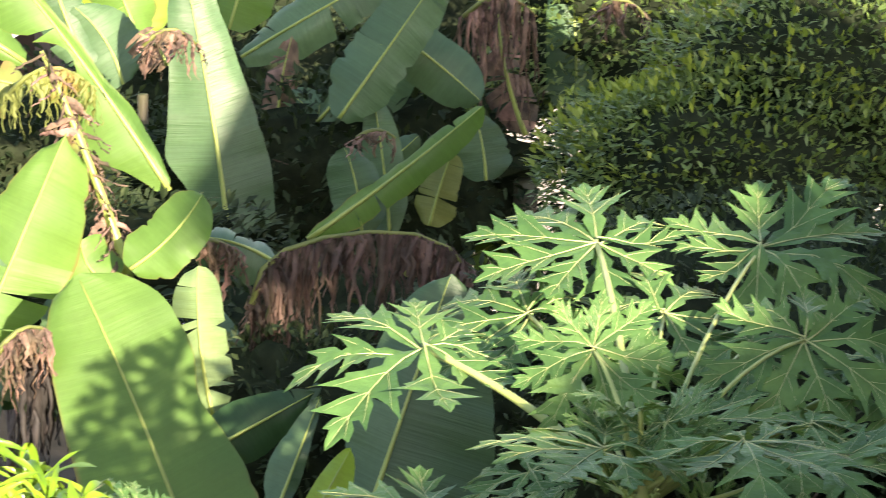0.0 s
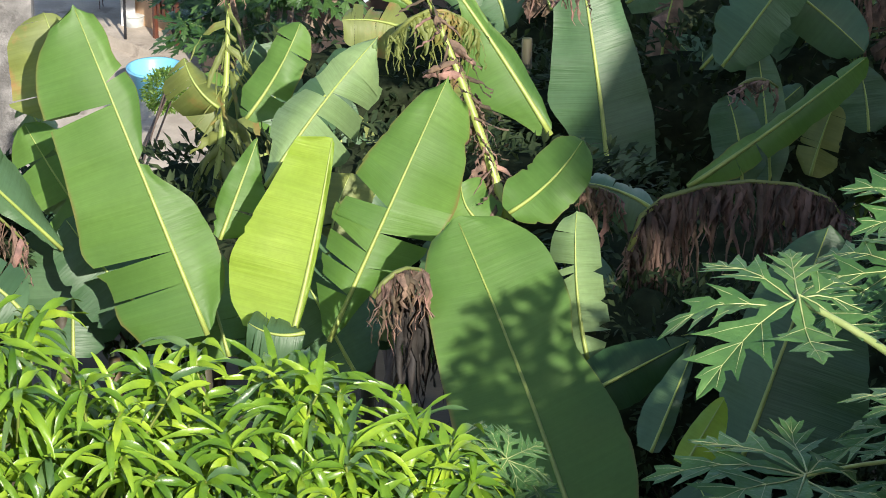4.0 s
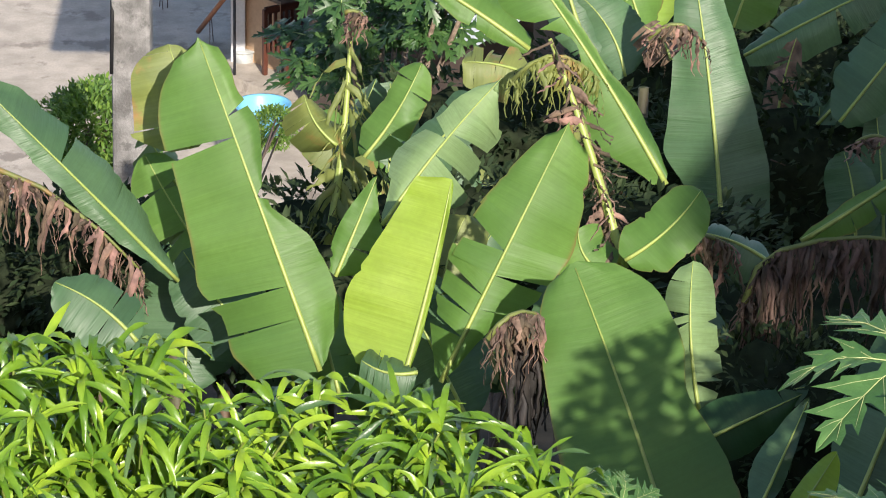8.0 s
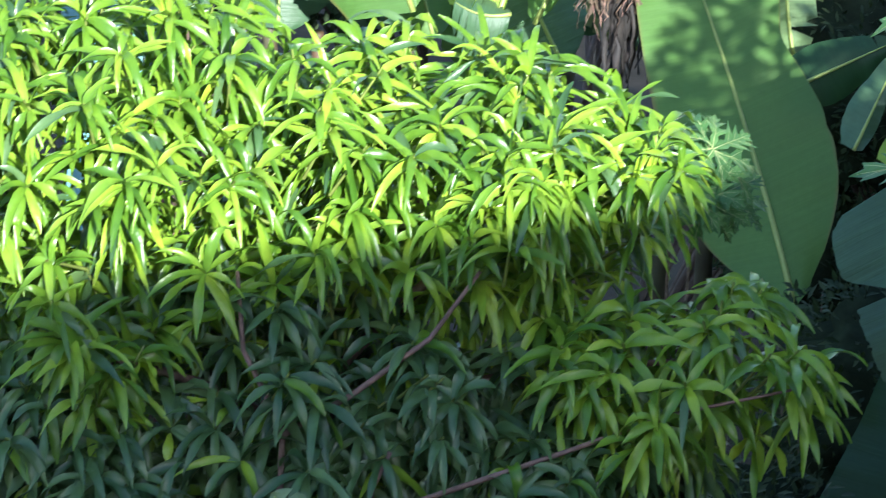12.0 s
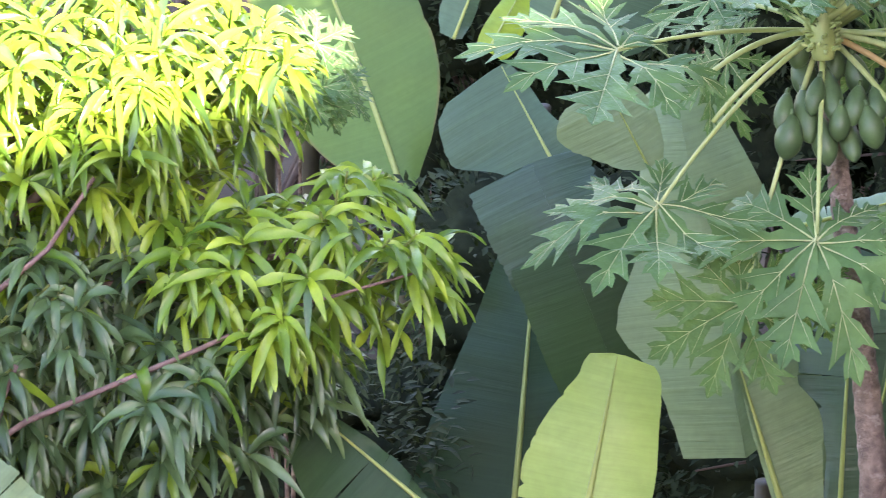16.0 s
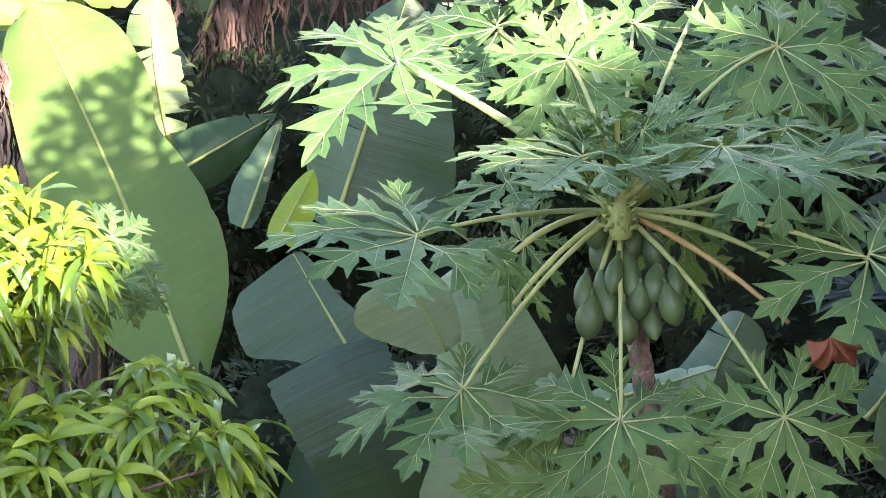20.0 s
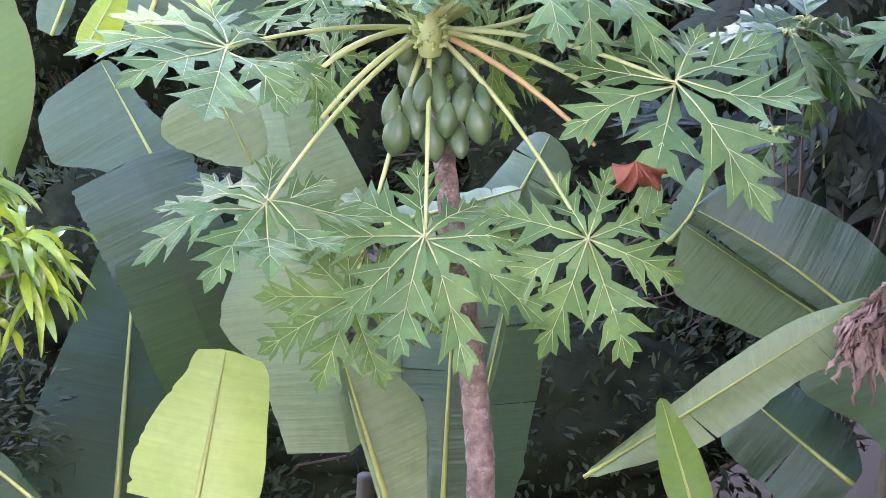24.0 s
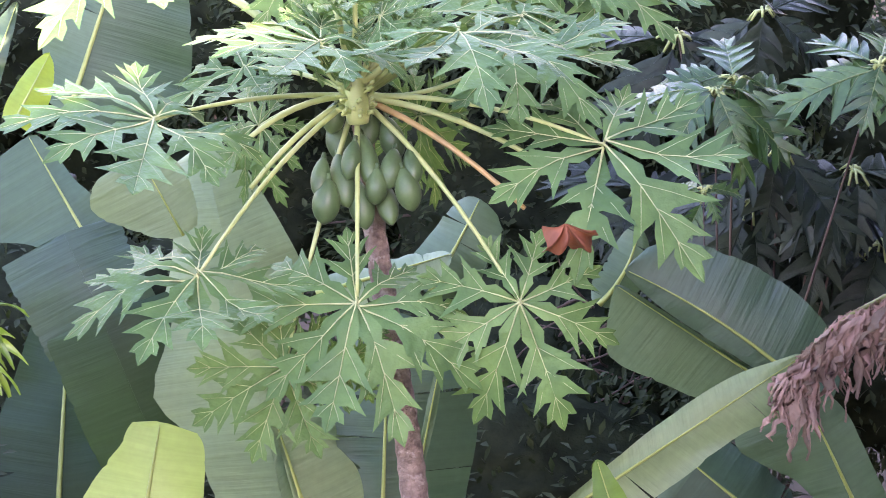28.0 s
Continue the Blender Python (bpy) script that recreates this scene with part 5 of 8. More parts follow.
banana_leaf(plant_s, (2.090, 13.250, 16.161), (1.931, 13.500, 16.711), 0.4, (-0.15, -0.85, 0.50), mat='banana_pale', lw=[0.026, 0.026, 0.026, 0.026, 0.026, 0.026, 0.023, 0.019, 0.016, 0.014, 0.008], rw=[0.132, 0.150, 0.169, 0.187, 0.205, 0.214, 0.201, 0.167, 0.129, 0.089, 0.038], fold=0.25, ragged=0.02, rib=0.017, ripple=0.004, seed=61)
banana_leaf(plant_s, (1.974, 13.620, 16.584), (2.257, 13.650, 16.392), 0.4, (-0.15, -0.86, 0.49), mat='banana_shaded', lw=[0.015, 0.027, 0.039, 0.042, 0.042, 0.039, 0.031, 0.023, 0.015, 0.010, 0.006], rw=[0.019, 0.050, 0.085, 0.108, 0.112, 0.096, 0.073, 0.050, 0.027, 0.015, 0.006], fold=0.1, ragged=0.02, rib=0.003, ribmat='banana_shaded', seed=62)
banana_leaf(plant_s, (2.260, 13.612, 16.116), (2.095, 13.834, 16.550), 0.375, (-0.09, -0.76, 0.65), mat='banana_pale', left=0.2, right=1.1, fold=0.3, side=-0.014, ragged=0.05, blunt=0.65, taper=0.35, twist=-4, tears=3, gap=0.04, droop=0.2, seed=63)
banana_leaf(plant_s, (2.848, 15.390, 16.131), (3.061, 15.495, 16.471), 0.304, (-0.09, -0.61, 0.79), mat='banana_blue', fold=0.35, side=0.005, ragged=0.05, blunt=0.81, taper=0.31, twist=22, tears=1, gap=0.04, droop=0.2, seed=64)
banana_leaf(plant_s, (2.383, 15.266, 16.232), (2.903, 15.251, 16.368), 0.193, (-0.07, -0.5, 0.86), mat='banana_pale', fold=0.4, side=0.002, ragged=0.06, blunt=0.64, taper=0.1, twist=12, tears=3, gap=0.04, droop=0.2, seed=65)
plant_t = thing("banana_plant", (1.209, 13.774, 12.415), "banana plant with dark upright and folded leaves", "banana plant", "banana plants")
banana_stem(plant_t, (1.209, 13.774, 12.415), (1.209, 13.674, 15.73), 0.06, 65)
banana_leaf(plant_t, (1.277, 14.500, 15.502), (1.458, 15.300, 16.431), 0.4, (-0.10, -0.87, 0.49), mat='banana_shaded', lw=[0.390, 0.375, 0.348, 0.316, 0.274, 0.232, 0.190, 0.158, 0.126, 0.084, 0.021], rw=[0.232, 0.221, 0.200, 0.179, 0.158, 0.137, 0.116, 0.095, 0.074, 0.053, 0.017], fold=0.12, ragged=0.02, rib=0.016, seed=66)
banana_leaf(plant_t, (1.624, 14.000, 16.259), (1.429, 14.200, 16.771), 0.4, (-0.11, -0.87, 0.48), mat='banana_shaded', lw=[0.188, 0.202, 0.210, 0.214, 0.214, 0.216, 0.216, 0.216, 0.216, 0.216, 0.216], rw=[0.258, 0.258, 0.258, 0.258, 0.258, 0.258, 0.258, 0.258, 0.258, 0.258, 0.258], fold=0.12, ragged=0.02, rib=0.002, bow=0.03, sweep=0.0, ripple=0.003, twist=6, hang=0.1, ribmat='banana_shaded', seed=67)
banana_leaf(plant_t, (1.465, 14.250, 16.679), (1.339, 14.500, 16.952), 0.4, (-0.10, -0.88, 0.46), mat='banana_teal', lw=[0.235, 0.239, 0.241, 0.243, 0.243, 0.245, 0.247, 0.247, 0.249, 0.249, 0.249], rw=[0.202, 0.202, 0.202, 0.202, 0.202, 0.202, 0.202, 0.202, 0.202, 0.202, 0.202], fold=0.12, ragged=0.02, rib=0.002, bow=0.03, sweep=0.0, ripple=0.003, twist=-6, hang=0.1, ribmat='banana_teal', seed=68)
banana_leaf(plant_t, (1.536, 15.200, 16.507), (1.337, 15.600, 16.814), 0.4, (-0.10, -0.89, 0.44), mat='banana_blue', lw=[0.043, 0.108, 0.163, 0.206, 0.271, 0.336, 0.343, 0.336, 0.325, 0.304, 0.239], rw=[0.065, 0.104, 0.108, 0.104, 0.091, 0.074, 0.065, 0.061, 0.052, 0.043, 0.026], fold=0.2, ragged=0.02, rib=0.011, gap=0.04, ripple=0.005, seed=69)
plant_u = thing("banana_plant", (1.164, 12.508, 12.668), "young banana plant with a pale unfurling leaf", "banana plant", "banana plants")
banana_stem(plant_u, (1.164, 12.508, 12.668), (1.164, 12.408, 16.351), 0.06, 69)
banana_leaf(plant_u, (1.274, 12.200, 16.897), (1.406, 12.500, 17.285), 0.4, (-0.11, -0.86, 0.50), mat='banana_wax', lw=[0.218, 0.223, 0.223, 0.216, 0.202, 0.185, 0.164, 0.139, 0.111, 0.101, 0.084], rw=[0.174, 0.188, 0.195, 0.191, 0.185, 0.178, 0.171, 0.164, 0.157, 0.146, 0.115], fold=0.2, ragged=0.03, rib=0.014, ripple=0.006, seed=70)
plant_v = thing("banana_plant", (0.722, 11.248, 12.92), "low banana plant with a shaded arching leaf", "banana plant", "banana plants")
banana_stem(plant_v, (0.722, 11.248, 12.92), (0.722, 11.148, 17.295), 0.06, 70)
banana_leaf(plant_v, (0.751, 11.600, 17.294), (0.367, 11.900, 17.535), 0.4, (-0.05, -0.86, 0.51), mat='banana_shaded', lw=[0.179, 0.220, 0.244, 0.252, 0.244, 0.228, 0.208, 0.176, 0.137, 0.088, 0.023], rw=[0.020, 0.029, 0.039, 0.046, 0.049, 0.049, 0.042, 0.036, 0.026, 0.016, 0.008], fold=0.15, ragged=0.02, rib=0.01, tears=2, gap=0.04, droop=0.25, seed=71)
banana_leaf(plant_v, (-0.225, 10.97, 17.461), (-0.755, 11.228, 17.916), 0.299, (0.02, -0.61, 0.79), mat='banana_pale', left=1, right=0.9, fold=0.3, bow=0.031, blunt=0.7, side=-0.012, ragged=0.09, taper=0.25, twist=17, tears=3, gap=0.04, droop=0.2, seed=72)
plant_w = thing("banana_plant", (3.904, 13.556, 12.459), "banana plant with wide leaves and a withered one", "banana plant", "banana plants")
banana_stem(plant_w, (3.904, 13.556, 12.459), (3.904, 13.456, 16.437), 0.06, 72)
banana_leaf(plant_w, (3.902, 13.550, 16.537), (3.227, 13.850, 16.988), 0.4, (-0.24, -0.85, 0.47), mat='banana_teal', lw=[0.039, 0.046, 0.054, 0.062, 0.069, 0.073, 0.073, 0.069, 0.058, 0.039, 0.015], rw=[0.173, 0.202, 0.223, 0.235, 0.239, 0.235, 0.223, 0.212, 0.193, 0.169, 0.087], fold=0.12, ragged=0.03, rib=0.011, ripple=0.008, side=0.038, bow=0.05, hang=0.12, seed=73)
banana_leaf(plant_w, (3.750, 13.750, 16.535), (3.221, 13.950, 16.876), 0.4, (-0.23, -0.85, 0.47), mat='banana_blue', lw=[0.156, 0.166, 0.175, 0.185, 0.195, 0.206, 0.218, 0.228, 0.218, 0.140, 0.029], rw=[0.016, 0.016, 0.016, 0.016, 0.016, 0.016, 0.016, 0.016, 0.016, 0.016, 0.008], fold=0.1, ragged=0.02, rib=0.007, ripple=0.004, hang=0.1, seed=79)
banana_leaf(plant_w, (2.632, 12.750, 16.592), (3.606, 12.900, 17.125), 0.4, (-0.23, -0.84, 0.49), mat='banana_pale', lw=[0.014, 0.027, 0.039, 0.052, 0.064, 0.074, 0.077, 0.076, 0.064, 0.038, 0.014], rw=[0.025, 0.057, 0.089, 0.120, 0.124, 0.118, 0.108, 0.110, 0.128, 0.093, 0.027], fold=0.3, ragged=0.02, rib=0.009, rt=[0.36, 0.78], gap=0.03, droop=0.15, ripple=0.006, seed=74)
banana_leaf(plant_w, (2.912, 12.300, 16.661), (2.814, 12.500, 17.023), 0.4, (-0.22, -0.84, 0.51), mat='banana', lw=[0.038, 0.056, 0.066, 0.070, 0.070, 0.066, 0.059, 0.049, 0.038, 0.028, 0.014], rw=[0.052, 0.070, 0.077, 0.077, 0.073, 0.070, 0.059, 0.049, 0.038, 0.028, 0.014], fold=0.4, ragged=0.02, rib=0.008, seed=75)
banana_leaf(plant_w, (4.030, 13.300, 16.112), (3.796, 13.500, 16.633), 0.4, (-0.26, -0.83, 0.49), mat='banana_blue', lw=[0.056, 0.075, 0.094, 0.113, 0.128, 0.151, 0.198, 0.245, 0.282, 0.282, 0.207], rw=[0.075, 0.104, 0.113, 0.113, 0.113, 0.113, 0.113, 0.113, 0.104, 0.085, 0.047], fold=0.15, ragged=0.02, rib=0.012, ripple=0.005, seed=76)
banana_leaf(plant_w, (3.792, 13.521, 16.023), (3.420, 13.738, 16.303), 0.400, (-0.14, -0.61, 0.78), mat='banana_teal', fold=0.3, side=-0.003, ragged=0.05, blunt=0.84, taper=0.14, twist=7, tears=3, gap=0.04, droop=0.2, seed=77)
banana_leaf(plant_w, (3.265, 14.360, 16.582), (3.421, 14.440, 16.851), 0.184, (-0.15, -0.77, 0.62), mat='banana_blue', fold=0.3, side=0.029, ragged=0.08, blunt=0.56, taper=0.26, twist=-2, tears=3, gap=0.04, droop=0.2, seed=78)
dead_fringe(plant_w, [(3.945, 12.709, 17.465), (3.815, 12.724, 17.416), (3.691, 12.728, 17.351), (3.561, 12.715, 17.244), (3.474, 12.689, 17.140)], 0.270, 190, 15, width=0.075, rib=0.01, mat='banana_dead_pale')

# ---- smaller shaded banana plants that fill the grove ----
filler_0 = thing("banana_plant", (-1.133, 21.604, 11.224), "shaded young banana plant in the grove", "banana plant", "banana plants")
banana_stem(filler_0, (-1.133, 21.604, 11.224), (-1.133, 21.504, 14.708), 0.06, 78)
banana_leaf(filler_0, (-1.094, 21.48, 14.972), (-1.436, 21.673, 15.47), 0.424, (-0.15, -0.54, 0.83), mat='banana_blue', fold=0.45210443615680035, tears=0, gap=0.1, droop=0.4, bow=0.062, side=0.007, ragged=0.05, blunt=0.77, taper=0.36, twist=-9, seed=79)
banana_leaf(filler_0, (-1.153, 21.402, 15.006), (-1.639, 21.471, 15.234), 0.354, (-0.23, -0.63, 0.74), mat='banana_blue', fold=0.4193551150338273, tears=2, gap=0.1, droop=0.4, bow=-0.013, side=0.043, ragged=0.08, blunt=0.7, taper=0.13, twist=-1, seed=80)
banana_leaf(filler_0, (-1.098, 21.142, 15.12), (-0.744, 21.256, 15.355), 0.278, (0.43, -0.65, 0.63), mat='banana_blue', fold=0.2628369147485354, tears=0, gap=0.1, droop=0.4, bow=0.0, side=-0.008, ragged=0.05, blunt=0.83, taper=0.26, twist=22, seed=81)
banana_leaf(filler_0, (-1.112, 21.572, 14.932), (-0.538, 21.545, 14.828), 0.297, (-0.12, -0.51, 0.85), mat='banana_blue', fold=0.4899692936951586, tears=2, gap=0.1, droop=0.4, bow=0.013, side=0.009, ragged=0.03, blunt=0.58, taper=0.1, twist=-5, seed=82)
filler_1 = thing("banana_plant", (-0.487, 21.071, 11.304), "shaded young banana plant in the grove", "banana plant", "banana plants")
banana_stem(filler_1, (-0.487, 21.071, 11.304), (-0.487, 20.971, 14.698), 0.06, 82)
banana_leaf(filler_1, (-0.503, 20.876, 14.99), (-0.38, 21.056, 15.395), 0.392, (-0.16, -0.66, 0.74), mat='banana', fold=0.21980673516532315, tears=5, gap=0.1, droop=0.4, bow=0.003, side=-0.036, ragged=0.05, blunt=0.55, taper=0.32, twist=-7, seed=83)
banana_leaf(filler_1, (-0.529, 20.619, 15.105), (-0.661, 20.834, 15.607), 0.414, (0.3, -0.75, 0.59), mat='banana', fold=0.4534642668164389, tears=2, gap=0.1, droop=0.4, bow=0.009, side=-0.007, ragged=0.04, blunt=0.74, taper=0.26, twist=3, seed=84)
banana_leaf(filler_1, (-0.463, 21.045, 14.914), (-0.009, 21.158, 15.164), 0.363, (0.29, -0.49, 0.82), mat='banana_blue', fold=0.42672092373539533, tears=2, gap=0.1, droop=0.4, bow=0.023, side=0.006, ragged=0.03, blunt=0.64, taper=0.19, twist=-18, seed=85)
banana_leaf(filler_1, (-0.49, 20.965, 14.95), (0.016, 20.959, 14.93), 0.355, (0.41, -0.71, 0.57), mat='banana', fold=0.457908295756274, tears=0, gap=0.1, droop=0.4, bow=-0.008, side=-0.026, ragged=0.07, blunt=0.58, taper=0.38, twist=7, seed=86)
filler_2 = thing("banana_plant", (-0.029, 22.176, 11.131), "shaded young banana plant in the grove", "banana plant", "banana plants")
banana_stem(filler_2, (-0.029, 22.176, 11.131), (-0.029, 22.076, 14.71), 0.06, 86)
banana_leaf(filler_2, (-0.071, 22.033, 14.986), (-0.4, 22.177, 15.337), 0.315, (-0.28, -0.66, 0.7), mat='banana_blue', fold=0.29373511080287207, tears=0, gap=0.1, droop=0.4, bow=0.035, side=0.008, ragged=0.06, blunt=0.65, taper=0.2, twist=-19, seed=87)
banana_leaf(filler_2, (-0.032, 21.747, 15.108), (0.095, 21.926, 15.542), 0.388, (-0.12, -0.56, 0.82), mat='banana_old', fold=0.20954794489742054, tears=2, gap=0.1, droop=0.4, bow=0.017, side=-0.022, ragged=0.03, blunt=0.85, taper=0.25, twist=-17, seed=88)
banana_leaf(filler_2, (0.019, 21.937, 15.027), (0.006, 22.095, 15.408), 0.271, (0.31, -0.54, 0.78), mat='banana_blue', fold=0.239171548145936, tears=5, gap=0.1, droop=0.4, bow=0.063, side=-0.001, ragged=0.05, blunt=0.68, taper=0.3, twist=-13, seed=89)
banana_leaf(filler_2, (-0.045, 21.903, 15.041), (0.233, 22.046, 15.39), 0.275, (0.22, -0.49, 0.84), mat='banana_blue', fold=0.3359464740499929, tears=5, gap=0.1, droop=0.4, bow=0.017, side=0.011, ragged=0.08, blunt=0.73, taper=0.09, twist=-8, seed=90)
filler_3 = thing("banana_plant", (0.31, 21.184, 11.287), "shaded young banana plant in the grove", "banana plant", "banana plants")
banana_stem(filler_3, (0.31, 21.184, 11.287), (0.31, 21.084, 14.707), 0.06, 90)
banana_leaf(filler_3, (0.303, 20.906, 15.037), (-0.15, 21.076, 15.418), 0.303, (0.02, -0.54, 0.84), mat='banana_blue', fold=0.23376810485944316, tears=0, gap=0.1, droop=0.4, bow=0.034, side=-0.007, ragged=0.02, blunt=0.77, taper=0.28, twist=11, seed=91)
banana_leaf(filler_3, (0.262, 21.08, 14.959), (0.176, 21.266, 15.384), 0.303, (-0.11, -0.54, 0.83), mat='banana', fold=0.21893263783906977, tears=5, gap=0.1, droop=0.4, bow=0.038, side=-0.001, ragged=0.05, blunt=0.72, taper=0.2, twist=11, seed=92)
banana_leaf(filler_3, (0.329, 20.943, 15.02), (0.699, 21.065, 15.325), 0.302, (-0.29, -0.64, 0.71), mat='banana', fold=0.4870656280492564, tears=0, gap=0.1, droop=0.4, bow=0.019, side=-0.021, ragged=0.02, blunt=0.57, taper=0.35, twist=15, seed=93)
banana_leaf(filler_3, (0.28, 20.951, 15.017), (0.819, 20.977, 15.116), 0.304, (0.16, -0.57, 0.8), mat='banana', fold=0.30436535240831, tears=2, gap=0.1, droop=0.4, bow=0.006, side=-0.039, ragged=0.07, blunt=0.83, taper=0.34, twist=-1, seed=94)
filler_4 = thing("banana_plant", (0.643, 20.903, 11.33), "shaded young banana plant in the grove", "banana plant", "banana plants")
banana_stem(filler_4, (0.643, 20.903, 11.33), (0.643, 20.803, 14.835), 0.06, 94)
banana_leaf(filler_4, (0.664, 20.876, 15.05), (0.646, 21.122, 15.622), 0.419, (0.28, -0.71, 0.65), mat='banana_blue', fold=0.3588020242308188, tears=2, gap=0.1, droop=0.4, bow=-0.0, side=-0.034, ragged=0.09, blunt=0.67, taper=0.18, twist=19, seed=95)
banana_leaf(filler_4, (0.633, 20.867, 15.053), (0.061, 20.966, 15.249), 0.358, (0.27, -0.59, 0.76), mat='banana_old', fold=0.2907998285228098, tears=2, gap=0.1, droop=0.4, bow=0.043, side=-0.013, ragged=0.05, blunt=0.84, taper=0.38, twist=-5, seed=96)
banana_leaf(filler_4, (0.624, 20.54, 15.2), (0.301, 20.666, 15.466), 0.358, (-0.05, -0.78, 0.63), mat='banana_blue', fold=0.3892595486010514, tears=0, gap=0.1, droop=0.4, bow=-0.012, side=-0.035, ragged=0.06, blunt=0.77, taper=0.12, twist=22, seed=97)
banana_leaf(filler_4, (0.688, 20.688, 15.133), (1.087, 20.665, 15.125), 0.333, (0.06, -0.66, 0.75), mat='banana_old', fold=0.3395990491310503, tears=5, gap=0.1, droop=0.4, bow=-0.008, side=-0.021, ragged=0.03, blunt=0.7, taper=0.15, twist=11, seed=98)
filler_5 = thing("banana_plant", (1.039, 21.955, 11.172), "shaded young banana plant in the grove", "banana plant", "banana plants")
banana_stem(filler_5, (1.039, 21.955, 11.172), (1.039, 21.855, 14.287), 0.06, 98)
banana_leaf(filler_5, (1.018, 21.889, 14.532), (0.886, 22.091, 14.979), 0.436, (0.32, -0.58, 0.75), mat='banana_blue', fold=0.40665660462834696, tears=5, gap=0.1, droop=0.4, bow=0.034, side=0.008, ragged=0.07, blunt=0.73, taper=0.29, twist=-7, seed=99)
banana_leaf(filler_5, (1.019, 21.935, 14.511), (0.473, 22.048, 14.717), 0.371, (0.08, -0.54, 0.84), mat='banana_blue', fold=0.3257305780259731, tears=2, gap=0.1, droop=0.4, bow=0.019, side=-0.028, ragged=0.06, blunt=0.63, taper=0.28, twist=9, seed=100)
banana_leaf(filler_5, (1.016, 21.559, 14.681), (0.748, 21.746, 15.08), 0.298, (-0.34, -0.48, 0.8), mat='banana_blue', fold=0.30533482466913975, tears=0, gap=0.1, droop=0.4, bow=0.004, side=0.027, ragged=0.06, blunt=0.68, taper=0.31, twist=15, seed=101)
banana_leaf(filler_5, (1.008, 21.756, 14.592), (1.639, 21.699, 14.559), 0.420, (-0.24, -0.68, 0.69), mat='banana_old', fold=0.32950513804707027, tears=5, gap=0.1, droop=0.4, bow=0.01, side=0.006, ragged=0.09, blunt=0.82, taper=0.08, twist=2, seed=102)
filler_6 = thing("banana_plant", (1.448, 21.43, 11.251), "shaded young banana plant in the grove", "banana plant", "banana plants")
banana_stem(filler_6, (1.448, 21.43, 11.251), (1.448, 21.33, 14.401), 0.06, 102)
banana_leaf(filler_6, (1.46, 21.418, 14.616), (1.64, 21.66, 15.199), 0.307, (0.37, -0.73, 0.57), mat='banana_old', fold=0.2753204846728408, tears=2, gap=0.1, droop=0.4, bow=0.021, side=0.006, ragged=0.07, blunt=0.6, taper=0.19, twist=-3, seed=103)
banana_leaf(filler_6, (1.387, 21.177, 14.726), (1.05, 21.355, 15.077), 0.366, (-0.15, -0.73, 0.67), mat='banana', fold=0.211992951739668, tears=2, gap=0.1, droop=0.4, bow=0.025, side=-0.002, ragged=0.1, blunt=0.61, taper=0.09, twist=-8, seed=104)
banana_leaf(filler_6, (1.457, 21.093, 14.764), (1.25, 21.358, 15.336), 0.300, (-0.06, -0.69, 0.72), mat='banana_blue', fold=0.41643688676243695, tears=2, gap=0.1, droop=0.4, bow=0.023, side=-0.006, ragged=0.09, blunt=0.56, taper=0.2, twist=20, seed=105)
banana_leaf(filler_6, (1.465, 21.027, 14.794), (2.119, 20.983, 14.828), 0.260, (-0.23, -0.65, 0.73), mat='banana', fold=0.36004937598413367, tears=5, gap=0.1, droop=0.4, bow=-0.026, side=0.017, ragged=0.02, blunt=0.71, taper=0.34, twist=19, seed=106)
filler_7 = thing("banana_plant", (1.858, 22.919, 10.945), "shaded young banana plant in the grove", "banana plant", "banana plants")
banana_stem(filler_7, (1.858, 22.919, 10.945), (1.858, 22.819, 14.113), 0.06, 106)
banana_leaf(filler_7, (1.857, 22.461, 14.539), (1.221, 22.615, 14.788), 0.297, (0.13, -0.75, 0.65), mat='banana_old', fold=0.4057198656720814, tears=0, gap=0.1, droop=0.4, bow=-0.029, side=0.02, ragged=0.08, blunt=0.66, taper=0.23, twist=-21, seed=107)
banana_leaf(filler_7, (1.854, 22.75, 14.412), (2.059, 22.933, 14.887), 0.407, (-0.07, -0.53, 0.84), mat='banana_old', fold=0.4576078651362254, tears=5, gap=0.1, droop=0.4, bow=0.061, side=0.003, ragged=0.05, blunt=0.77, taper=0.32, twist=-12, seed=108)
banana_leaf(filler_7, (1.893, 22.841, 14.373), (1.627, 23.041, 14.79), 0.290, (-0.07, -0.58, 0.81), mat='banana_old', fold=0.3746337815069282, tears=2, gap=0.1, droop=0.4, bow=-0.015, side=-0.041, ragged=0.04, blunt=0.63, taper=0.18, twist=-15, seed=109)
banana_leaf(filler_7, (1.825, 22.533, 14.508), (2.237, 22.671, 14.925), 0.335, (0.22, -0.7, 0.68), mat='banana_blue', fold=0.2205257938786617, tears=0, gap=0.1, droop=0.4, bow=0.04, side=0.045, ragged=0.09, blunt=0.73, taper=0.11, twist=-14, seed=110)
filler_8 = thing("banana_plant", (2.15, 23.456, 10.811), "shaded young banana plant in the grove", "banana plant", "banana plants")
banana_stem(filler_8, (2.15, 23.456, 10.811), (2.15, 23.356, 14.147), 0.06, 110)
banana_leaf(filler_8, (2.197, 23.314, 14.439), (1.438, 23.311, 14.285), 0.471, (0.05, -0.75, 0.66), mat='banana_blue', fold=0.23701250815852576, tears=0, gap=0.1, droop=0.4, bow=0.047, side=-0.021, ragged=0.09, blunt=0.73, taper=0.28, twist=-5, seed=111)
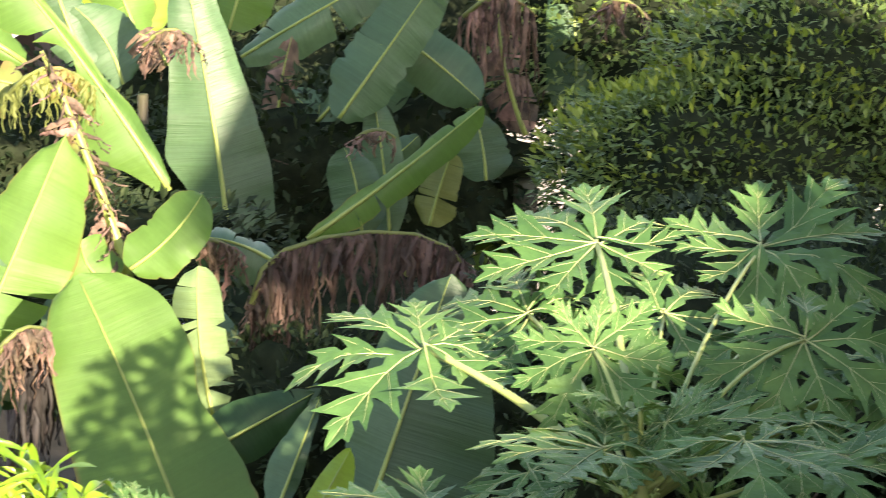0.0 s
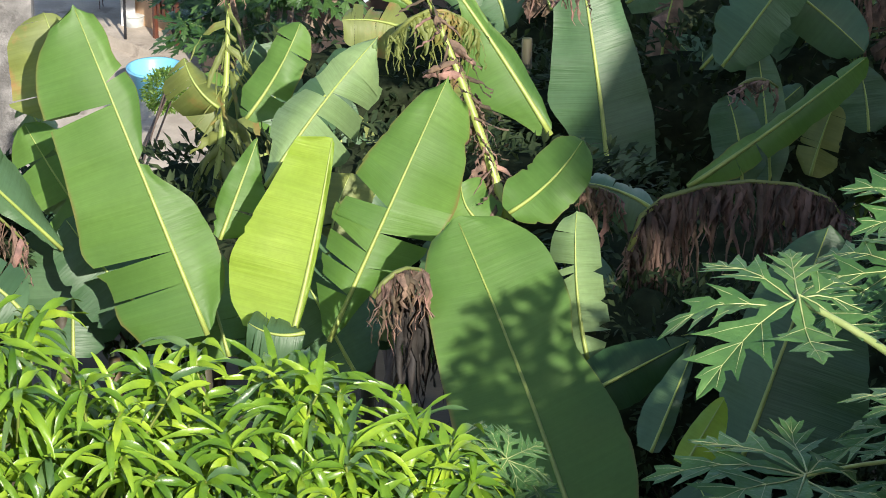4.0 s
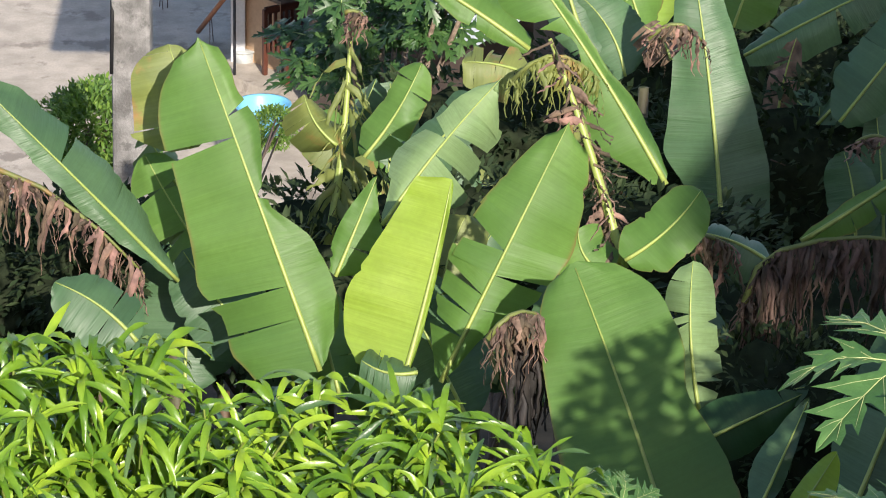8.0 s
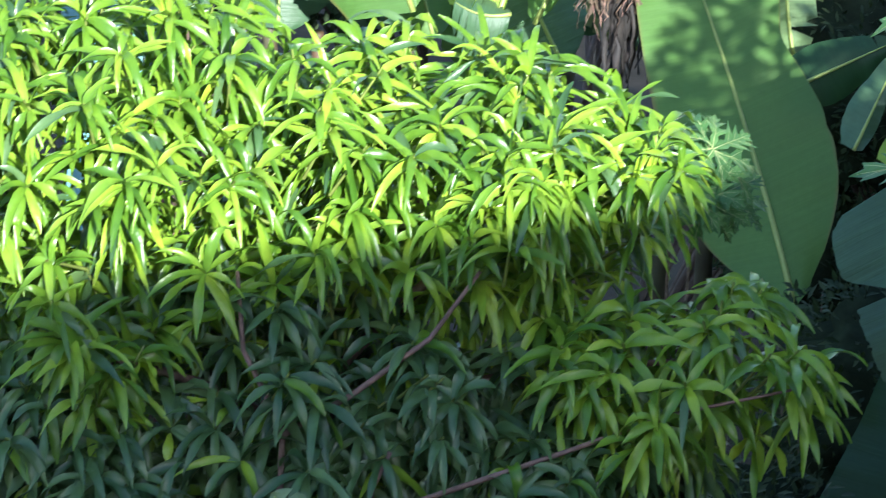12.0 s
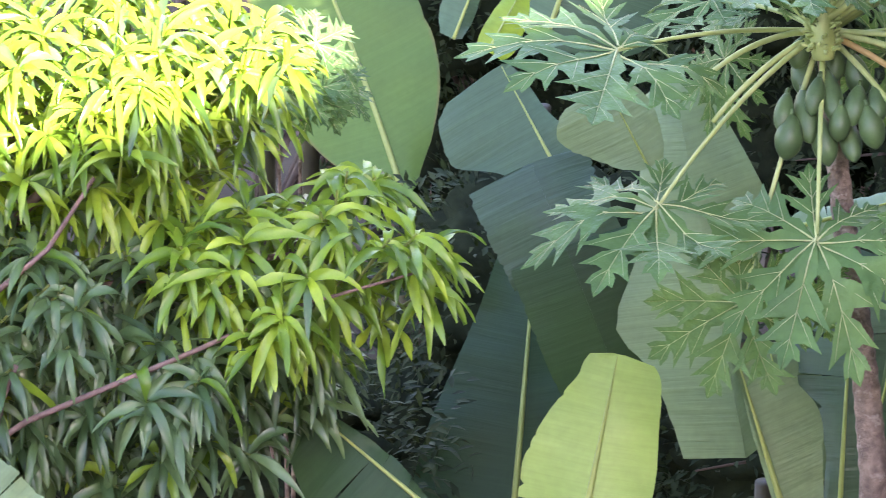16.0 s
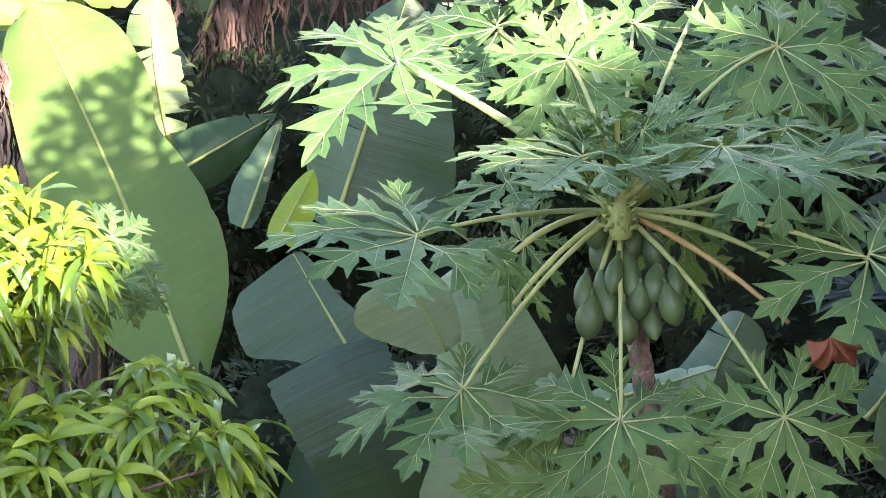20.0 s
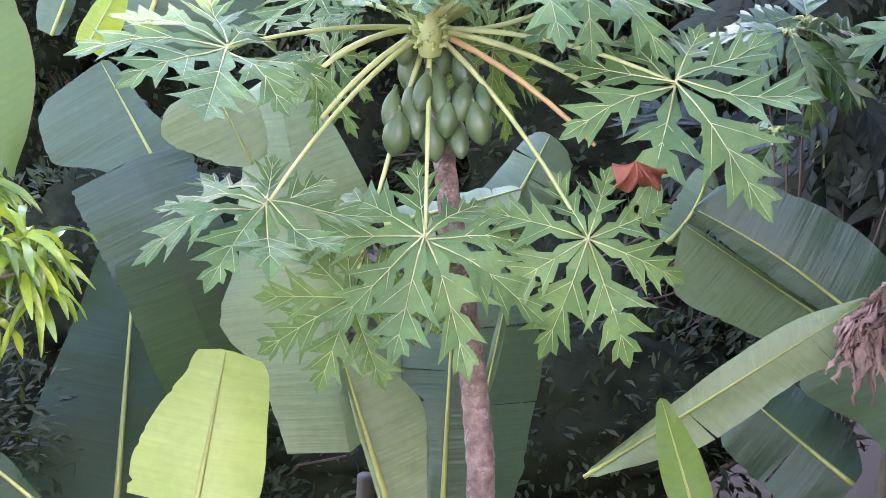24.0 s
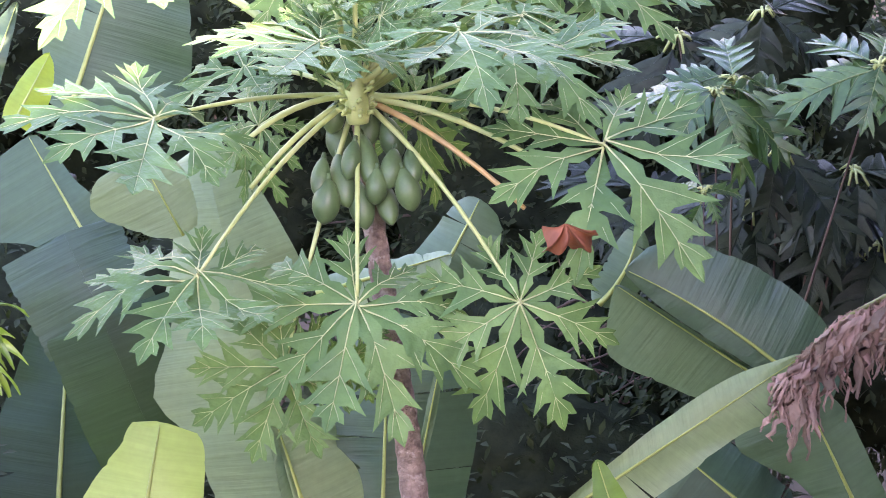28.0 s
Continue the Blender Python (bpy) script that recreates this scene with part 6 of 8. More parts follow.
banana_leaf(filler_8, (2.185, 23.273, 14.456), (1.641, 23.412, 14.673), 0.310, (-0.34, -0.73, 0.59), mat='banana_old', fold=0.44061662143732583, tears=5, gap=0.1, droop=0.4, bow=-0.019, side=-0.028, ragged=0.06, blunt=0.74, taper=0.23, twist=7, seed=112)
banana_leaf(filler_8, (2.084, 23.342, 14.427), (2.132, 23.509, 14.84), 0.392, (0.11, -0.77, 0.63), mat='banana_blue', fold=0.20299066848681235, tears=2, gap=0.1, droop=0.4, bow=0.022, side=0.018, ragged=0.06, blunt=0.71, taper=0.08, twist=-10, seed=113)
banana_leaf(filler_8, (2.058, 23.071, 14.542), (2.693, 22.982, 14.496), 0.410, (0.03, -0.61, 0.79), mat='banana', fold=0.4731267622306293, tears=2, gap=0.1, droop=0.4, bow=-0.024, side=0.017, ragged=0.08, blunt=0.67, taper=0.09, twist=-13, seed=114)
filler_9 = thing("banana_plant", (2.328, 22.347, 11.088), "shaded young banana plant in the grove", "banana plant", "banana plants")
banana_stem(filler_9, (2.328, 22.347, 11.088), (2.328, 22.247, 14.171), 0.06, 114)
banana_leaf(filler_9, (2.294, 22.262, 14.428), (1.617, 22.378, 14.548), 0.449, (-0.36, -0.61, 0.71), mat='banana', fold=0.3360014678614278, tears=0, gap=0.1, droop=0.4, bow=0.039, side=0.017, ragged=0.08, blunt=0.65, taper=0.14, twist=9, seed=115)
banana_leaf(filler_9, (2.261, 22.167, 14.471), (1.699, 22.308, 14.671), 0.293, (0.31, -0.6, 0.74), mat='banana_blue', fold=0.31695563393144305, tears=0, gap=0.1, droop=0.4, bow=0.054, side=-0.031, ragged=0.03, blunt=0.74, taper=0.3, twist=9, seed=116)
banana_leaf(filler_9, (2.274, 22.33, 14.398), (1.841, 22.542, 14.788), 0.300, (0.32, -0.73, 0.61), mat='banana_blue', fold=0.42488226245957117, tears=2, gap=0.1, droop=0.4, bow=0.057, side=-0.022, ragged=0.04, blunt=0.77, taper=0.28, twist=16, seed=117)
banana_leaf(filler_9, (2.279, 22.045, 14.525), (2.271, 22.279, 15.063), 0.312, (0.12, -0.66, 0.74), mat='banana', fold=0.4388124496916263, tears=2, gap=0.1, droop=0.4, bow=0.038, side=0.017, ragged=0.04, blunt=0.56, taper=0.31, twist=0, seed=118)
filler_10 = thing("banana_plant", (2.903, 25.309, 10.348), "shaded young banana plant in the grove", "banana plant", "banana plants")
banana_stem(filler_10, (2.903, 25.309, 10.348), (2.903, 25.209, 13.558), 0.06, 118)
banana_leaf(filler_10, (2.928, 25.123, 13.888), (2.829, 25.357, 14.438), 0.410, (-0.4, -0.61, 0.69), mat='banana_blue', fold=0.42204800810039583, tears=0, gap=0.1, droop=0.4, bow=-0.012, side=0.052, ragged=0.04, blunt=0.76, taper=0.09, twist=2, seed=119)
banana_leaf(filler_10, (2.926, 25.009, 13.935), (2.328, 25.207, 14.258), 0.437, (0.02, -0.53, 0.85), mat='banana_old', fold=0.34105596907559016, tears=2, gap=0.1, droop=0.4, bow=0.004, side=-0.026, ragged=0.02, blunt=0.74, taper=0.22, twist=-21, seed=120)
banana_leaf(filler_10, (2.917, 25.252, 13.834), (2.992, 25.438, 14.313), 0.321, (-0.28, -0.68, 0.67), mat='banana_old', fold=0.24563417558088094, tears=0, gap=0.1, droop=0.4, bow=0.055, side=0.052, ragged=0.1, blunt=0.71, taper=0.2, twist=11, seed=121)
banana_leaf(filler_10, (2.943, 25.195, 13.857), (3.354, 25.225, 14.061), 0.376, (0.06, -0.58, 0.81), mat='banana', fold=0.4813826152508564, tears=2, gap=0.1, droop=0.4, bow=0.067, side=0.04, ragged=0.03, blunt=0.83, taper=0.21, twist=-21, seed=122)
filler_11 = thing("banana_plant", (2.775, 22.734, 10.991), "shaded young banana plant in the grove", "banana plant", "banana plants")
banana_stem(filler_11, (2.775, 22.734, 10.991), (2.775, 22.634, 13.925), 0.06, 122)
banana_leaf(filler_11, (2.711, 22.394, 14.303), (2.022, 22.475, 14.312), 0.358, (-0.01, -0.56, 0.83), mat='banana_blue', fold=0.21005963877071984, tears=5, gap=0.1, droop=0.4, bow=-0.022, side=-0.046, ragged=0.02, blunt=0.57, taper=0.12, twist=-18, seed=123)
banana_leaf(filler_11, (2.729, 22.497, 14.256), (2.398, 22.781, 14.82), 0.333, (-0.08, -0.5, 0.86), mat='banana', fold=0.22006360009092324, tears=0, gap=0.1, droop=0.4, bow=-0.012, side=0.031, ragged=0.1, blunt=0.75, taper=0.17, twist=-21, seed=124)
banana_leaf(filler_11, (2.747, 22.404, 14.298), (2.559, 22.581, 14.647), 0.408, (-0.13, -0.54, 0.83), mat='banana_old', fold=0.2182600575380785, tears=0, gap=0.1, droop=0.4, bow=-0.027, side=-0.039, ragged=0.09, blunt=0.82, taper=0.28, twist=-19, seed=125)
banana_leaf(filler_11, (2.768, 22.607, 14.207), (3.487, 22.542, 14.295), 0.451, (0.26, -0.6, 0.76), mat='banana_blue', fold=0.46963758797167304, tears=0, gap=0.1, droop=0.4, bow=0.043, side=-0.023, ragged=0.09, blunt=0.77, taper=0.16, twist=-19, seed=126)
filler_12 = thing("banana_plant", (0.177, 24.645, 10.514), "shaded young banana plant in the grove", "banana plant", "banana plants")
banana_stem(filler_12, (0.177, 24.645, 10.514), (0.177, 24.545, 14.131), 0.06, 126)
banana_leaf(filler_12, (0.213, 24.567, 14.405), (-0.104, 24.77, 14.914), 0.304, (-0.44, -0.71, 0.55), mat='banana_old', fold=0.2917846664201324, tears=0, gap=0.1, droop=0.4, bow=-0.012, side=-0.047, ragged=0.02, blunt=0.84, taper=0.19, twist=17, seed=127)
banana_leaf(filler_12, (0.178, 24.327, 14.503), (0.03, 24.53, 15.016), 0.308, (-0.22, -0.5, 0.84), mat='banana_blue', fold=0.22604575501815322, tears=0, gap=0.1, droop=0.4, bow=0.065, side=-0.049, ragged=0.05, blunt=0.6, taper=0.19, twist=7, seed=128)
banana_leaf(filler_12, (0.18, 24.446, 14.454), (-0.008, 24.6, 14.839), 0.388, (-0.44, -0.68, 0.58), mat='banana_old', fold=0.3566948733294739, tears=2, gap=0.1, droop=0.4, bow=0.046, side=0.0, ragged=0.08, blunt=0.65, taper=0.12, twist=-18, seed=129)
banana_leaf(filler_12, (0.182, 24.405, 14.471), (1.019, 24.372, 14.45), 0.320, (-0.34, -0.65, 0.68), mat='banana', fold=0.445831303453291, tears=0, gap=0.1, droop=0.4, bow=0.021, side=0.008, ragged=0.06, blunt=0.78, taper=0.27, twist=5, seed=130)
filler_13 = thing("banana_plant", (1.189, 26.492, 10.052), "shaded young banana plant in the grove", "banana plant", "banana plants")
banana_stem(filler_13, (1.189, 26.492, 10.052), (1.189, 26.392, 13.437), 0.06, 130)
banana_leaf(filler_13, (1.238, 26.16, 13.835), (0.915, 26.43, 14.492), 0.454, (-0.33, -0.75, 0.57), mat='banana_old', fold=0.41018071751768115, tears=2, gap=0.1, droop=0.4, bow=0.073, side=-0.032, ragged=0.06, blunt=0.67, taper=0.2, twist=-15, seed=131)
banana_leaf(filler_13, (1.222, 26.39, 13.742), (1.496, 26.528, 14.132), 0.397, (0.16, -0.59, 0.79), mat='banana_blue', fold=0.46882699419388685, tears=5, gap=0.1, droop=0.4, bow=-0.032, side=-0.014, ragged=0.02, blunt=0.67, taper=0.3, twist=-4, seed=132)
banana_leaf(filler_13, (1.206, 26.055, 13.877), (0.768, 26.292, 14.436), 0.317, (-0.11, -0.55, 0.83), mat='banana_old', fold=0.28030845844716695, tears=0, gap=0.1, droop=0.4, bow=0.004, side=0.027, ragged=0.04, blunt=0.74, taper=0.32, twist=9, seed=133)
banana_leaf(filler_13, (1.167, 26.051, 13.878), (1.349, 26.221, 14.337), 0.380, (-0.39, -0.73, 0.56), mat='banana_blue', fold=0.2082416842616996, tears=2, gap=0.1, droop=0.4, bow=0.018, side=0.029, ragged=0.1, blunt=0.82, taper=0.23, twist=19, seed=134)
filler_14 = thing("banana_plant", (2.219, 27.385, 9.829), "shaded young banana plant in the grove", "banana plant", "banana plants")
banana_stem(filler_14, (2.219, 27.385, 9.829), (2.219, 27.285, 13.145), 0.06, 134)
banana_leaf(filler_14, (2.116, 26.995, 13.576), (1.308, 27.129, 13.776), 0.439, (0.03, -0.81, 0.59), mat='banana_blue', fold=0.2991116136869269, tears=0, gap=0.1, droop=0.4, bow=0.056, side=0.017, ragged=0.09, blunt=0.62, taper=0.14, twist=-18, seed=135)
banana_leaf(filler_14, (2.15, 27.142, 13.517), (1.514, 27.286, 13.765), 0.481, (-0.23, -0.75, 0.62), mat='banana_old', fold=0.4384327093425183, tears=0, gap=0.1, droop=0.4, bow=0.022, side=0.01, ragged=0.07, blunt=0.68, taper=0.2, twist=21, seed=136)
banana_leaf(filler_14, (2.24, 27.175, 13.504), (2.276, 27.405, 14.105), 0.531, (0.24, -0.76, 0.61), mat='banana_old', fold=0.3788046516514155, tears=2, gap=0.1, droop=0.4, bow=0.051, side=0.016, ragged=0.08, blunt=0.56, taper=0.31, twist=0, seed=137)
banana_leaf(filler_14, (2.267, 27.254, 13.472), (2.266, 27.431, 13.927), 0.379, (-0.27, -0.71, 0.65), mat='banana', fold=0.31781535475892575, tears=0, gap=0.1, droop=0.4, bow=0.002, side=-0.043, ragged=0.04, blunt=0.69, taper=0.22, twist=17, seed=138)
filler_15 = thing("banana_plant", (2.862, 28.331, 9.592), "shaded young banana plant in the grove", "banana plant", "banana plants")
banana_stem(filler_15, (2.862, 28.331, 9.592), (2.862, 28.231, 12.96), 0.06, 138)
banana_leaf(filler_15, (2.896, 28.251, 13.276), (2.279, 28.515, 13.816), 0.423, (-0.35, -0.63, 0.69), mat='banana_blue', fold=0.38544626048440456, tears=0, gap=0.1, droop=0.4, bow=0.027, side=0.002, ragged=0.03, blunt=0.62, taper=0.23, twist=-13, seed=139)
banana_leaf(filler_15, (2.798, 28.302, 13.256), (2.255, 28.409, 13.399), 0.503, (-0.07, -0.57, 0.82), mat='banana_blue', fold=0.4389416615598726, tears=2, gap=0.1, droop=0.4, bow=0.076, side=0.004, ragged=0.06, blunt=0.61, taper=0.33, twist=-14, seed=140)
banana_leaf(filler_15, (2.82, 28.119, 13.328), (3.277, 28.32, 13.995), 0.340, (0.09, -0.81, 0.58), mat='banana_blue', fold=0.44397872624343837, tears=5, gap=0.1, droop=0.4, bow=0.003, side=-0.029, ragged=0.07, blunt=0.7, taper=0.2, twist=7, seed=141)
banana_leaf(filler_15, (2.892, 28.332, 13.244), (3.219, 28.515, 13.822), 0.431, (-0.16, -0.55, 0.82), mat='banana_blue', fold=0.36101555111995065, tears=5, gap=0.1, droop=0.4, bow=-0.035, side=-0.045, ragged=0.08, blunt=0.71, taper=0.36, twist=-21, seed=142)
filler_16 = thing("banana_plant", (-1.779, 22.583, 11.029), "shaded young banana plant in the grove", "banana plant", "banana plants")
banana_stem(filler_16, (-1.779, 22.583, 11.029), (-1.779, 22.483, 14.534), 0.06, 142)
banana_leaf(filler_16, (-1.798, 22.473, 14.801), (-1.853, 22.646, 15.229), 0.277, (-0.11, -0.51, 0.85), mat='banana_old', fold=0.2920377514555123, tears=5, gap=0.1, droop=0.4, bow=-0.005, side=0.021, ragged=0.07, blunt=0.6, taper=0.1, twist=17, seed=143)
banana_leaf(filler_16, (-1.703, 22.284, 14.881), (-2.208, 22.298, 15.015), 0.324, (-0.3, -0.73, 0.61), mat='banana_blue', fold=0.34492616470908494, tears=2, gap=0.1, droop=0.4, bow=0.072, side=0.04, ragged=0.07, blunt=0.58, taper=0.33, twist=1, seed=144)
banana_leaf(filler_16, (-1.81, 22.197, 14.918), (-1.558, 22.398, 15.361), 0.338, (-0.05, -0.6, 0.8), mat='banana_blue', fold=0.4730524488033012, tears=0, gap=0.1, droop=0.4, bow=0.058, side=0.003, ragged=0.06, blunt=0.67, taper=0.25, twist=-13, seed=145)
banana_leaf(filler_16, (-1.692, 22.169, 14.93), (-1.082, 22.19, 14.897), 0.313, (0.15, -0.69, 0.7), mat='banana', fold=0.2916739429475348, tears=0, gap=0.1, droop=0.4, bow=-0.022, side=0.013, ragged=0.02, blunt=0.61, taper=0.38, twist=19, seed=146)
filler_17 = thing("banana_plant", (1.242, 20.463, 11.395), "shaded young banana plant in the grove", "banana plant", "banana plants")
banana_stem(filler_17, (1.242, 20.463, 11.395), (1.242, 20.363, 14.67), 0.06, 146)
banana_leaf(filler_17, (1.249, 20.288, 14.95), (0.853, 20.41, 15.168), 0.343, (-0.01, -0.64, 0.77), mat='banana_old', fold=0.32505469224772426, tears=0, gap=0.1, droop=0.4, bow=0.002, side=0.02, ragged=0.06, blunt=0.82, taper=0.16, twist=-18, seed=147)
banana_leaf(filler_17, (1.264, 20.016, 15.076), (0.822, 20.2, 15.425), 0.276, (0.02, -0.6, 0.8), mat='banana_blue', fold=0.28869675523618293, tears=2, gap=0.1, droop=0.4, bow=-0.009, side=-0.042, ragged=0.04, blunt=0.59, taper=0.2, twist=-2, seed=148)
banana_leaf(filler_17, (1.235, 20.032, 15.069), (1.481, 20.216, 15.517), 0.365, (-0.37, -0.57, 0.74), mat='banana_old', fold=0.24131236188404437, tears=0, gap=0.1, droop=0.4, bow=0.054, side=0.028, ragged=0.05, blunt=0.64, taper=0.37, twist=-17, seed=149)
banana_leaf(filler_17, (1.208, 20.387, 14.904), (1.848, 20.469, 15.196), 0.366, (0.11, -0.78, 0.61), mat='banana_old', fold=0.4519730495679299, tears=0, gap=0.1, droop=0.4, bow=-0.019, side=0.035, ragged=0.04, blunt=0.7, taper=0.16, twist=4, seed=150)
filler_18 = thing("banana_plant", (1.832, 19.958, 11.471), "shaded young banana plant in the grove", "banana plant", "banana plants")
banana_stem(filler_18, (1.832, 19.958, 11.471), (1.832, 19.858, 14.88), 0.06, 150)
banana_leaf(filler_18, (1.78, 19.835, 15.129), (1.238, 19.885, 15.139), 0.367, (0.25, -0.49, 0.83), mat='banana_blue', fold=0.4139298257835008, tears=5, gap=0.1, droop=0.4, bow=0.055, side=0.033, ragged=0.07, blunt=0.61, taper=0.11, twist=11, seed=151)
banana_leaf(filler_18, (1.837, 19.643, 15.219), (2.076, 19.781, 15.579), 0.273, (0.12, -0.56, 0.82), mat='banana_blue', fold=0.3376021524315227, tears=0, gap=0.1, droop=0.4, bow=-0.004, side=0.028, ragged=0.03, blunt=0.58, taper=0.12, twist=20, seed=152)
banana_leaf(filler_18, (1.779, 19.938, 15.081), (2.341, 19.957, 15.256), 0.405, (0.29, -0.59, 0.75), mat='banana_blue', fold=0.4051171265615906, tears=5, gap=0.1, droop=0.4, bow=-0.02, side=0.008, ragged=0.1, blunt=0.62, taper=0.18, twist=13, seed=153)
banana_leaf(filler_18, (1.789, 19.717, 15.184), (2.401, 19.717, 15.333), 0.261, (-0.22, -0.69, 0.69), mat='banana', fold=0.4252805830627293, tears=0, gap=0.1, droop=0.4, bow=0.0, side=0.027, ragged=0.05, blunt=0.71, taper=0.17, twist=-14, seed=154)
filler_19 = thing("banana_plant", (-0.289, 25.621, 10.27), "shaded young banana plant in the grove", "banana plant", "banana plants")
banana_stem(filler_19, (-0.289, 25.621, 10.27), (-0.289, 25.521, 13.872), 0.06, 154)
banana_leaf(filler_19, (-0.247, 25.297, 14.255), (-0.807, 25.471, 14.725), 0.419, (-0.06, -0.79, 0.61), mat='banana', fold=0.4829217356026477, tears=0, gap=0.1, droop=0.4, bow=0.016, side=-0.049, ragged=0.06, blunt=0.83, taper=0.25, twist=12, seed=155)
banana_leaf(filler_19, (-0.343, 25.204, 14.292), (-0.836, 25.361, 14.721), 0.356, (0.32, -0.71, 0.63), mat='banana_old', fold=0.32973396402144756, tears=0, gap=0.1, droop=0.4, bow=-0.023, side=0.024, ragged=0.04, blunt=0.81, taper=0.28, twist=18, seed=156)
banana_leaf(filler_19, (-0.353, 25.327, 14.243), (-0.341, 25.586, 14.919), 0.458, (0.35, -0.59, 0.73), mat='banana_blue', fold=0.20638853069585644, tears=5, gap=0.1, droop=0.4, bow=-0.024, side=0.026, ragged=0.03, blunt=0.82, taper=0.14, twist=4, seed=157)
banana_leaf(filler_19, (-0.246, 25.401, 14.214), (0.278, 25.357, 14.11), 0.307, (-0.02, -0.54, 0.84), mat='banana', fold=0.379503610629038, tears=0, gap=0.1, droop=0.4, bow=-0.028, side=-0.048, ragged=0.09, blunt=0.61, taper=0.26, twist=3, seed=158)

# ---- papaya tree ----
papaya = thing("papaya_tree", (2.251, 12.128, 12.754), "green papaya tree with drooping lobed leaves and unripe fruit", "papaya tree")
bm = bmesh.new()
trunk_line = [(2.030, 12.543, 18.412), (2.033, 12.481, 18.248), (2.048, 12.389, 18.019), (2.073, 12.277, 17.760), (2.100, 12.175, 17.535), (2.119, 12.077, 17.328), (2.129, 11.978, 17.123), (2.229, 12.128, 12.790)]
fine = []
for a, b in zip(trunk_line, trunk_line[1:]):
    fine += [Vector(a).lerp(Vector(b), i / 8) for i in range(8)]
fine.append(Vector(trunk_line[-1]))
tube(bm, fine, [0.027 + 0.019 * i / len(fine) + 0.0035 * (i % 2) for i in range(len(fine))], 14)
part("trunk", bm, M["papaya_bark"], papaya, "brown ringed bark")
blades = [papaya_blade(k, 9 if k % 3 else 8) for k in range(6)]
crown = (2.021, 12.523, 18.354)
papaya_leaf(papaya, blades[1], (1.921, 11.940, 17.949), (-0.4, -0.76, -0.52), (-0.11, -0.43, 0.9), 0.782, crown, sag=(0, 0, 0.06), radius=0.0085)
papaya_leaf(papaya, blades[3], (2.400, 11.871, 17.953), (0.01, -0.56, -0.83), (-0.12, -0.8, 0.59), 0.663, crown, sag=(0, 0, 0.06), radius=0.0085)
papaya_leaf(papaya, blades[2], (1.442, 11.940, 18.084), (-0.63, -0.78, -0.03), (-0.16, -0.32, 0.94), 0.759, crown, sag=(0, 0, 0.06), radius=0.0085)
papaya_leaf(papaya, blades[5], (1.356, 12.209, 18.475), (-0.8, -0.59, 0.12), (-0.11, -0.3, 0.95), 0.833, crown, sag=(0, 0, 0.03), radius=0.0085)
papaya_leaf(papaya, blades[0], (2.692, 12.089, 18.349), (0.02, -0.94, -0.33), (-0.02, -0.36, 0.93), 0.873, crown, sag=(0, 0, 0.05), radius=0.0085)
papaya_leaf(papaya, blades[4], (1.711, 11.982, 17.733), (-0.36, -0.4, -0.85), (-0.12, -0.8, 0.59), 0.565, crown, sag=(0, 0, 0.05), radius=0.0085)
papaya_leaf(papaya, blades[1], (1.965, 12.144, 17.673), (0.22, -0.4, -0.89), (0.05, -0.81, 0.58), 0.313)
papaya_leaf(papaya, blades[3], (2.245, 12.095, 18.739), (0.43, -0.88, 0.22), (0.09, -0.06, 0.99), 0.708, crown, sag=(0, 0, 0.03), radius=0.0085)
papaya_leaf(papaya, blades[2], (2.469, 12.411, 18.524), (0.94, -0.33, 0.07), (0.15, -0.01, 0.99), 0.729, crown, sag=(0, 0, -0.05), radius=0.0085)
papaya_leaf(papaya, blades[5], (1.854, 12.233, 18.679), (-0.92, -0.34, 0.2), (-0.1, -0.03, 0.99), 0.714, crown, sag=(0, 0, 0.03), radius=0.0085)
papaya_leaf(papaya, blades[0], (1.730, 12.864, 18.314), (-0.94, 0.3, -0.17), (-0.01, -0.04, 1), 0.536, crown, sag=(0, 0, 0.03), radius=0.0085)
papaya_leaf(papaya, blades[4], (2.296, 12.921, 18.085), (0.7, 0.1, -0.7), (0.09, -0.52, 0.85), 0.507, crown, sag=(0, 0, 0.03), radius=0.0085)
papaya_leaf(papaya, blades[1], (1.792, 12.976, 18.058), (-0.65, 0.31, -0.69), (-0.23, -0.47, 0.85), 0.471, crown, sag=(0, 0, 0.03), radius=0.0085)
papaya_leaf(papaya, blades[0], (1.443, 13.277, 18.568), (-0.93, -0.36, 0), (-0.11, -0.18, 0.99), 0.858, crown, sag=(0, 0, 0.05), radius=0.016)
papaya_leaf(papaya, blades[2], (1.926, 12.927, 18.691), (0.08, -0.77, -0.64), (-0.02, -0.59, 0.86), 0.577, crown, sag=(0, 0, 0.08), radius=0.0085)
papaya_leaf(papaya, blades[5], (2.602, 13.000, 18.659), (0.18, -0.84, -0.51), (0.12, -0.27, 0.97), 0.763, crown, sag=(0, 0, 0.1), radius=0.0085)
papaya_leaf(papaya, blades[4], (2.134, 12.614, 18.575), (0.97, -0.19, 0.14), (-0.11, 0.08, 0.99), 0.690, crown, sag=(0, 0, 0.05), radius=0.0085)
papaya_leaf(papaya, blades[1], (2.549, 12.622, 18.540), (1, -0.04, -0.06), (0.2, 0.04, 0.98), 0.573, crown, sag=(0, 0, 0.04), radius=0.0085)
papaya_leaf(papaya, blades[1], (2.889, 13.087, 18.504), (0.92, -0.35, -0.18), (-0.01, -0.18, 1.00), 0.756, crown, sag=(0, 0, 0.02), radius=0.016)
papaya_leaf(papaya, blades[4], (2.105, 14.019, 18.593), (-0.94, 0.35, 0.01), (0.01, -0.18, 1.00), 0.862, crown, sag=(0, 0, 0.1), radius=0.014)
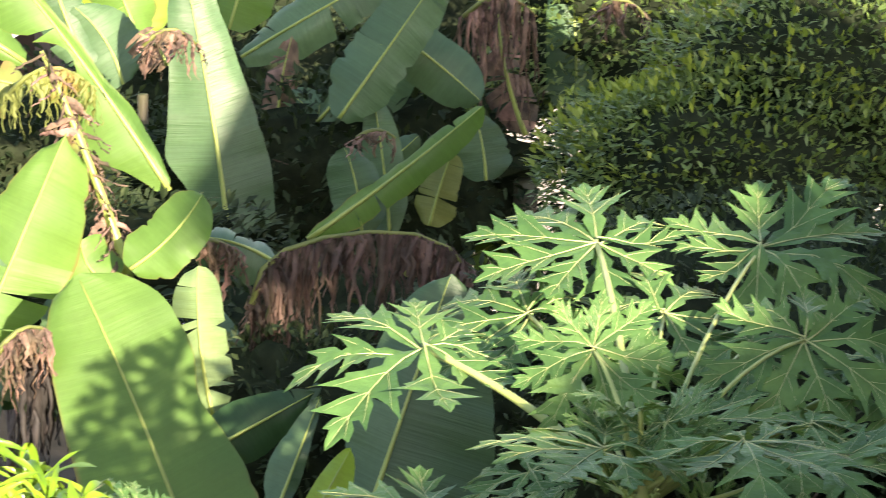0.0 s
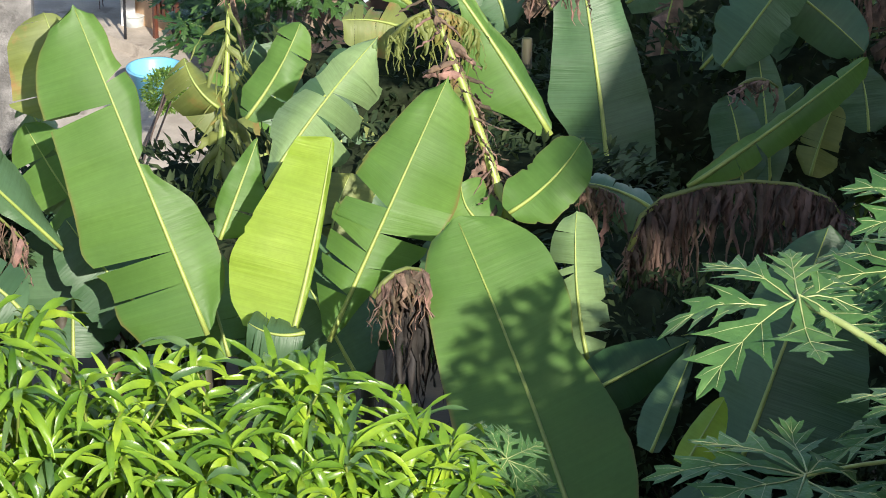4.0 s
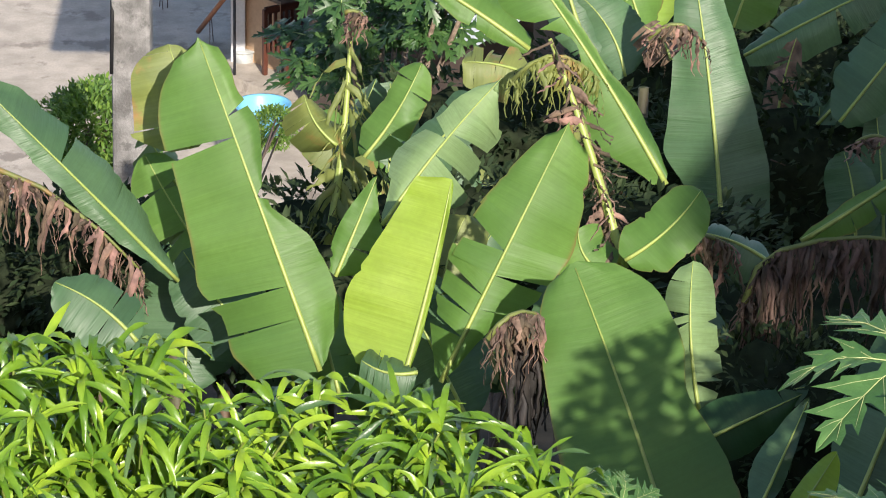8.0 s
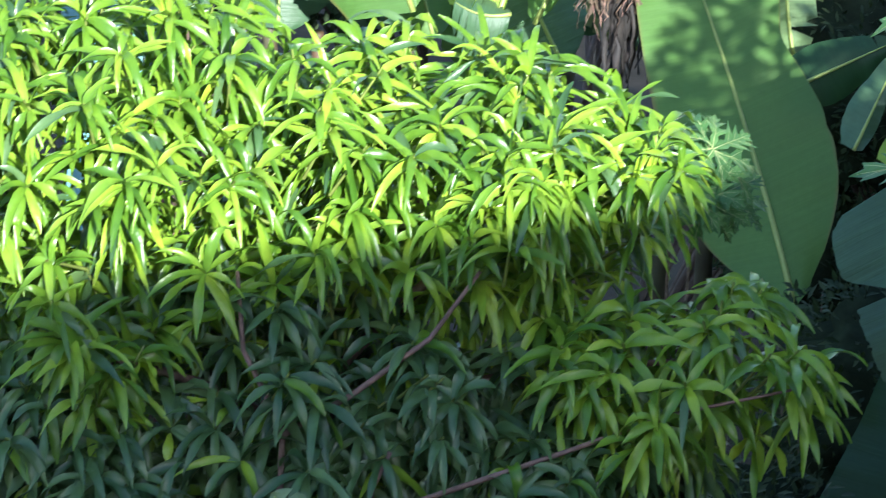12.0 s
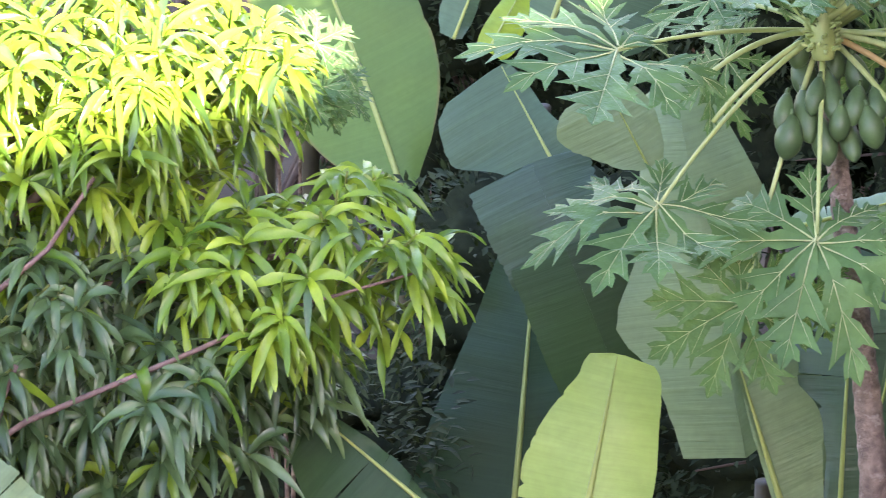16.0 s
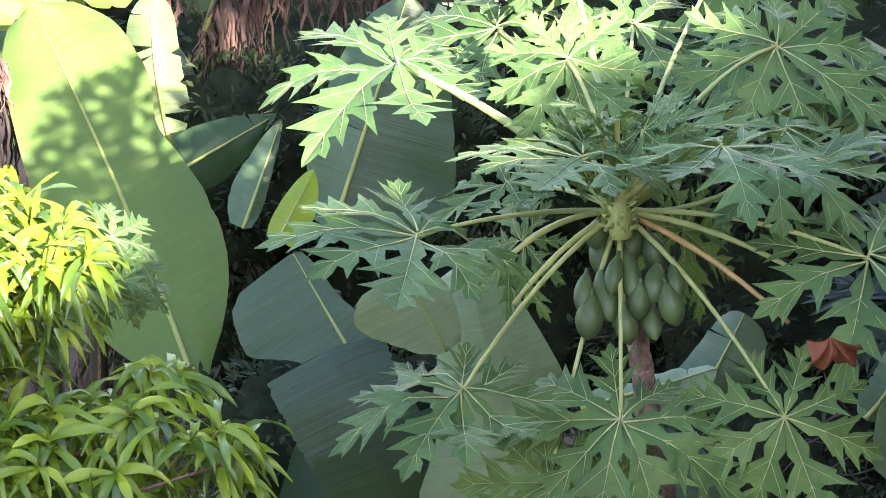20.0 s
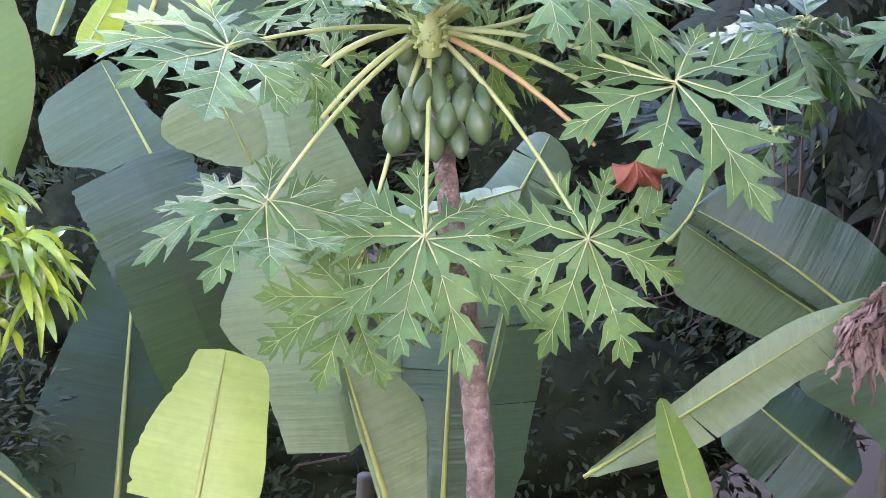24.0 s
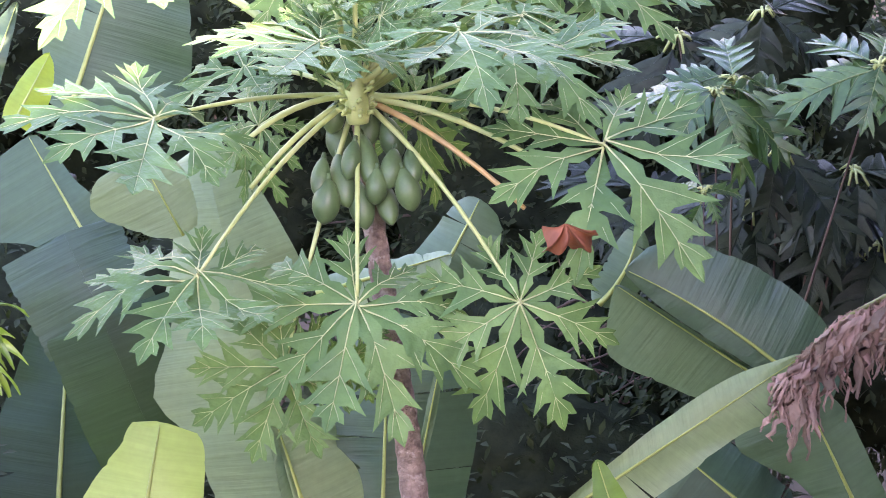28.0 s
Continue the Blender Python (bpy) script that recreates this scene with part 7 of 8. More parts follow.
papaya_leaf(papaya, blades[2], (2.638, 13.922, 18.590), (0.98, 0.17, 0.12), (0.01, -0.18, 1.00), 0.862, crown, sag=(0, 0, 0.1), radius=0.0085)
papaya_leaf(papaya, blades[5], (1.857, 13.870, 18.418), (-0.96, 0.19, -0.22), (0.08, -0.27, 0.98), 0.745, crown, sag=(0, 0, 0.06), radius=0.0085)
papaya_leaf(papaya, blades[3], (2.265, 13.619, 18.499), (0.99, -0.14, -0.09), (-0.11, -0.18, 0.99), 0.735, crown, sag=(0, 0, 0.06), radius=0.0085)
papaya_leaf(papaya, blades[3], (2.517, 13.446, 18.456), (0.79, -0.6, -0.13), (-0.01, -0.18, 1.00), 0.547, crown, sag=(0, 0, 0.05), radius=0.0085)
papaya_leaf(papaya, blades[1], (2.023, 13.228, 18.515), (0.03, -0.63, -0.77), (-0.06, -0.26, 0.86), 0.500, crown, sag=(0, 0, 0.05), radius=0.0085)
# fruit and flower buds
papaya_fruit(papaya, (1.891, 12.277, 18.206), (1.868, 12.219, 18.079), 0.048)
papaya_fruit(papaya, (1.946, 12.510, 18.296), (1.960, 12.404, 18.191), 0.045)
papaya_fruit(papaya, (1.938, 12.389, 18.230), (1.943, 12.229, 18.128), 0.046)
papaya_fruit(papaya, (2.013, 12.401, 18.287), (2.020, 12.241, 18.184), 0.038)
papaya_fruit(papaya, (1.978, 12.310, 18.181), (1.995, 12.197, 18.064), 0.044)
papaya_fruit(papaya, (2.061, 12.346, 18.160), (2.073, 12.191, 18.077), 0.038)
papaya_fruit(papaya, (2.102, 12.327, 18.266), (2.067, 12.232, 18.178), 0.040)
papaya_fruit(papaya, (2.111, 12.259, 18.235), (2.137, 12.197, 18.114), 0.044)
papaya_fruit(papaya, (1.951, 12.480, 18.360), (1.925, 12.440, 18.274), 0.038)
papaya_fruit(papaya, (2.096, 12.445, 18.318), (2.123, 12.383, 18.196), 0.043)
papaya_fruit(papaya, (2.068, 12.504, 18.321), (2.031, 12.411, 18.235), 0.038)
papaya_fruit(papaya, (1.985, 12.352, 18.290), (1.947, 12.259, 18.205), 0.034)
papaya_fruit(papaya, (1.888, 12.346, 18.243), (1.854, 12.252, 18.159), 0.034)
papaya_fruit(papaya, (2.149, 12.323, 18.271), (2.144, 12.225, 18.187), 0.034)
papaya_fruit(papaya, (2.038, 12.269, 18.234), (2.025, 12.220, 18.132), 0.038)
head_low, head_top = Vector((2.003, 12.400, 18.323)), Vector((1.998, 12.440, 18.486))
bm = bmesh.new()
tube(bm, [head_low.lerp(head_top, q / 8) for q in range(9)], [0.032, 0.037, 0.036, 0.038, 0.034, 0.034, 0.028, 0.022, 0.012], 12)
part("crown_head", bm, M["petiole"], papaya, "yellow-green growing tip of the trunk")
rnd = random.Random(4)
for k in range(44):
    bm = bmesh.new()
    a, q = rnd.uniform(-2.2, 2.2), rnd.uniform(0.15, 0.95)
    p = head_low.lerp(head_top, q) + Vector((math.sin(a), -math.cos(a), 0)) * 0.030
    d = Vector((math.sin(a), -math.cos(a), rnd.uniform(0.1, 1.1))).normalized() * rnd.uniform(0.022, 0.045)
    tube(bm, [p, p + d * 0.5, p + d * 0.85, p + d], [.003, .0045, .008, .003], 6)
    part("flower_bud", bm, M["petiole"], papaya)
for k in range(7):
    bm = bmesh.new()
    a = -1.4 + 0.47 * k + rnd.uniform(-.15, .15)
    end = head_top + Vector((math.sin(a) * 0.14, -0.03 + rnd.uniform(-.05, .08), 0.10 + 0.10 * math.cos(a)))
    tube(bm, arc(head_low.lerp(head_top, 0.7), end, (math.sin(a) * 0.02, 0, -0.01), 7), [.013 - .0009 * i for i in range(7)], 8)
    part("petiole", bm, M["petiole"], papaya)
    papaya_leaf(papaya, blades[k % 6], tuple(end), (math.sin(a), -0.5, 0.45), (-0.2 * math.sin(a), -0.45, 0.88), rnd.uniform(0.22, 0.34))
bm = bmesh.new()
tube(bm, arc(crown, (2.460, 12.104, 18.145), (0, 0, 0.04), 8), [.011 - .0005 * i for i in range(8)], 7)
part("petiole", bm, M["petiole_old"], papaya)
bm = bmesh.new()
tube(bm, arc(crown, (2.520, 12.145, 18.272), (0, 0, 0.04), 8), [.011 - .0005 * i for i in range(8)], 7)
part("petiole", bm, M["petiole"], papaya)
bm = bmesh.new()
tube(bm, arc(crown, (1.649, 12.294, 18.346), (0, 0, 0.04), 8), [.011 - .0005 * i for i in range(8)], 7)
part("petiole", bm, M["petiole"], papaya)
bm = bmesh.new()
tube(bm, arc(crown, (1.648, 12.240, 18.207), (0, 0, 0.04), 8), [.011 - .0005 * i for i in range(8)], 7)
part("petiole", bm, M["petiole"], papaya)
bm = bmesh.new()
ruffled = []
for i in range(41):
    a = -1.9 + 3.8 * i / 40
    reach = 0.105 * (0.80 + 0.22 * abs(math.sin(a * 2.6 + 0.4)) + 0.30 * noise.noise(Vector((a * 2.3, 0.7, 0))))
    ruffled.append([bm.verts.new(Vector((2.501, 11.750, 18.269)) + Vector((math.sin(a) * reach * q * 0.85 + 0.012 * q, -0.05 * math.sin(q * 2.2) + 0.028 * q * math.sin(a * 6.0) + 0.04 * q * q, 0.012 * math.cos(a * 3) * q - (0.25 + 0.75 * math.cos(a * 0.8)) * reach * q + 0.03 * q * (1 - q)))) for q in (0.03, 0.2, 0.4, 0.6, 0.8, 1.0)])
for a, b in zip(ruffled, ruffled[1:]):
    for k in range(5):
        bm.faces.new((a[k], b[k], b[k + 1], a[k + 1]))
part("withered_leaf", bm, M["dry_leaf"], papaya, "curled rust-brown dried leaf")

# ---- mango tree ----
mango = thing("mango_tree", (-0.637, 11.506, 12.849), "leafy mango tree, sunlit top over a shaded lower half", "mango tree")
MANGO_LOBES = [((-1.237, 12.297, 18.368), (0.971, 0.7, 0.653)), ((-0.32, 12.35, 18.369), (0.703, 0.6, 0.435)), ((0.386, 11.837, 18.04), (0.426, 0.4, 0.245)), ((-1.044, 11.892, 17.777), (1.08, 0.6, 0.548)), ((-0.13, 11.894, 17.71), (0.631, 0.5, 0.382)), ((-1.255, 11.557, 18.14), (0.177, 0.15, 0.144)), ((0.044, 12.003, 18.567), (0.374, 0.2, 0.13))]
MANGO_LIMBS = [(-0.767, 11.982, 17.698), (-0.91, 12.133, 17.992), (-0.306, 12.13, 17.937)]
MANGO_BOUGHS = [[(-0.635, 11.376, 17.636), (-0.414, 11.45, 17.748), (0.065, 11.54, 17.898), (0.351, 11.589, 17.999), (0.702, 11.613, 18.079)], [(-0.746, 11.353, 17.608), (-0.742, 11.547, 17.942), (-0.86, 11.648, 18.14), (-0.883, 11.751, 18.339)], [(-0.741, 11.539, 17.928), (-0.551, 11.603, 18.027), (-0.331, 11.688, 18.171), (-0.191, 11.781, 18.345)], [(-0.537, 11.347, 17.581), (-0.48, 11.48, 17.803), (-0.434, 11.53, 17.888)]]


def mango_tree():
    rnd = random.Random(21)
    foot = mango.matrix_basis.translation
    fork = Vector(MANGO_LIMBS[0])
    bm = bmesh.new()
    tube(bm, [foot, foot.lerp(fork, 0.5) + Vector((0.04, 0, 0)), fork], [0.07, 0.05, 0.032], 10)
    part("trunk", bm, M["mango_bark"], mango)
    limbs = []
    for c, r in MANGO_LOBES:
        limbs.append((fork, Vector(c)))
    for p in MANGO_LIMBS[1:]:
        limbs.append((fork, Vector(p)))
    for a, b in limbs:
        bm = bmesh.new()
        tube(bm, arc(a, b, (0, 0, 0.05), 7), [0.022 - 0.0022 * i for i in range(7)], 7)
        part("limb", bm, M["mango_bark"], mango)
    for line in MANGO_BOUGHS:
        bm = bmesh.new()
        tube(bm, line, [0.011 - 0.0017 * i for i in range(len(line))], 7)
        part("bough", bm, M["mango_bark"], mango)
    twigs = bmesh.new()
    leaves = []
    old = []
    total = sum(r[0] * r[2] for _, r in MANGO_LOBES)
    for lobe_no, (c, r) in enumerate(MANGO_LOBES):
        young = lobe_no in (0, 1, 6)
        wide, bent, low = ((.019, .031), (.3, 1.6), 0.05) if young else ((.023, .035), (.4, 1.9), -0.05)
        for _ in range(int(1300 * r[0] * r[2] / total)):
            p, out = on_lobe(rnd, c, r, 0.35)
            if out.y > 0.55 and rnd.random() < 0.7:
                continue
            kk = (p - Vector(c)).length / max(r[0], r[2])
            ax = (out * 0.55 + Vector((rnd.gauss(0, .4), rnd.gauss(-.2, .3), 0.9))).normalized()
            back = p - ax * 0.16 - out * 0.08
            tube(twigs, [back, p], [0.006, 0.004], 4, False)
            s = ax.cross(Vector((1, 0.3, 0))).normalized()
            u = s.cross(ax)
            n = rnd.randint(9, 14)
            for k in range(n):
                a = k * 2.4 + rnd.uniform(-.3, .3)
                rise = low + rnd.uniform(0, 0.9 if young else 0.8)
                d = (s * math.cos(a) + u * math.sin(a)) + ax * rise
                # Lobes 3 and 4 get mostly dark leaves as painted lower-crown shade.
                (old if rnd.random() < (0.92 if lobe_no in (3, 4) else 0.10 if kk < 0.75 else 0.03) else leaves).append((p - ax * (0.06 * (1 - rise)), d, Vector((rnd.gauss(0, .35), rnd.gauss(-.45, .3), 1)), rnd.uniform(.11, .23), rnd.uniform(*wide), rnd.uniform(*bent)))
    tagged(part("twig_growth", twigs, M["mango_shoot"], mango, "thin green shoots"), kind="stuff")
    near = sorted(range(len(leaves)), key=lambda k: leaves[k][0].y)[:300]
    chosen = set(near)
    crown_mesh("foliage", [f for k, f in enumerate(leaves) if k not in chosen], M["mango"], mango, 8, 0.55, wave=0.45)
    crown_mesh("mature_foliage", old, M["mango_old_shaded"], mango, 8, 0.55, wave=0.45)
    for k in near:
        root, d, up, length, width, bend = leaves[k]
        me = bpy.data.meshes.new("leaf")
        pts = strip_data(Vector((0, 0, 0)), d, up, length, width, bend, 8, 0.55, 0.45)
        me.from_pydata(pts, [], [(3 * i + j, 3 * i + 3 + j, 3 * i + 4 + j, 3 * i + 1 + j) for i in range(8) for j in range(2)])
        me.materials.append(M["mango"])
        me.polygons.foreach_set("use_smooth", [True] * len(me.polygons))
        place_mesh("leaf", me, mango, Matrix.Translation(root))


mango_tree()

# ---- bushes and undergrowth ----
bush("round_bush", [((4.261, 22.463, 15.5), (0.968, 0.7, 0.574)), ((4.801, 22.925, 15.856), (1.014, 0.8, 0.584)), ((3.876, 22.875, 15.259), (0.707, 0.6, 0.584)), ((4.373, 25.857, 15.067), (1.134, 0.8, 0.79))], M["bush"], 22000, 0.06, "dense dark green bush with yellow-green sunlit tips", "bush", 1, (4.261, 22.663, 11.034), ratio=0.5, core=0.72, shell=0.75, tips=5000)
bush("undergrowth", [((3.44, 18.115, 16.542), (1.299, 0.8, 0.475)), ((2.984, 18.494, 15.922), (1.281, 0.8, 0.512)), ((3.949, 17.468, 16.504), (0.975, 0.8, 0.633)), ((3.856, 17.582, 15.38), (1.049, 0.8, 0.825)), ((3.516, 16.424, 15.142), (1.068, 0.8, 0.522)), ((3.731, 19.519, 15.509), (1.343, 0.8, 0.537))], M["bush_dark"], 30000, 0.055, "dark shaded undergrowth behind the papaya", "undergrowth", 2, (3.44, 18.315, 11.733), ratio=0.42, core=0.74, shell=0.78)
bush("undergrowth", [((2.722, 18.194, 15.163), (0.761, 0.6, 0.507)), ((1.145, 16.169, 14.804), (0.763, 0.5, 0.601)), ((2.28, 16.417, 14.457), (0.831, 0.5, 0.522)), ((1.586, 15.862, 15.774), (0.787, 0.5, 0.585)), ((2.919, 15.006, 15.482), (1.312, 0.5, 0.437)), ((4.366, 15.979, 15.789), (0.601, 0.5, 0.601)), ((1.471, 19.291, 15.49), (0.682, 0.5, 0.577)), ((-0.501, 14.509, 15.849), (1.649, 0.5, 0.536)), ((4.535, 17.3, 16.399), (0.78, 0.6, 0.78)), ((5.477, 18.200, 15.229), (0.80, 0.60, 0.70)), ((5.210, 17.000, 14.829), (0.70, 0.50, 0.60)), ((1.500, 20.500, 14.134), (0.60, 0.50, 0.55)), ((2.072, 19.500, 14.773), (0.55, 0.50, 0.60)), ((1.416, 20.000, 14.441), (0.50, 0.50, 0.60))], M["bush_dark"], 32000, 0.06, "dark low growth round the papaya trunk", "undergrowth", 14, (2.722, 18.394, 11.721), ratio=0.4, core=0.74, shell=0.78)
bush("yard_bush", [((-2.54, 31.029, 12.542), (0.289, 0.6, 0.289)), ((-2.516, 30.99, 12.497), (0.536, 0.6, 0.289)), ((-2.074, 54.446, 3.628), (0.29, 0.5, 0.254))], M["yard_weed"], 9000, 0.06, "light green weeds by the pole", "bush", 3, (-2.54, 31.229, 8.8))
bush("back_tree", [((6.366, 56.94, 5.63), (1.199, 1.5, 0.6)), ((5.884, 66.898, 3.637), (3.498, 2, 0.875))], M["bush"], 6000, 0.16, "green tree behind the bananas", "tree", 5, (6.366, 57.14, 2.456), core=0.8, shell=0.8)
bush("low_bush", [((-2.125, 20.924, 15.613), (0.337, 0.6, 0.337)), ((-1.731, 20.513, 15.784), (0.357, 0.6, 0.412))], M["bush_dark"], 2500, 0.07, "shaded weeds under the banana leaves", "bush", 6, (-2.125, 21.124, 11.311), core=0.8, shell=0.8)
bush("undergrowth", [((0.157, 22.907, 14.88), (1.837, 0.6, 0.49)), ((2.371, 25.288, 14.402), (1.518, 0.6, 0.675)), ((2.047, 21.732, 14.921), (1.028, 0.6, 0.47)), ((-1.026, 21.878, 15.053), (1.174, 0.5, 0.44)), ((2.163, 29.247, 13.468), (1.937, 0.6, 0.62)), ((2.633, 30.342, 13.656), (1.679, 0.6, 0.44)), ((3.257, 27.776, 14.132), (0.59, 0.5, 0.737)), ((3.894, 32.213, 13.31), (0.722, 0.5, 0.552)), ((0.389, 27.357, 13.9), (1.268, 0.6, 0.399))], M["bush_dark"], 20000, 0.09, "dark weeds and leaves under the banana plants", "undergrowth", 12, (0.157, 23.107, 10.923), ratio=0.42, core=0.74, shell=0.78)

# ---- the pole ----
pole = thing("utility_pole", (-2.07, 28.431, 9.492), "weathered grey square utility pole", "utility pole")
bm = bmesh.new()
box(bm, (-2.2, 28.301, 9.492), (-1.94, 28.561, 18.09), 0.03)
part("shaft", bm, M["pole"], pole, smooth=False)

# ---- the house across the yard ----
house = thing("house", (-0.014, 57.774, 2.506), "small house with a rusty corrugated roof and a porch", "house")
EAVE_A, EAVE_B = Vector((-3.719, 58.872, 4.856)), Vector((0.500, 54.241, 4.856))
BACK = Vector((0.739, 0.673, 0.231)).normalized()


def corrugated(name, a, b, back, depth, mat, parent, pitch=0.11, amp=0.018, label=""):
    bm = bmesh.new()
    n = int((b - a).length / pitch * 6)
    rows = []
    for k in range(n + 1):
        p = a.lerp(b, k / n) + Vector((0, 0, amp * math.sin(k / 6 * math.tau)))
        rows.append([bm.verts.new(p + back * (depth * q)) for q in (0, .33, .66, 1)] + [bm.verts.new(p - Vector((0, 0, 0.004)))])
    for x, y in zip(rows, rows[1:]):
        for j in range(3):
            bm.faces.new((x[j], y[j], y[j + 1], x[j + 1]))
        bm.faces.new((x[4], y[4], y[0], x[0]))
    return part(name, bm, mat, parent, label)


corrugated("roof", EAVE_A, EAVE_B, BACK, 3.4, M["zinc"], house, label="pale corrugated metal roof with red rust")
ALONG = (EAVE_B - EAVE_A).normalized()
corrugated("rusty_sheet", EAVE_A + ALONG * 0.25 + Vector((0, 0, 0.01)), EAVE_A + ALONG * 1.35 + Vector((0, 0, 0.01)), BACK, 1.0, M["rust"], house, label="red rusted roof sheet")

bm = bmesh.new()
box(bm, (-2.847, 59.509, 2.486), (-2.647, 59.709, 4.846), 0.01)
part("porch_post", bm, M["white"], house, "white painted post", smooth=False)
bm = bmesh.new()
tube(bm, [(-1.255, 61.239, 2.506), (-1.255, 61.239, 5.406)], 0.1, 4)
part("corner_post", bm, M["plaster"], house, smooth=False)
# Dark wall in place of the porch wall's shaded part.
bm = bmesh.new()
vs = [bm.verts.new(Vector(p) + Vector((0, 0, z))) for p in ((-2.832, 60.775, 2.506), (-0.822, 58.705, 2.506), (-0.822, 58.855, 2.506), (-2.832, 60.925, 2.506)) for z in (0, 2.5)]
for f in ((0, 1, 3, 2), (2, 3, 5, 4), (4, 5, 7, 6), (6, 7, 1, 0), (1, 7, 5, 3), (0, 2, 4, 6)):
    bm.faces.new([vs[k] for k in f])
part("wall", bm, M["shade_brown"], house, "dark brown wall standing in for the porch's deep shade", smooth=False)
bm = bmesh.new()
vs = [bm.verts.new(Vector(p) + Vector((0, 0, z))) for p in ((-3.184, 59.347, 2.506), (2.945, 52.62, 2.506), (4.94, 54.438, 2.506), (-1.188, 61.165, 2.506)) for z in (-0.05, 0.16)]
for f in ((0, 1, 3, 2), (2, 3, 5, 4), (4, 5, 7, 6), (6, 7, 1, 0), (1, 7, 5, 3), (0, 2, 4, 6)):
    bm.faces.new([vs[k] for k in f])
part("porch_floor", bm, M["yard"], house, smooth=False)
# Beige panel for the part of the porch wall that the sun reaches.
bm = bmesh.new()
vs = [bm.verts.new(Vector(p) + Vector((0, 0, z))) for p in ((-2.694, 59.655, 2.506), (-2.141, 59.109, 2.506), (-2.141, 59.229, 2.506), (-2.694, 59.775, 2.506)) for z in (0, 1.15)]
for f in ((0, 1, 3, 2), (2, 3, 5, 4), (4, 5, 7, 6), (6, 7, 1, 0), (1, 7, 5, 3), (0, 2, 4, 6)):
    bm.faces.new([vs[k] for k in f])
part("wall_panel", bm, M["plaster"], house, "beige plastered wall behind the post", smooth=False)
blue_house = thing("blue_roofed_house", (1.292, 57.754, 2.506), "far house with a deep blue metal roof", "house")
bm = bmesh.new()
vs = [bm.verts.new(Vector(p) + Vector((0, 0, z))) for z in (0, 0.06) for p in ((-1.651, 57.052, 5.256), (1.292, 56.754, 5.256), (2.157, 60.326, 5.756), (-1.904, 59.542, 5.756))]
for f in ((3, 2, 1, 0), (4, 5, 6, 7), (0, 1, 5, 4), (1, 2, 6, 5), (2, 3, 7, 6), (3, 0, 4, 7)):
    bm.faces.new([vs[k] for k in f])
part("roof", bm, M["blue_metal"], blue_house, smooth=False)
bm = bmesh.new()
vs = [bm.verts.new(Vector(p) + Vector((0, 0.25, z))) for z in (-2.9, -0.02) for p in ((-1.651, 57.052, 5.256), (1.292, 56.754, 5.256), (2.157, 60.326, 5.256), (-1.904, 59.542, 5.256))]
for f in ((3, 2, 1, 0), (4, 5, 6, 7), (0, 1, 5, 4), (1, 2, 6, 5), (2, 3, 7, 6), (3, 0, 4, 7)):
    bm.faces.new([vs[k] for k in f])
part("wall", bm, M["shade_brown"], blue_house, smooth=False)


def basin(place, r, h):
    bm = bmesh.new()
    prof = [(0, 0.0), (r * .78, 0.0), (r * .93, h * .9), (r * 1.02, h * .93), (r * 1.02, h), (r * .95, h), (r * .90, h * .9), (r * .74, h * .06), (0, h * .05)]
    rings = [[bm.verts.new(Vector(place) + Vector((x * math.cos(k * math.tau / 32), x * math.sin(k * math.tau / 32), z))) for k in range(32)] if x else [bm.verts.new(Vector(place) + Vector((0, 0, z)))] for x, z in prof]
    for a, b in zip(rings, rings[1:]):
        for k in range(32):
            f = [a[k % len(a)], a[(k + 1) % len(a)], b[(k + 1) % len(b)], b[k % len(b)]]
            bm.faces.new(list(dict.fromkeys(f)))
    return tagged(part("basin", bm, M["basin"]), "large round light-blue plastic basin on the yard", "basin")


basin((-2.315, 57.286, 2.506), 0.381, 0.381)
far_house = thing("far_house", (3.574, 51.384, 2.506), "pale blue house with a barred window behind the bananas", "house")
bm = bmesh.new()
box(bm, (2.624, 49.384, 2.456), (5.174, 52.384, 8.765), 0.01)
part("wall", bm, M["bluewall"], far_house, smooth=False)
bm = bmesh.new()
box(bm, (-2.426, 49.084, 8.465), (3.374, 52.384, 8.565), 0.01)
part("roof", bm, M["blue_metal"], far_house, smooth=False)
window_bars = thing("window_grille", (4.608, 49.354, 7.642), "dark iron bars in front of a window", "window grille")
for k in range(9):
    bm = bmesh.new()
    tube(bm, [(4.608 - 0.34 + 0.085 * k, 49.324, 7.592), (4.608 - 0.34 + 0.085 * k, 49.324, 8.592)], 0.02, 6)
    part("bar", bm, M["iron"], window_bars)

# ---- second papaya by the house, breadfruit sapling ----


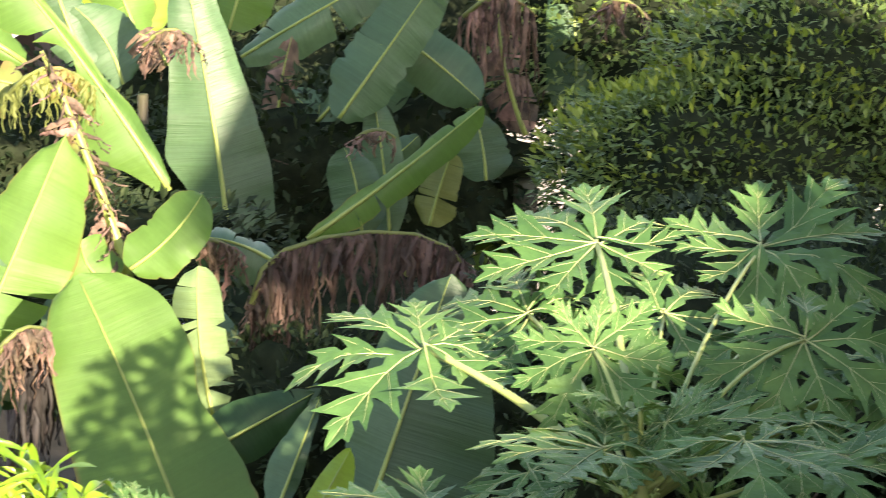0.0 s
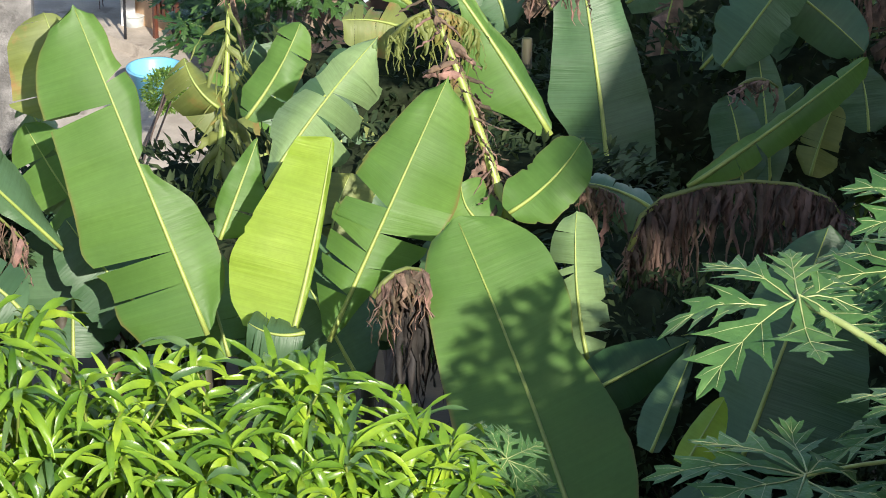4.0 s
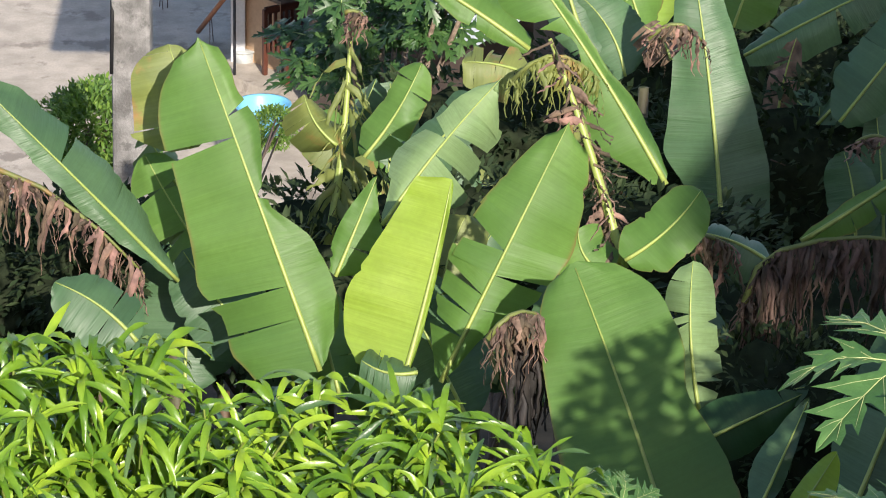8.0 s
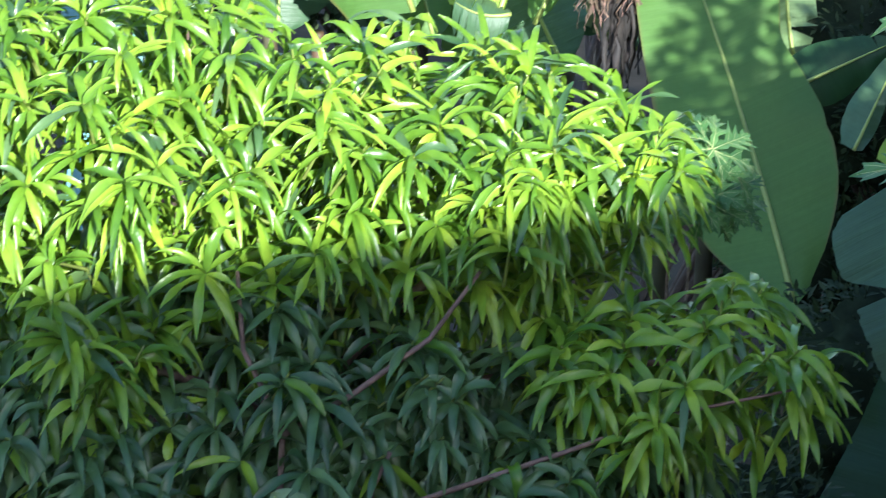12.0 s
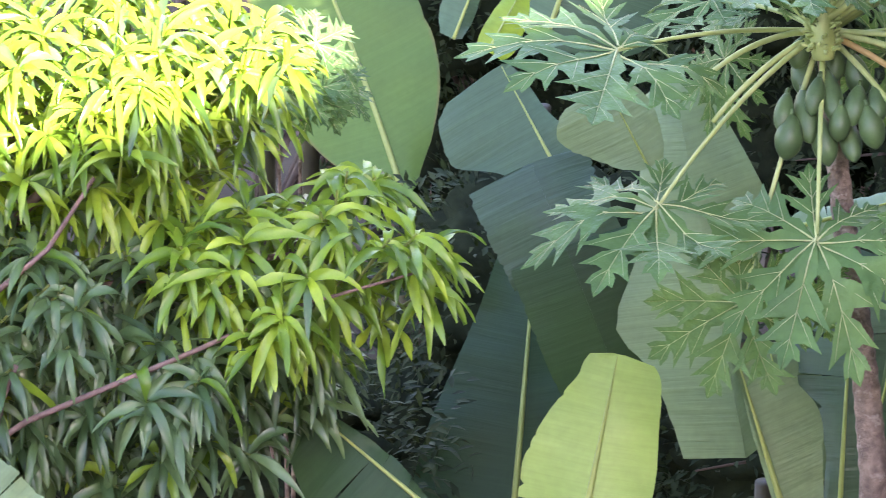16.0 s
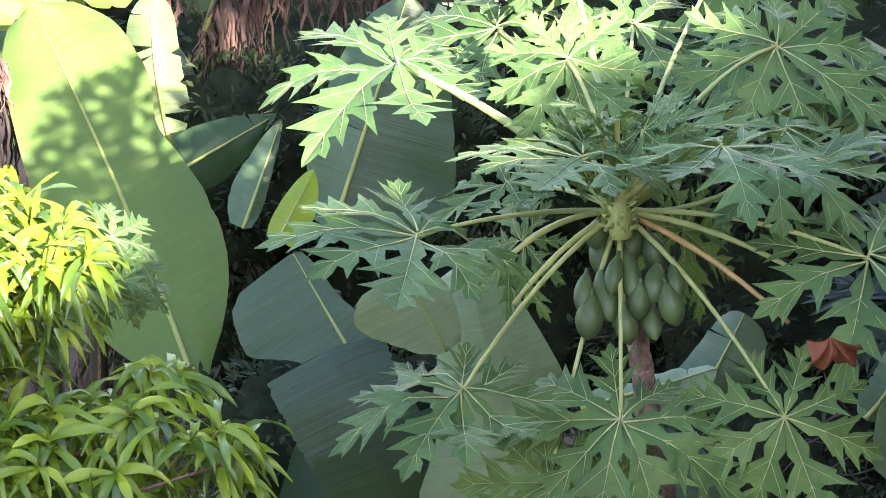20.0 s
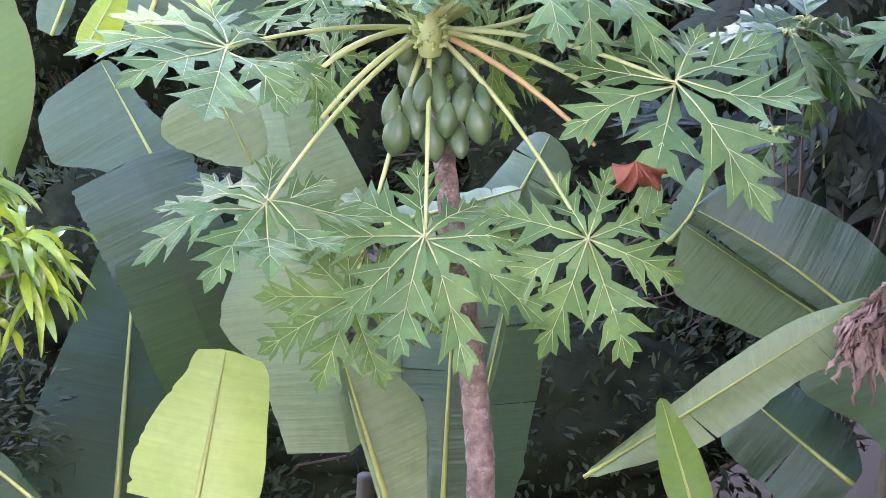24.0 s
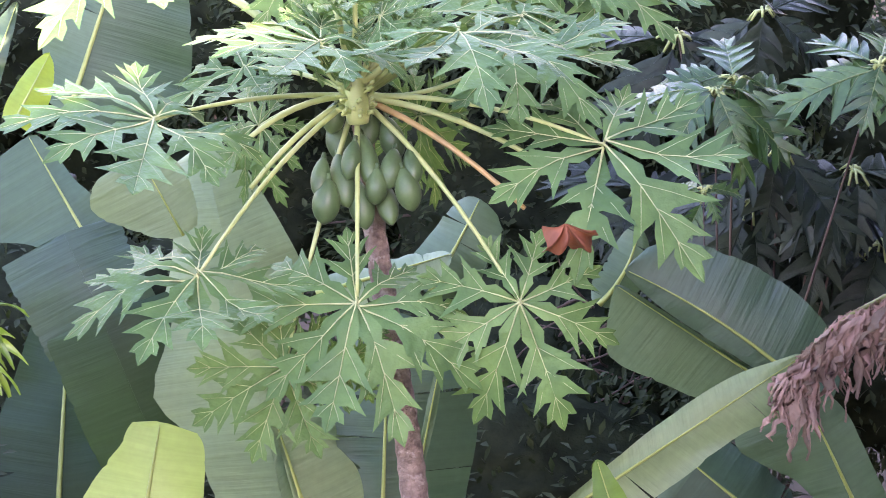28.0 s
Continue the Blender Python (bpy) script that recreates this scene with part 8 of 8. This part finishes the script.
def leafy(name, foot, heads, meshes, size, per, label, category, seed, trunk_mat, spread=0.25, flat=0.6, radius=0.03, fall=0.0):
    """A small tree: trunk, a limb to every head, and leaves all round each head."""
    rnd = random.Random(seed)
    ob = thing(name, foot, label, category)
    foot = Vector(foot)
    top = foot.lerp(Vector(heads[0]), 0.6)
    bm = bmesh.new()
    tube(bm, [foot, foot.lerp(top, 0.5), top], [radius, radius * 0.8, radius * 0.6], 8)
    part("trunk", bm, trunk_mat, ob)
    for h in heads:
        h = Vector(h)
        bm = bmesh.new()
        tube(bm, arc(top, h, (0, 0, -0.03), 6), [radius * 0.5 * (1 - 0.1 * i) for i in range(6)], 6)
        part("limb", bm, trunk_mat, ob)
        for k in range(per):
            a = k * 2.4 + rnd.uniform(-.4, .4)
            out = Vector((math.cos(a), math.sin(a), rnd.uniform(-.5, .9) * flat - fall)).normalized()
            nrm = (Vector((0, 0, 1)) + out * rnd.uniform(.2, .9) + Vector((rnd.gauss(0, .2), -0.35, 0))).normalized()
            c = h + out * spread * rnd.uniform(0.15, 1.0)
            s, x, n = frame_of(out - nrm * out.dot(nrm), nrm)
            z = size * rnd.uniform(.7, 1.2)
            m = Matrix(((s.x, x.x, n.x, c.x), (s.y, x.y, n.y, c.y), (s.z, x.z, n.z, c.z), (0, 0, 0, 1))) @ Matrix.Scale(z, 4)
            pick = meshes[rnd.randrange(len(meshes))]
            blade = place_mesh("leaf", pick[0], ob, m)
            place_mesh(pick[1].name.split(".")[0], pick[1], blade, m)
            bm = bmesh.new()
            tube(bm, [h, h.lerp(c, .5) + Vector((0, 0, .02)), c], [.008, .006, .005], 5)
            part("petiole", bm, M["petiole"], ob)
    return ob


cut_leaves = [lobed_blade(k) for k in range(4)]
shaded_cut_leaves = [lobed_blade(k + 10, 4, "breadfruit_shaded", "breadfruit_shaded") for k in range(4)]
dark_blades = [papaya_blade(k + 20, 8, "cassava", "cassava") for k in range(3)]
leafy("papaya_tree", (0.016, 34.614, 7.685), [(-0.837, 34.307, 12.543), (-0.488, 35.317, 12.391), (-0.166, 36.297, 12.159), (0.2, 34.888, 12.68), (-0.353, 35.701, 11.965), (0.016, 34.314, 12.541), (-0.719, 35.149, 11.912), (-0.451, 36.047, 11.443), (-0.119, 34.667, 12.034), (-0.961, 35.553, 11.57), (0.286, 34.341, 12.627), (-0.858, 34.99, 11.478)], dark_blades, 0.52, 10, "dense dark papaya tree beside the far house", "papaya tree", 31, M["papaya_bark"], spread=0.42, radius=0.07)
leafy("breadfruit_tree", (4.150, 15.000, 12.250), [(3.698, 14.500, 17.323), (3.797, 14.600, 17.315), (4.241, 14.300, 17.488)], cut_leaves, 0.30, 11, "breadfruit sapling with glossy deeply cut leaves", "breadfruit tree", 33, M["twig"], spread=0.07, flat=1.3, radius=0.014)
leafy("breadfruit_tree", (4.050, 14.800, 12.300), [(3.619, 14.300, 17.030)], cut_leaves, 0.15, 9, "small breadfruit shoot with bright young leaves", "breadfruit tree", 36, M["twig"], spread=0.05, flat=1.2, radius=0.010)
leafy("breadfruit_tree", (4.300, 15.500, 12.150), [(4.070, 14.900, 16.902), (4.264, 15.000, 16.675), (4.031, 15.100, 16.572), (4.362, 14.900, 16.787), (4.226, 15.200, 16.362), (4.457, 15.200, 16.271), (4.007, 15.300, 16.305), (3.791, 15.400, 17.160), (4.090, 15.300, 17.278), (4.558, 15.100, 16.362), (3.715, 15.600, 16.424)], shaded_cut_leaves, 0.34, 9, "breadfruit tree with drooping cut leaves darkened for shade", "breadfruit tree", 37, M["twig"], spread=0.10, flat=0.5, radius=0.016, fall=0.7)
leafy("papaya_sapling", (0.405, 13.652, 12.46), [(0.405, 13.452, 17.906), (0.489, 13.582, 17.722), (0.268, 13.712, 17.745)], blades, 0.40, 4, "small papaya sapling behind the mango leaves", "papaya tree", 35, M["papaya_bark"], spread=0.14, radius=0.02)

# ---- cables on the pole, things in the yard ----
cables = thing("overhead_cable", (-3.108, 28.35, 14.727), "black overhead cables with clamps on the pole", "cable")
for k in range(3):
    bm = bmesh.new()
    tube(bm, arc((-3.108, 28.35, 14.727), (0.695, 27.747, 14.998), (0.0, 0.02 * k, -0.03 - 0.018 * k), 16), 0.0065, 6)
    part("cable", bm, M["cable"], cables)
line = arc((-3.108, 28.35, 14.727), (0.695, 27.747, 14.998), (0, 0, -0.045), 60)
for k in range(5):
    bm = bmesh.new()
    c = line[21 + 2 * k]
    box(bm, (c.x - 0.022, c.y - 0.035, c.z - 0.028 + 0.006 * (k % 2)), (c.x + 0.022, c.y + 0.02, c.z + 0.022 + 0.006 * (k % 2)), 0.006)
    part("clamp", bm, M["clamp"], cables)
bm = bmesh.new()
tube(bm, [(-2.323, 28.549, 15.109), (-2.323, 28.491, 14.933), (-2.265, 28.449, 14.792), (-2.199, 28.424, 14.703), (-2.192, 28.37, 14.545), (-2.19, 28.171, 13.986)], 0.014, 6)
part("drop_cable", bm, M["cable"], cables)
strap = thing("pole_strap", (-2.059, 28.504, 14.754), "metal band and bolts round the pole", "strap")
bm = bmesh.new()
box(bm, (-2.207, 28.294, 14.724), (-1.933, 28.568, 14.784), 0.004)
part("band", bm, M["iron"], strap)


def wooden_chair(place, turn):
    """An armchair of dark wood with slats."""
    ob = thing("armchair", place, "dark red-brown wooden armchair on the porch", "chair")
    m = Matrix.Translation(place) @ Matrix.Rotation(radians(turn), 4, "Z")

    def piece(name, lo, hi):
        bm = bmesh.new()
        box(bm, lo, hi, 0.006)
        bm.transform(m)
        part(name, bm, M["chair"], ob, smooth=False)

    for x in (-.30, .30):
        for y in (-.28, .28):
            piece("leg", (x - .03, y - .03, 0), (x + .03, y + .03, .62 if y < 0 else .95))
        piece("armrest", (x - .045, -.32, .62), (x + .045, .28, .66))
        for k in range(4):
            piece("slat", (x - .012, -.2 + .12 * k, .36), (x + .012, -.15 + .12 * k, .62))
    piece("seat", (-.30, -.30, .34), (.30, .30, .40))
    piece("backrest", (-.30, .26, .88), (.30, .31, .98))
    for k in range(6):
        piece("slat", (-.24 + .09 * k, .27, .40), (-.19 + .09 * k, .30, .88))
    return ob


wooden_chair((-1.947, 58.946, 2.666), 35)
rail = thing("stair_rail", (-3.374, 60.893, 2.506), "sloping brown wooden rail by the porch", "rail")
bm = bmesh.new()
tube(bm, [(-3.374, 60.893, 2.606), (-2.772, 59.031, 3.956)], 0.035, 8)
part("handrail", bm, M["wood"], rail)
bm = bmesh.new()
tube(bm, [(-2.77, 58.984, 3.956), (-2.77, 58.984, 2.506)], 0.02, 8)
part("rail_post", bm, M["iron"], rail)
bm = bmesh.new()
tube(bm, [(-3.153, 60.774, 2.506), (-3.183, 60.774, 2.926)], 0.007, 6)
tagged(part("rebar", bm, M["rebar"]), "rusty steel bar sticking out of the yard", "rebar", "bars in the yard")
bm = bmesh.new()
tube(bm, [(-3.195, 60.656, 2.506), (-3.195, 60.656, 2.926)], 0.007, 6)
tagged(part("rebar", bm, M["rebar"]), "rusty steel bar sticking out of the yard", "rebar", "bars in the yard")
bm = bmesh.new()
tube(bm, [(-4.001, 62.226, 2.506), (-3.971, 62.226, 2.926)], 0.007, 6)
tagged(part("rebar", bm, M["rebar"]), "rusty steel bar sticking out of the yard", "rebar", "bars in the yard")
bm = bmesh.new()
tube(bm, [(-3.946, 62.102, 2.506), (-3.976, 62.102, 2.926)], 0.007, 6)
tagged(part("rebar", bm, M["rebar"]), "rusty steel bar sticking out of the yard", "rebar", "bars in the yard")
bm = bmesh.new()
tube(bm, [(-3.884, 62.176, 2.506), (-3.884, 62.176, 2.926)], 0.007, 6)
tagged(part("rebar", bm, M["rebar"]), "rusty steel bar sticking out of the yard", "rebar", "bars in the yard")
bm = bmesh.new()
tube(bm, [(-5.04, 62.597, 2.506), (-5.01, 62.597, 2.926)], 0.007, 6)
tagged(part("rebar", bm, M["rebar"]), "rusty steel bar sticking out of the yard", "rebar", "bars in the yard")
bm = bmesh.new()
tube(bm, [(-5, 62.722, 2.506), (-5.03, 62.722, 2.926)], 0.007, 6)
tagged(part("rebar", bm, M["rebar"]), "rusty steel bar sticking out of the yard", "rebar", "bars in the yard")
bucket = thing("bucket", (-2.666, 59.564, 2.506), "white plastic bucket beside the porch post", "bucket")
bm = bmesh.new()
tube(bm, [(-2.666, 59.564, 2.506), (-2.666, 59.564, 2.666), (-2.666, 59.564, 2.806)], [.12, .14, .155], 18)
part("body", bm, M["bucket"], bucket)
bm = bmesh.new()
tube(bm, [(-2.666, 59.564, 2.806), (-2.666, 59.564, 2.831)], [.165, .165], 18)
part("rim", bm, M["bucket"], bucket)
dry = thing("dry_branch", (3.275, 15.499, 15.464), "tangle of thin dry brown twigs", "branch")
rnd = random.Random(8)
for k in range(26):
    bm = bmesh.new()
    a = Vector((3.548, 15.733, 15.591)) + Vector((rnd.uniform(-.35, .35), rnd.uniform(-.2, .2), rnd.uniform(-.25, .25)))
    b = a + Vector((rnd.uniform(-.35, .35), rnd.uniform(-.1, .1), rnd.uniform(-.15, .3)))
    tube(bm, arc(a, b, (rnd.uniform(-.05, .05), 0, rnd.uniform(-.06, .06)), 6), [.006, .005, .004, .004, .003, .002], 5)
    part("twig", bm, M["twig"], dry)
# Added tree out of view, there only to shade the broad banana leaf.
bush("slender_tree", [((3.72, 10.5, 21.46), (0.24, 0.22, 0.32)), ((4.02, 10.5, 21.5), (0.26, 0.22, 0.34)), ((4.32, 10.5, 21.58), (0.24, 0.22, 0.32)), ((3.9, 10.5, 21.16), (0.3, 0.2, 0.18)), ((4.25, 10.5, 21.16), (0.3, 0.2, 0.18))], M["bush"], 420, 0.16, "added unseen tree that casts shade on the broad banana leaf", "tree", 61, (4.0, 10.6, 13.0), ratio=0.4, core=0.75)
bm = bmesh.new()
box(bm, (-2.581, 22.63, 10.943), (-2.127, 23.63, 14.591), 0.02)
tagged(part("water_tank", bm, M["turquoise"], smooth=False), "pale turquoise tank behind the mango tree", "water tank")
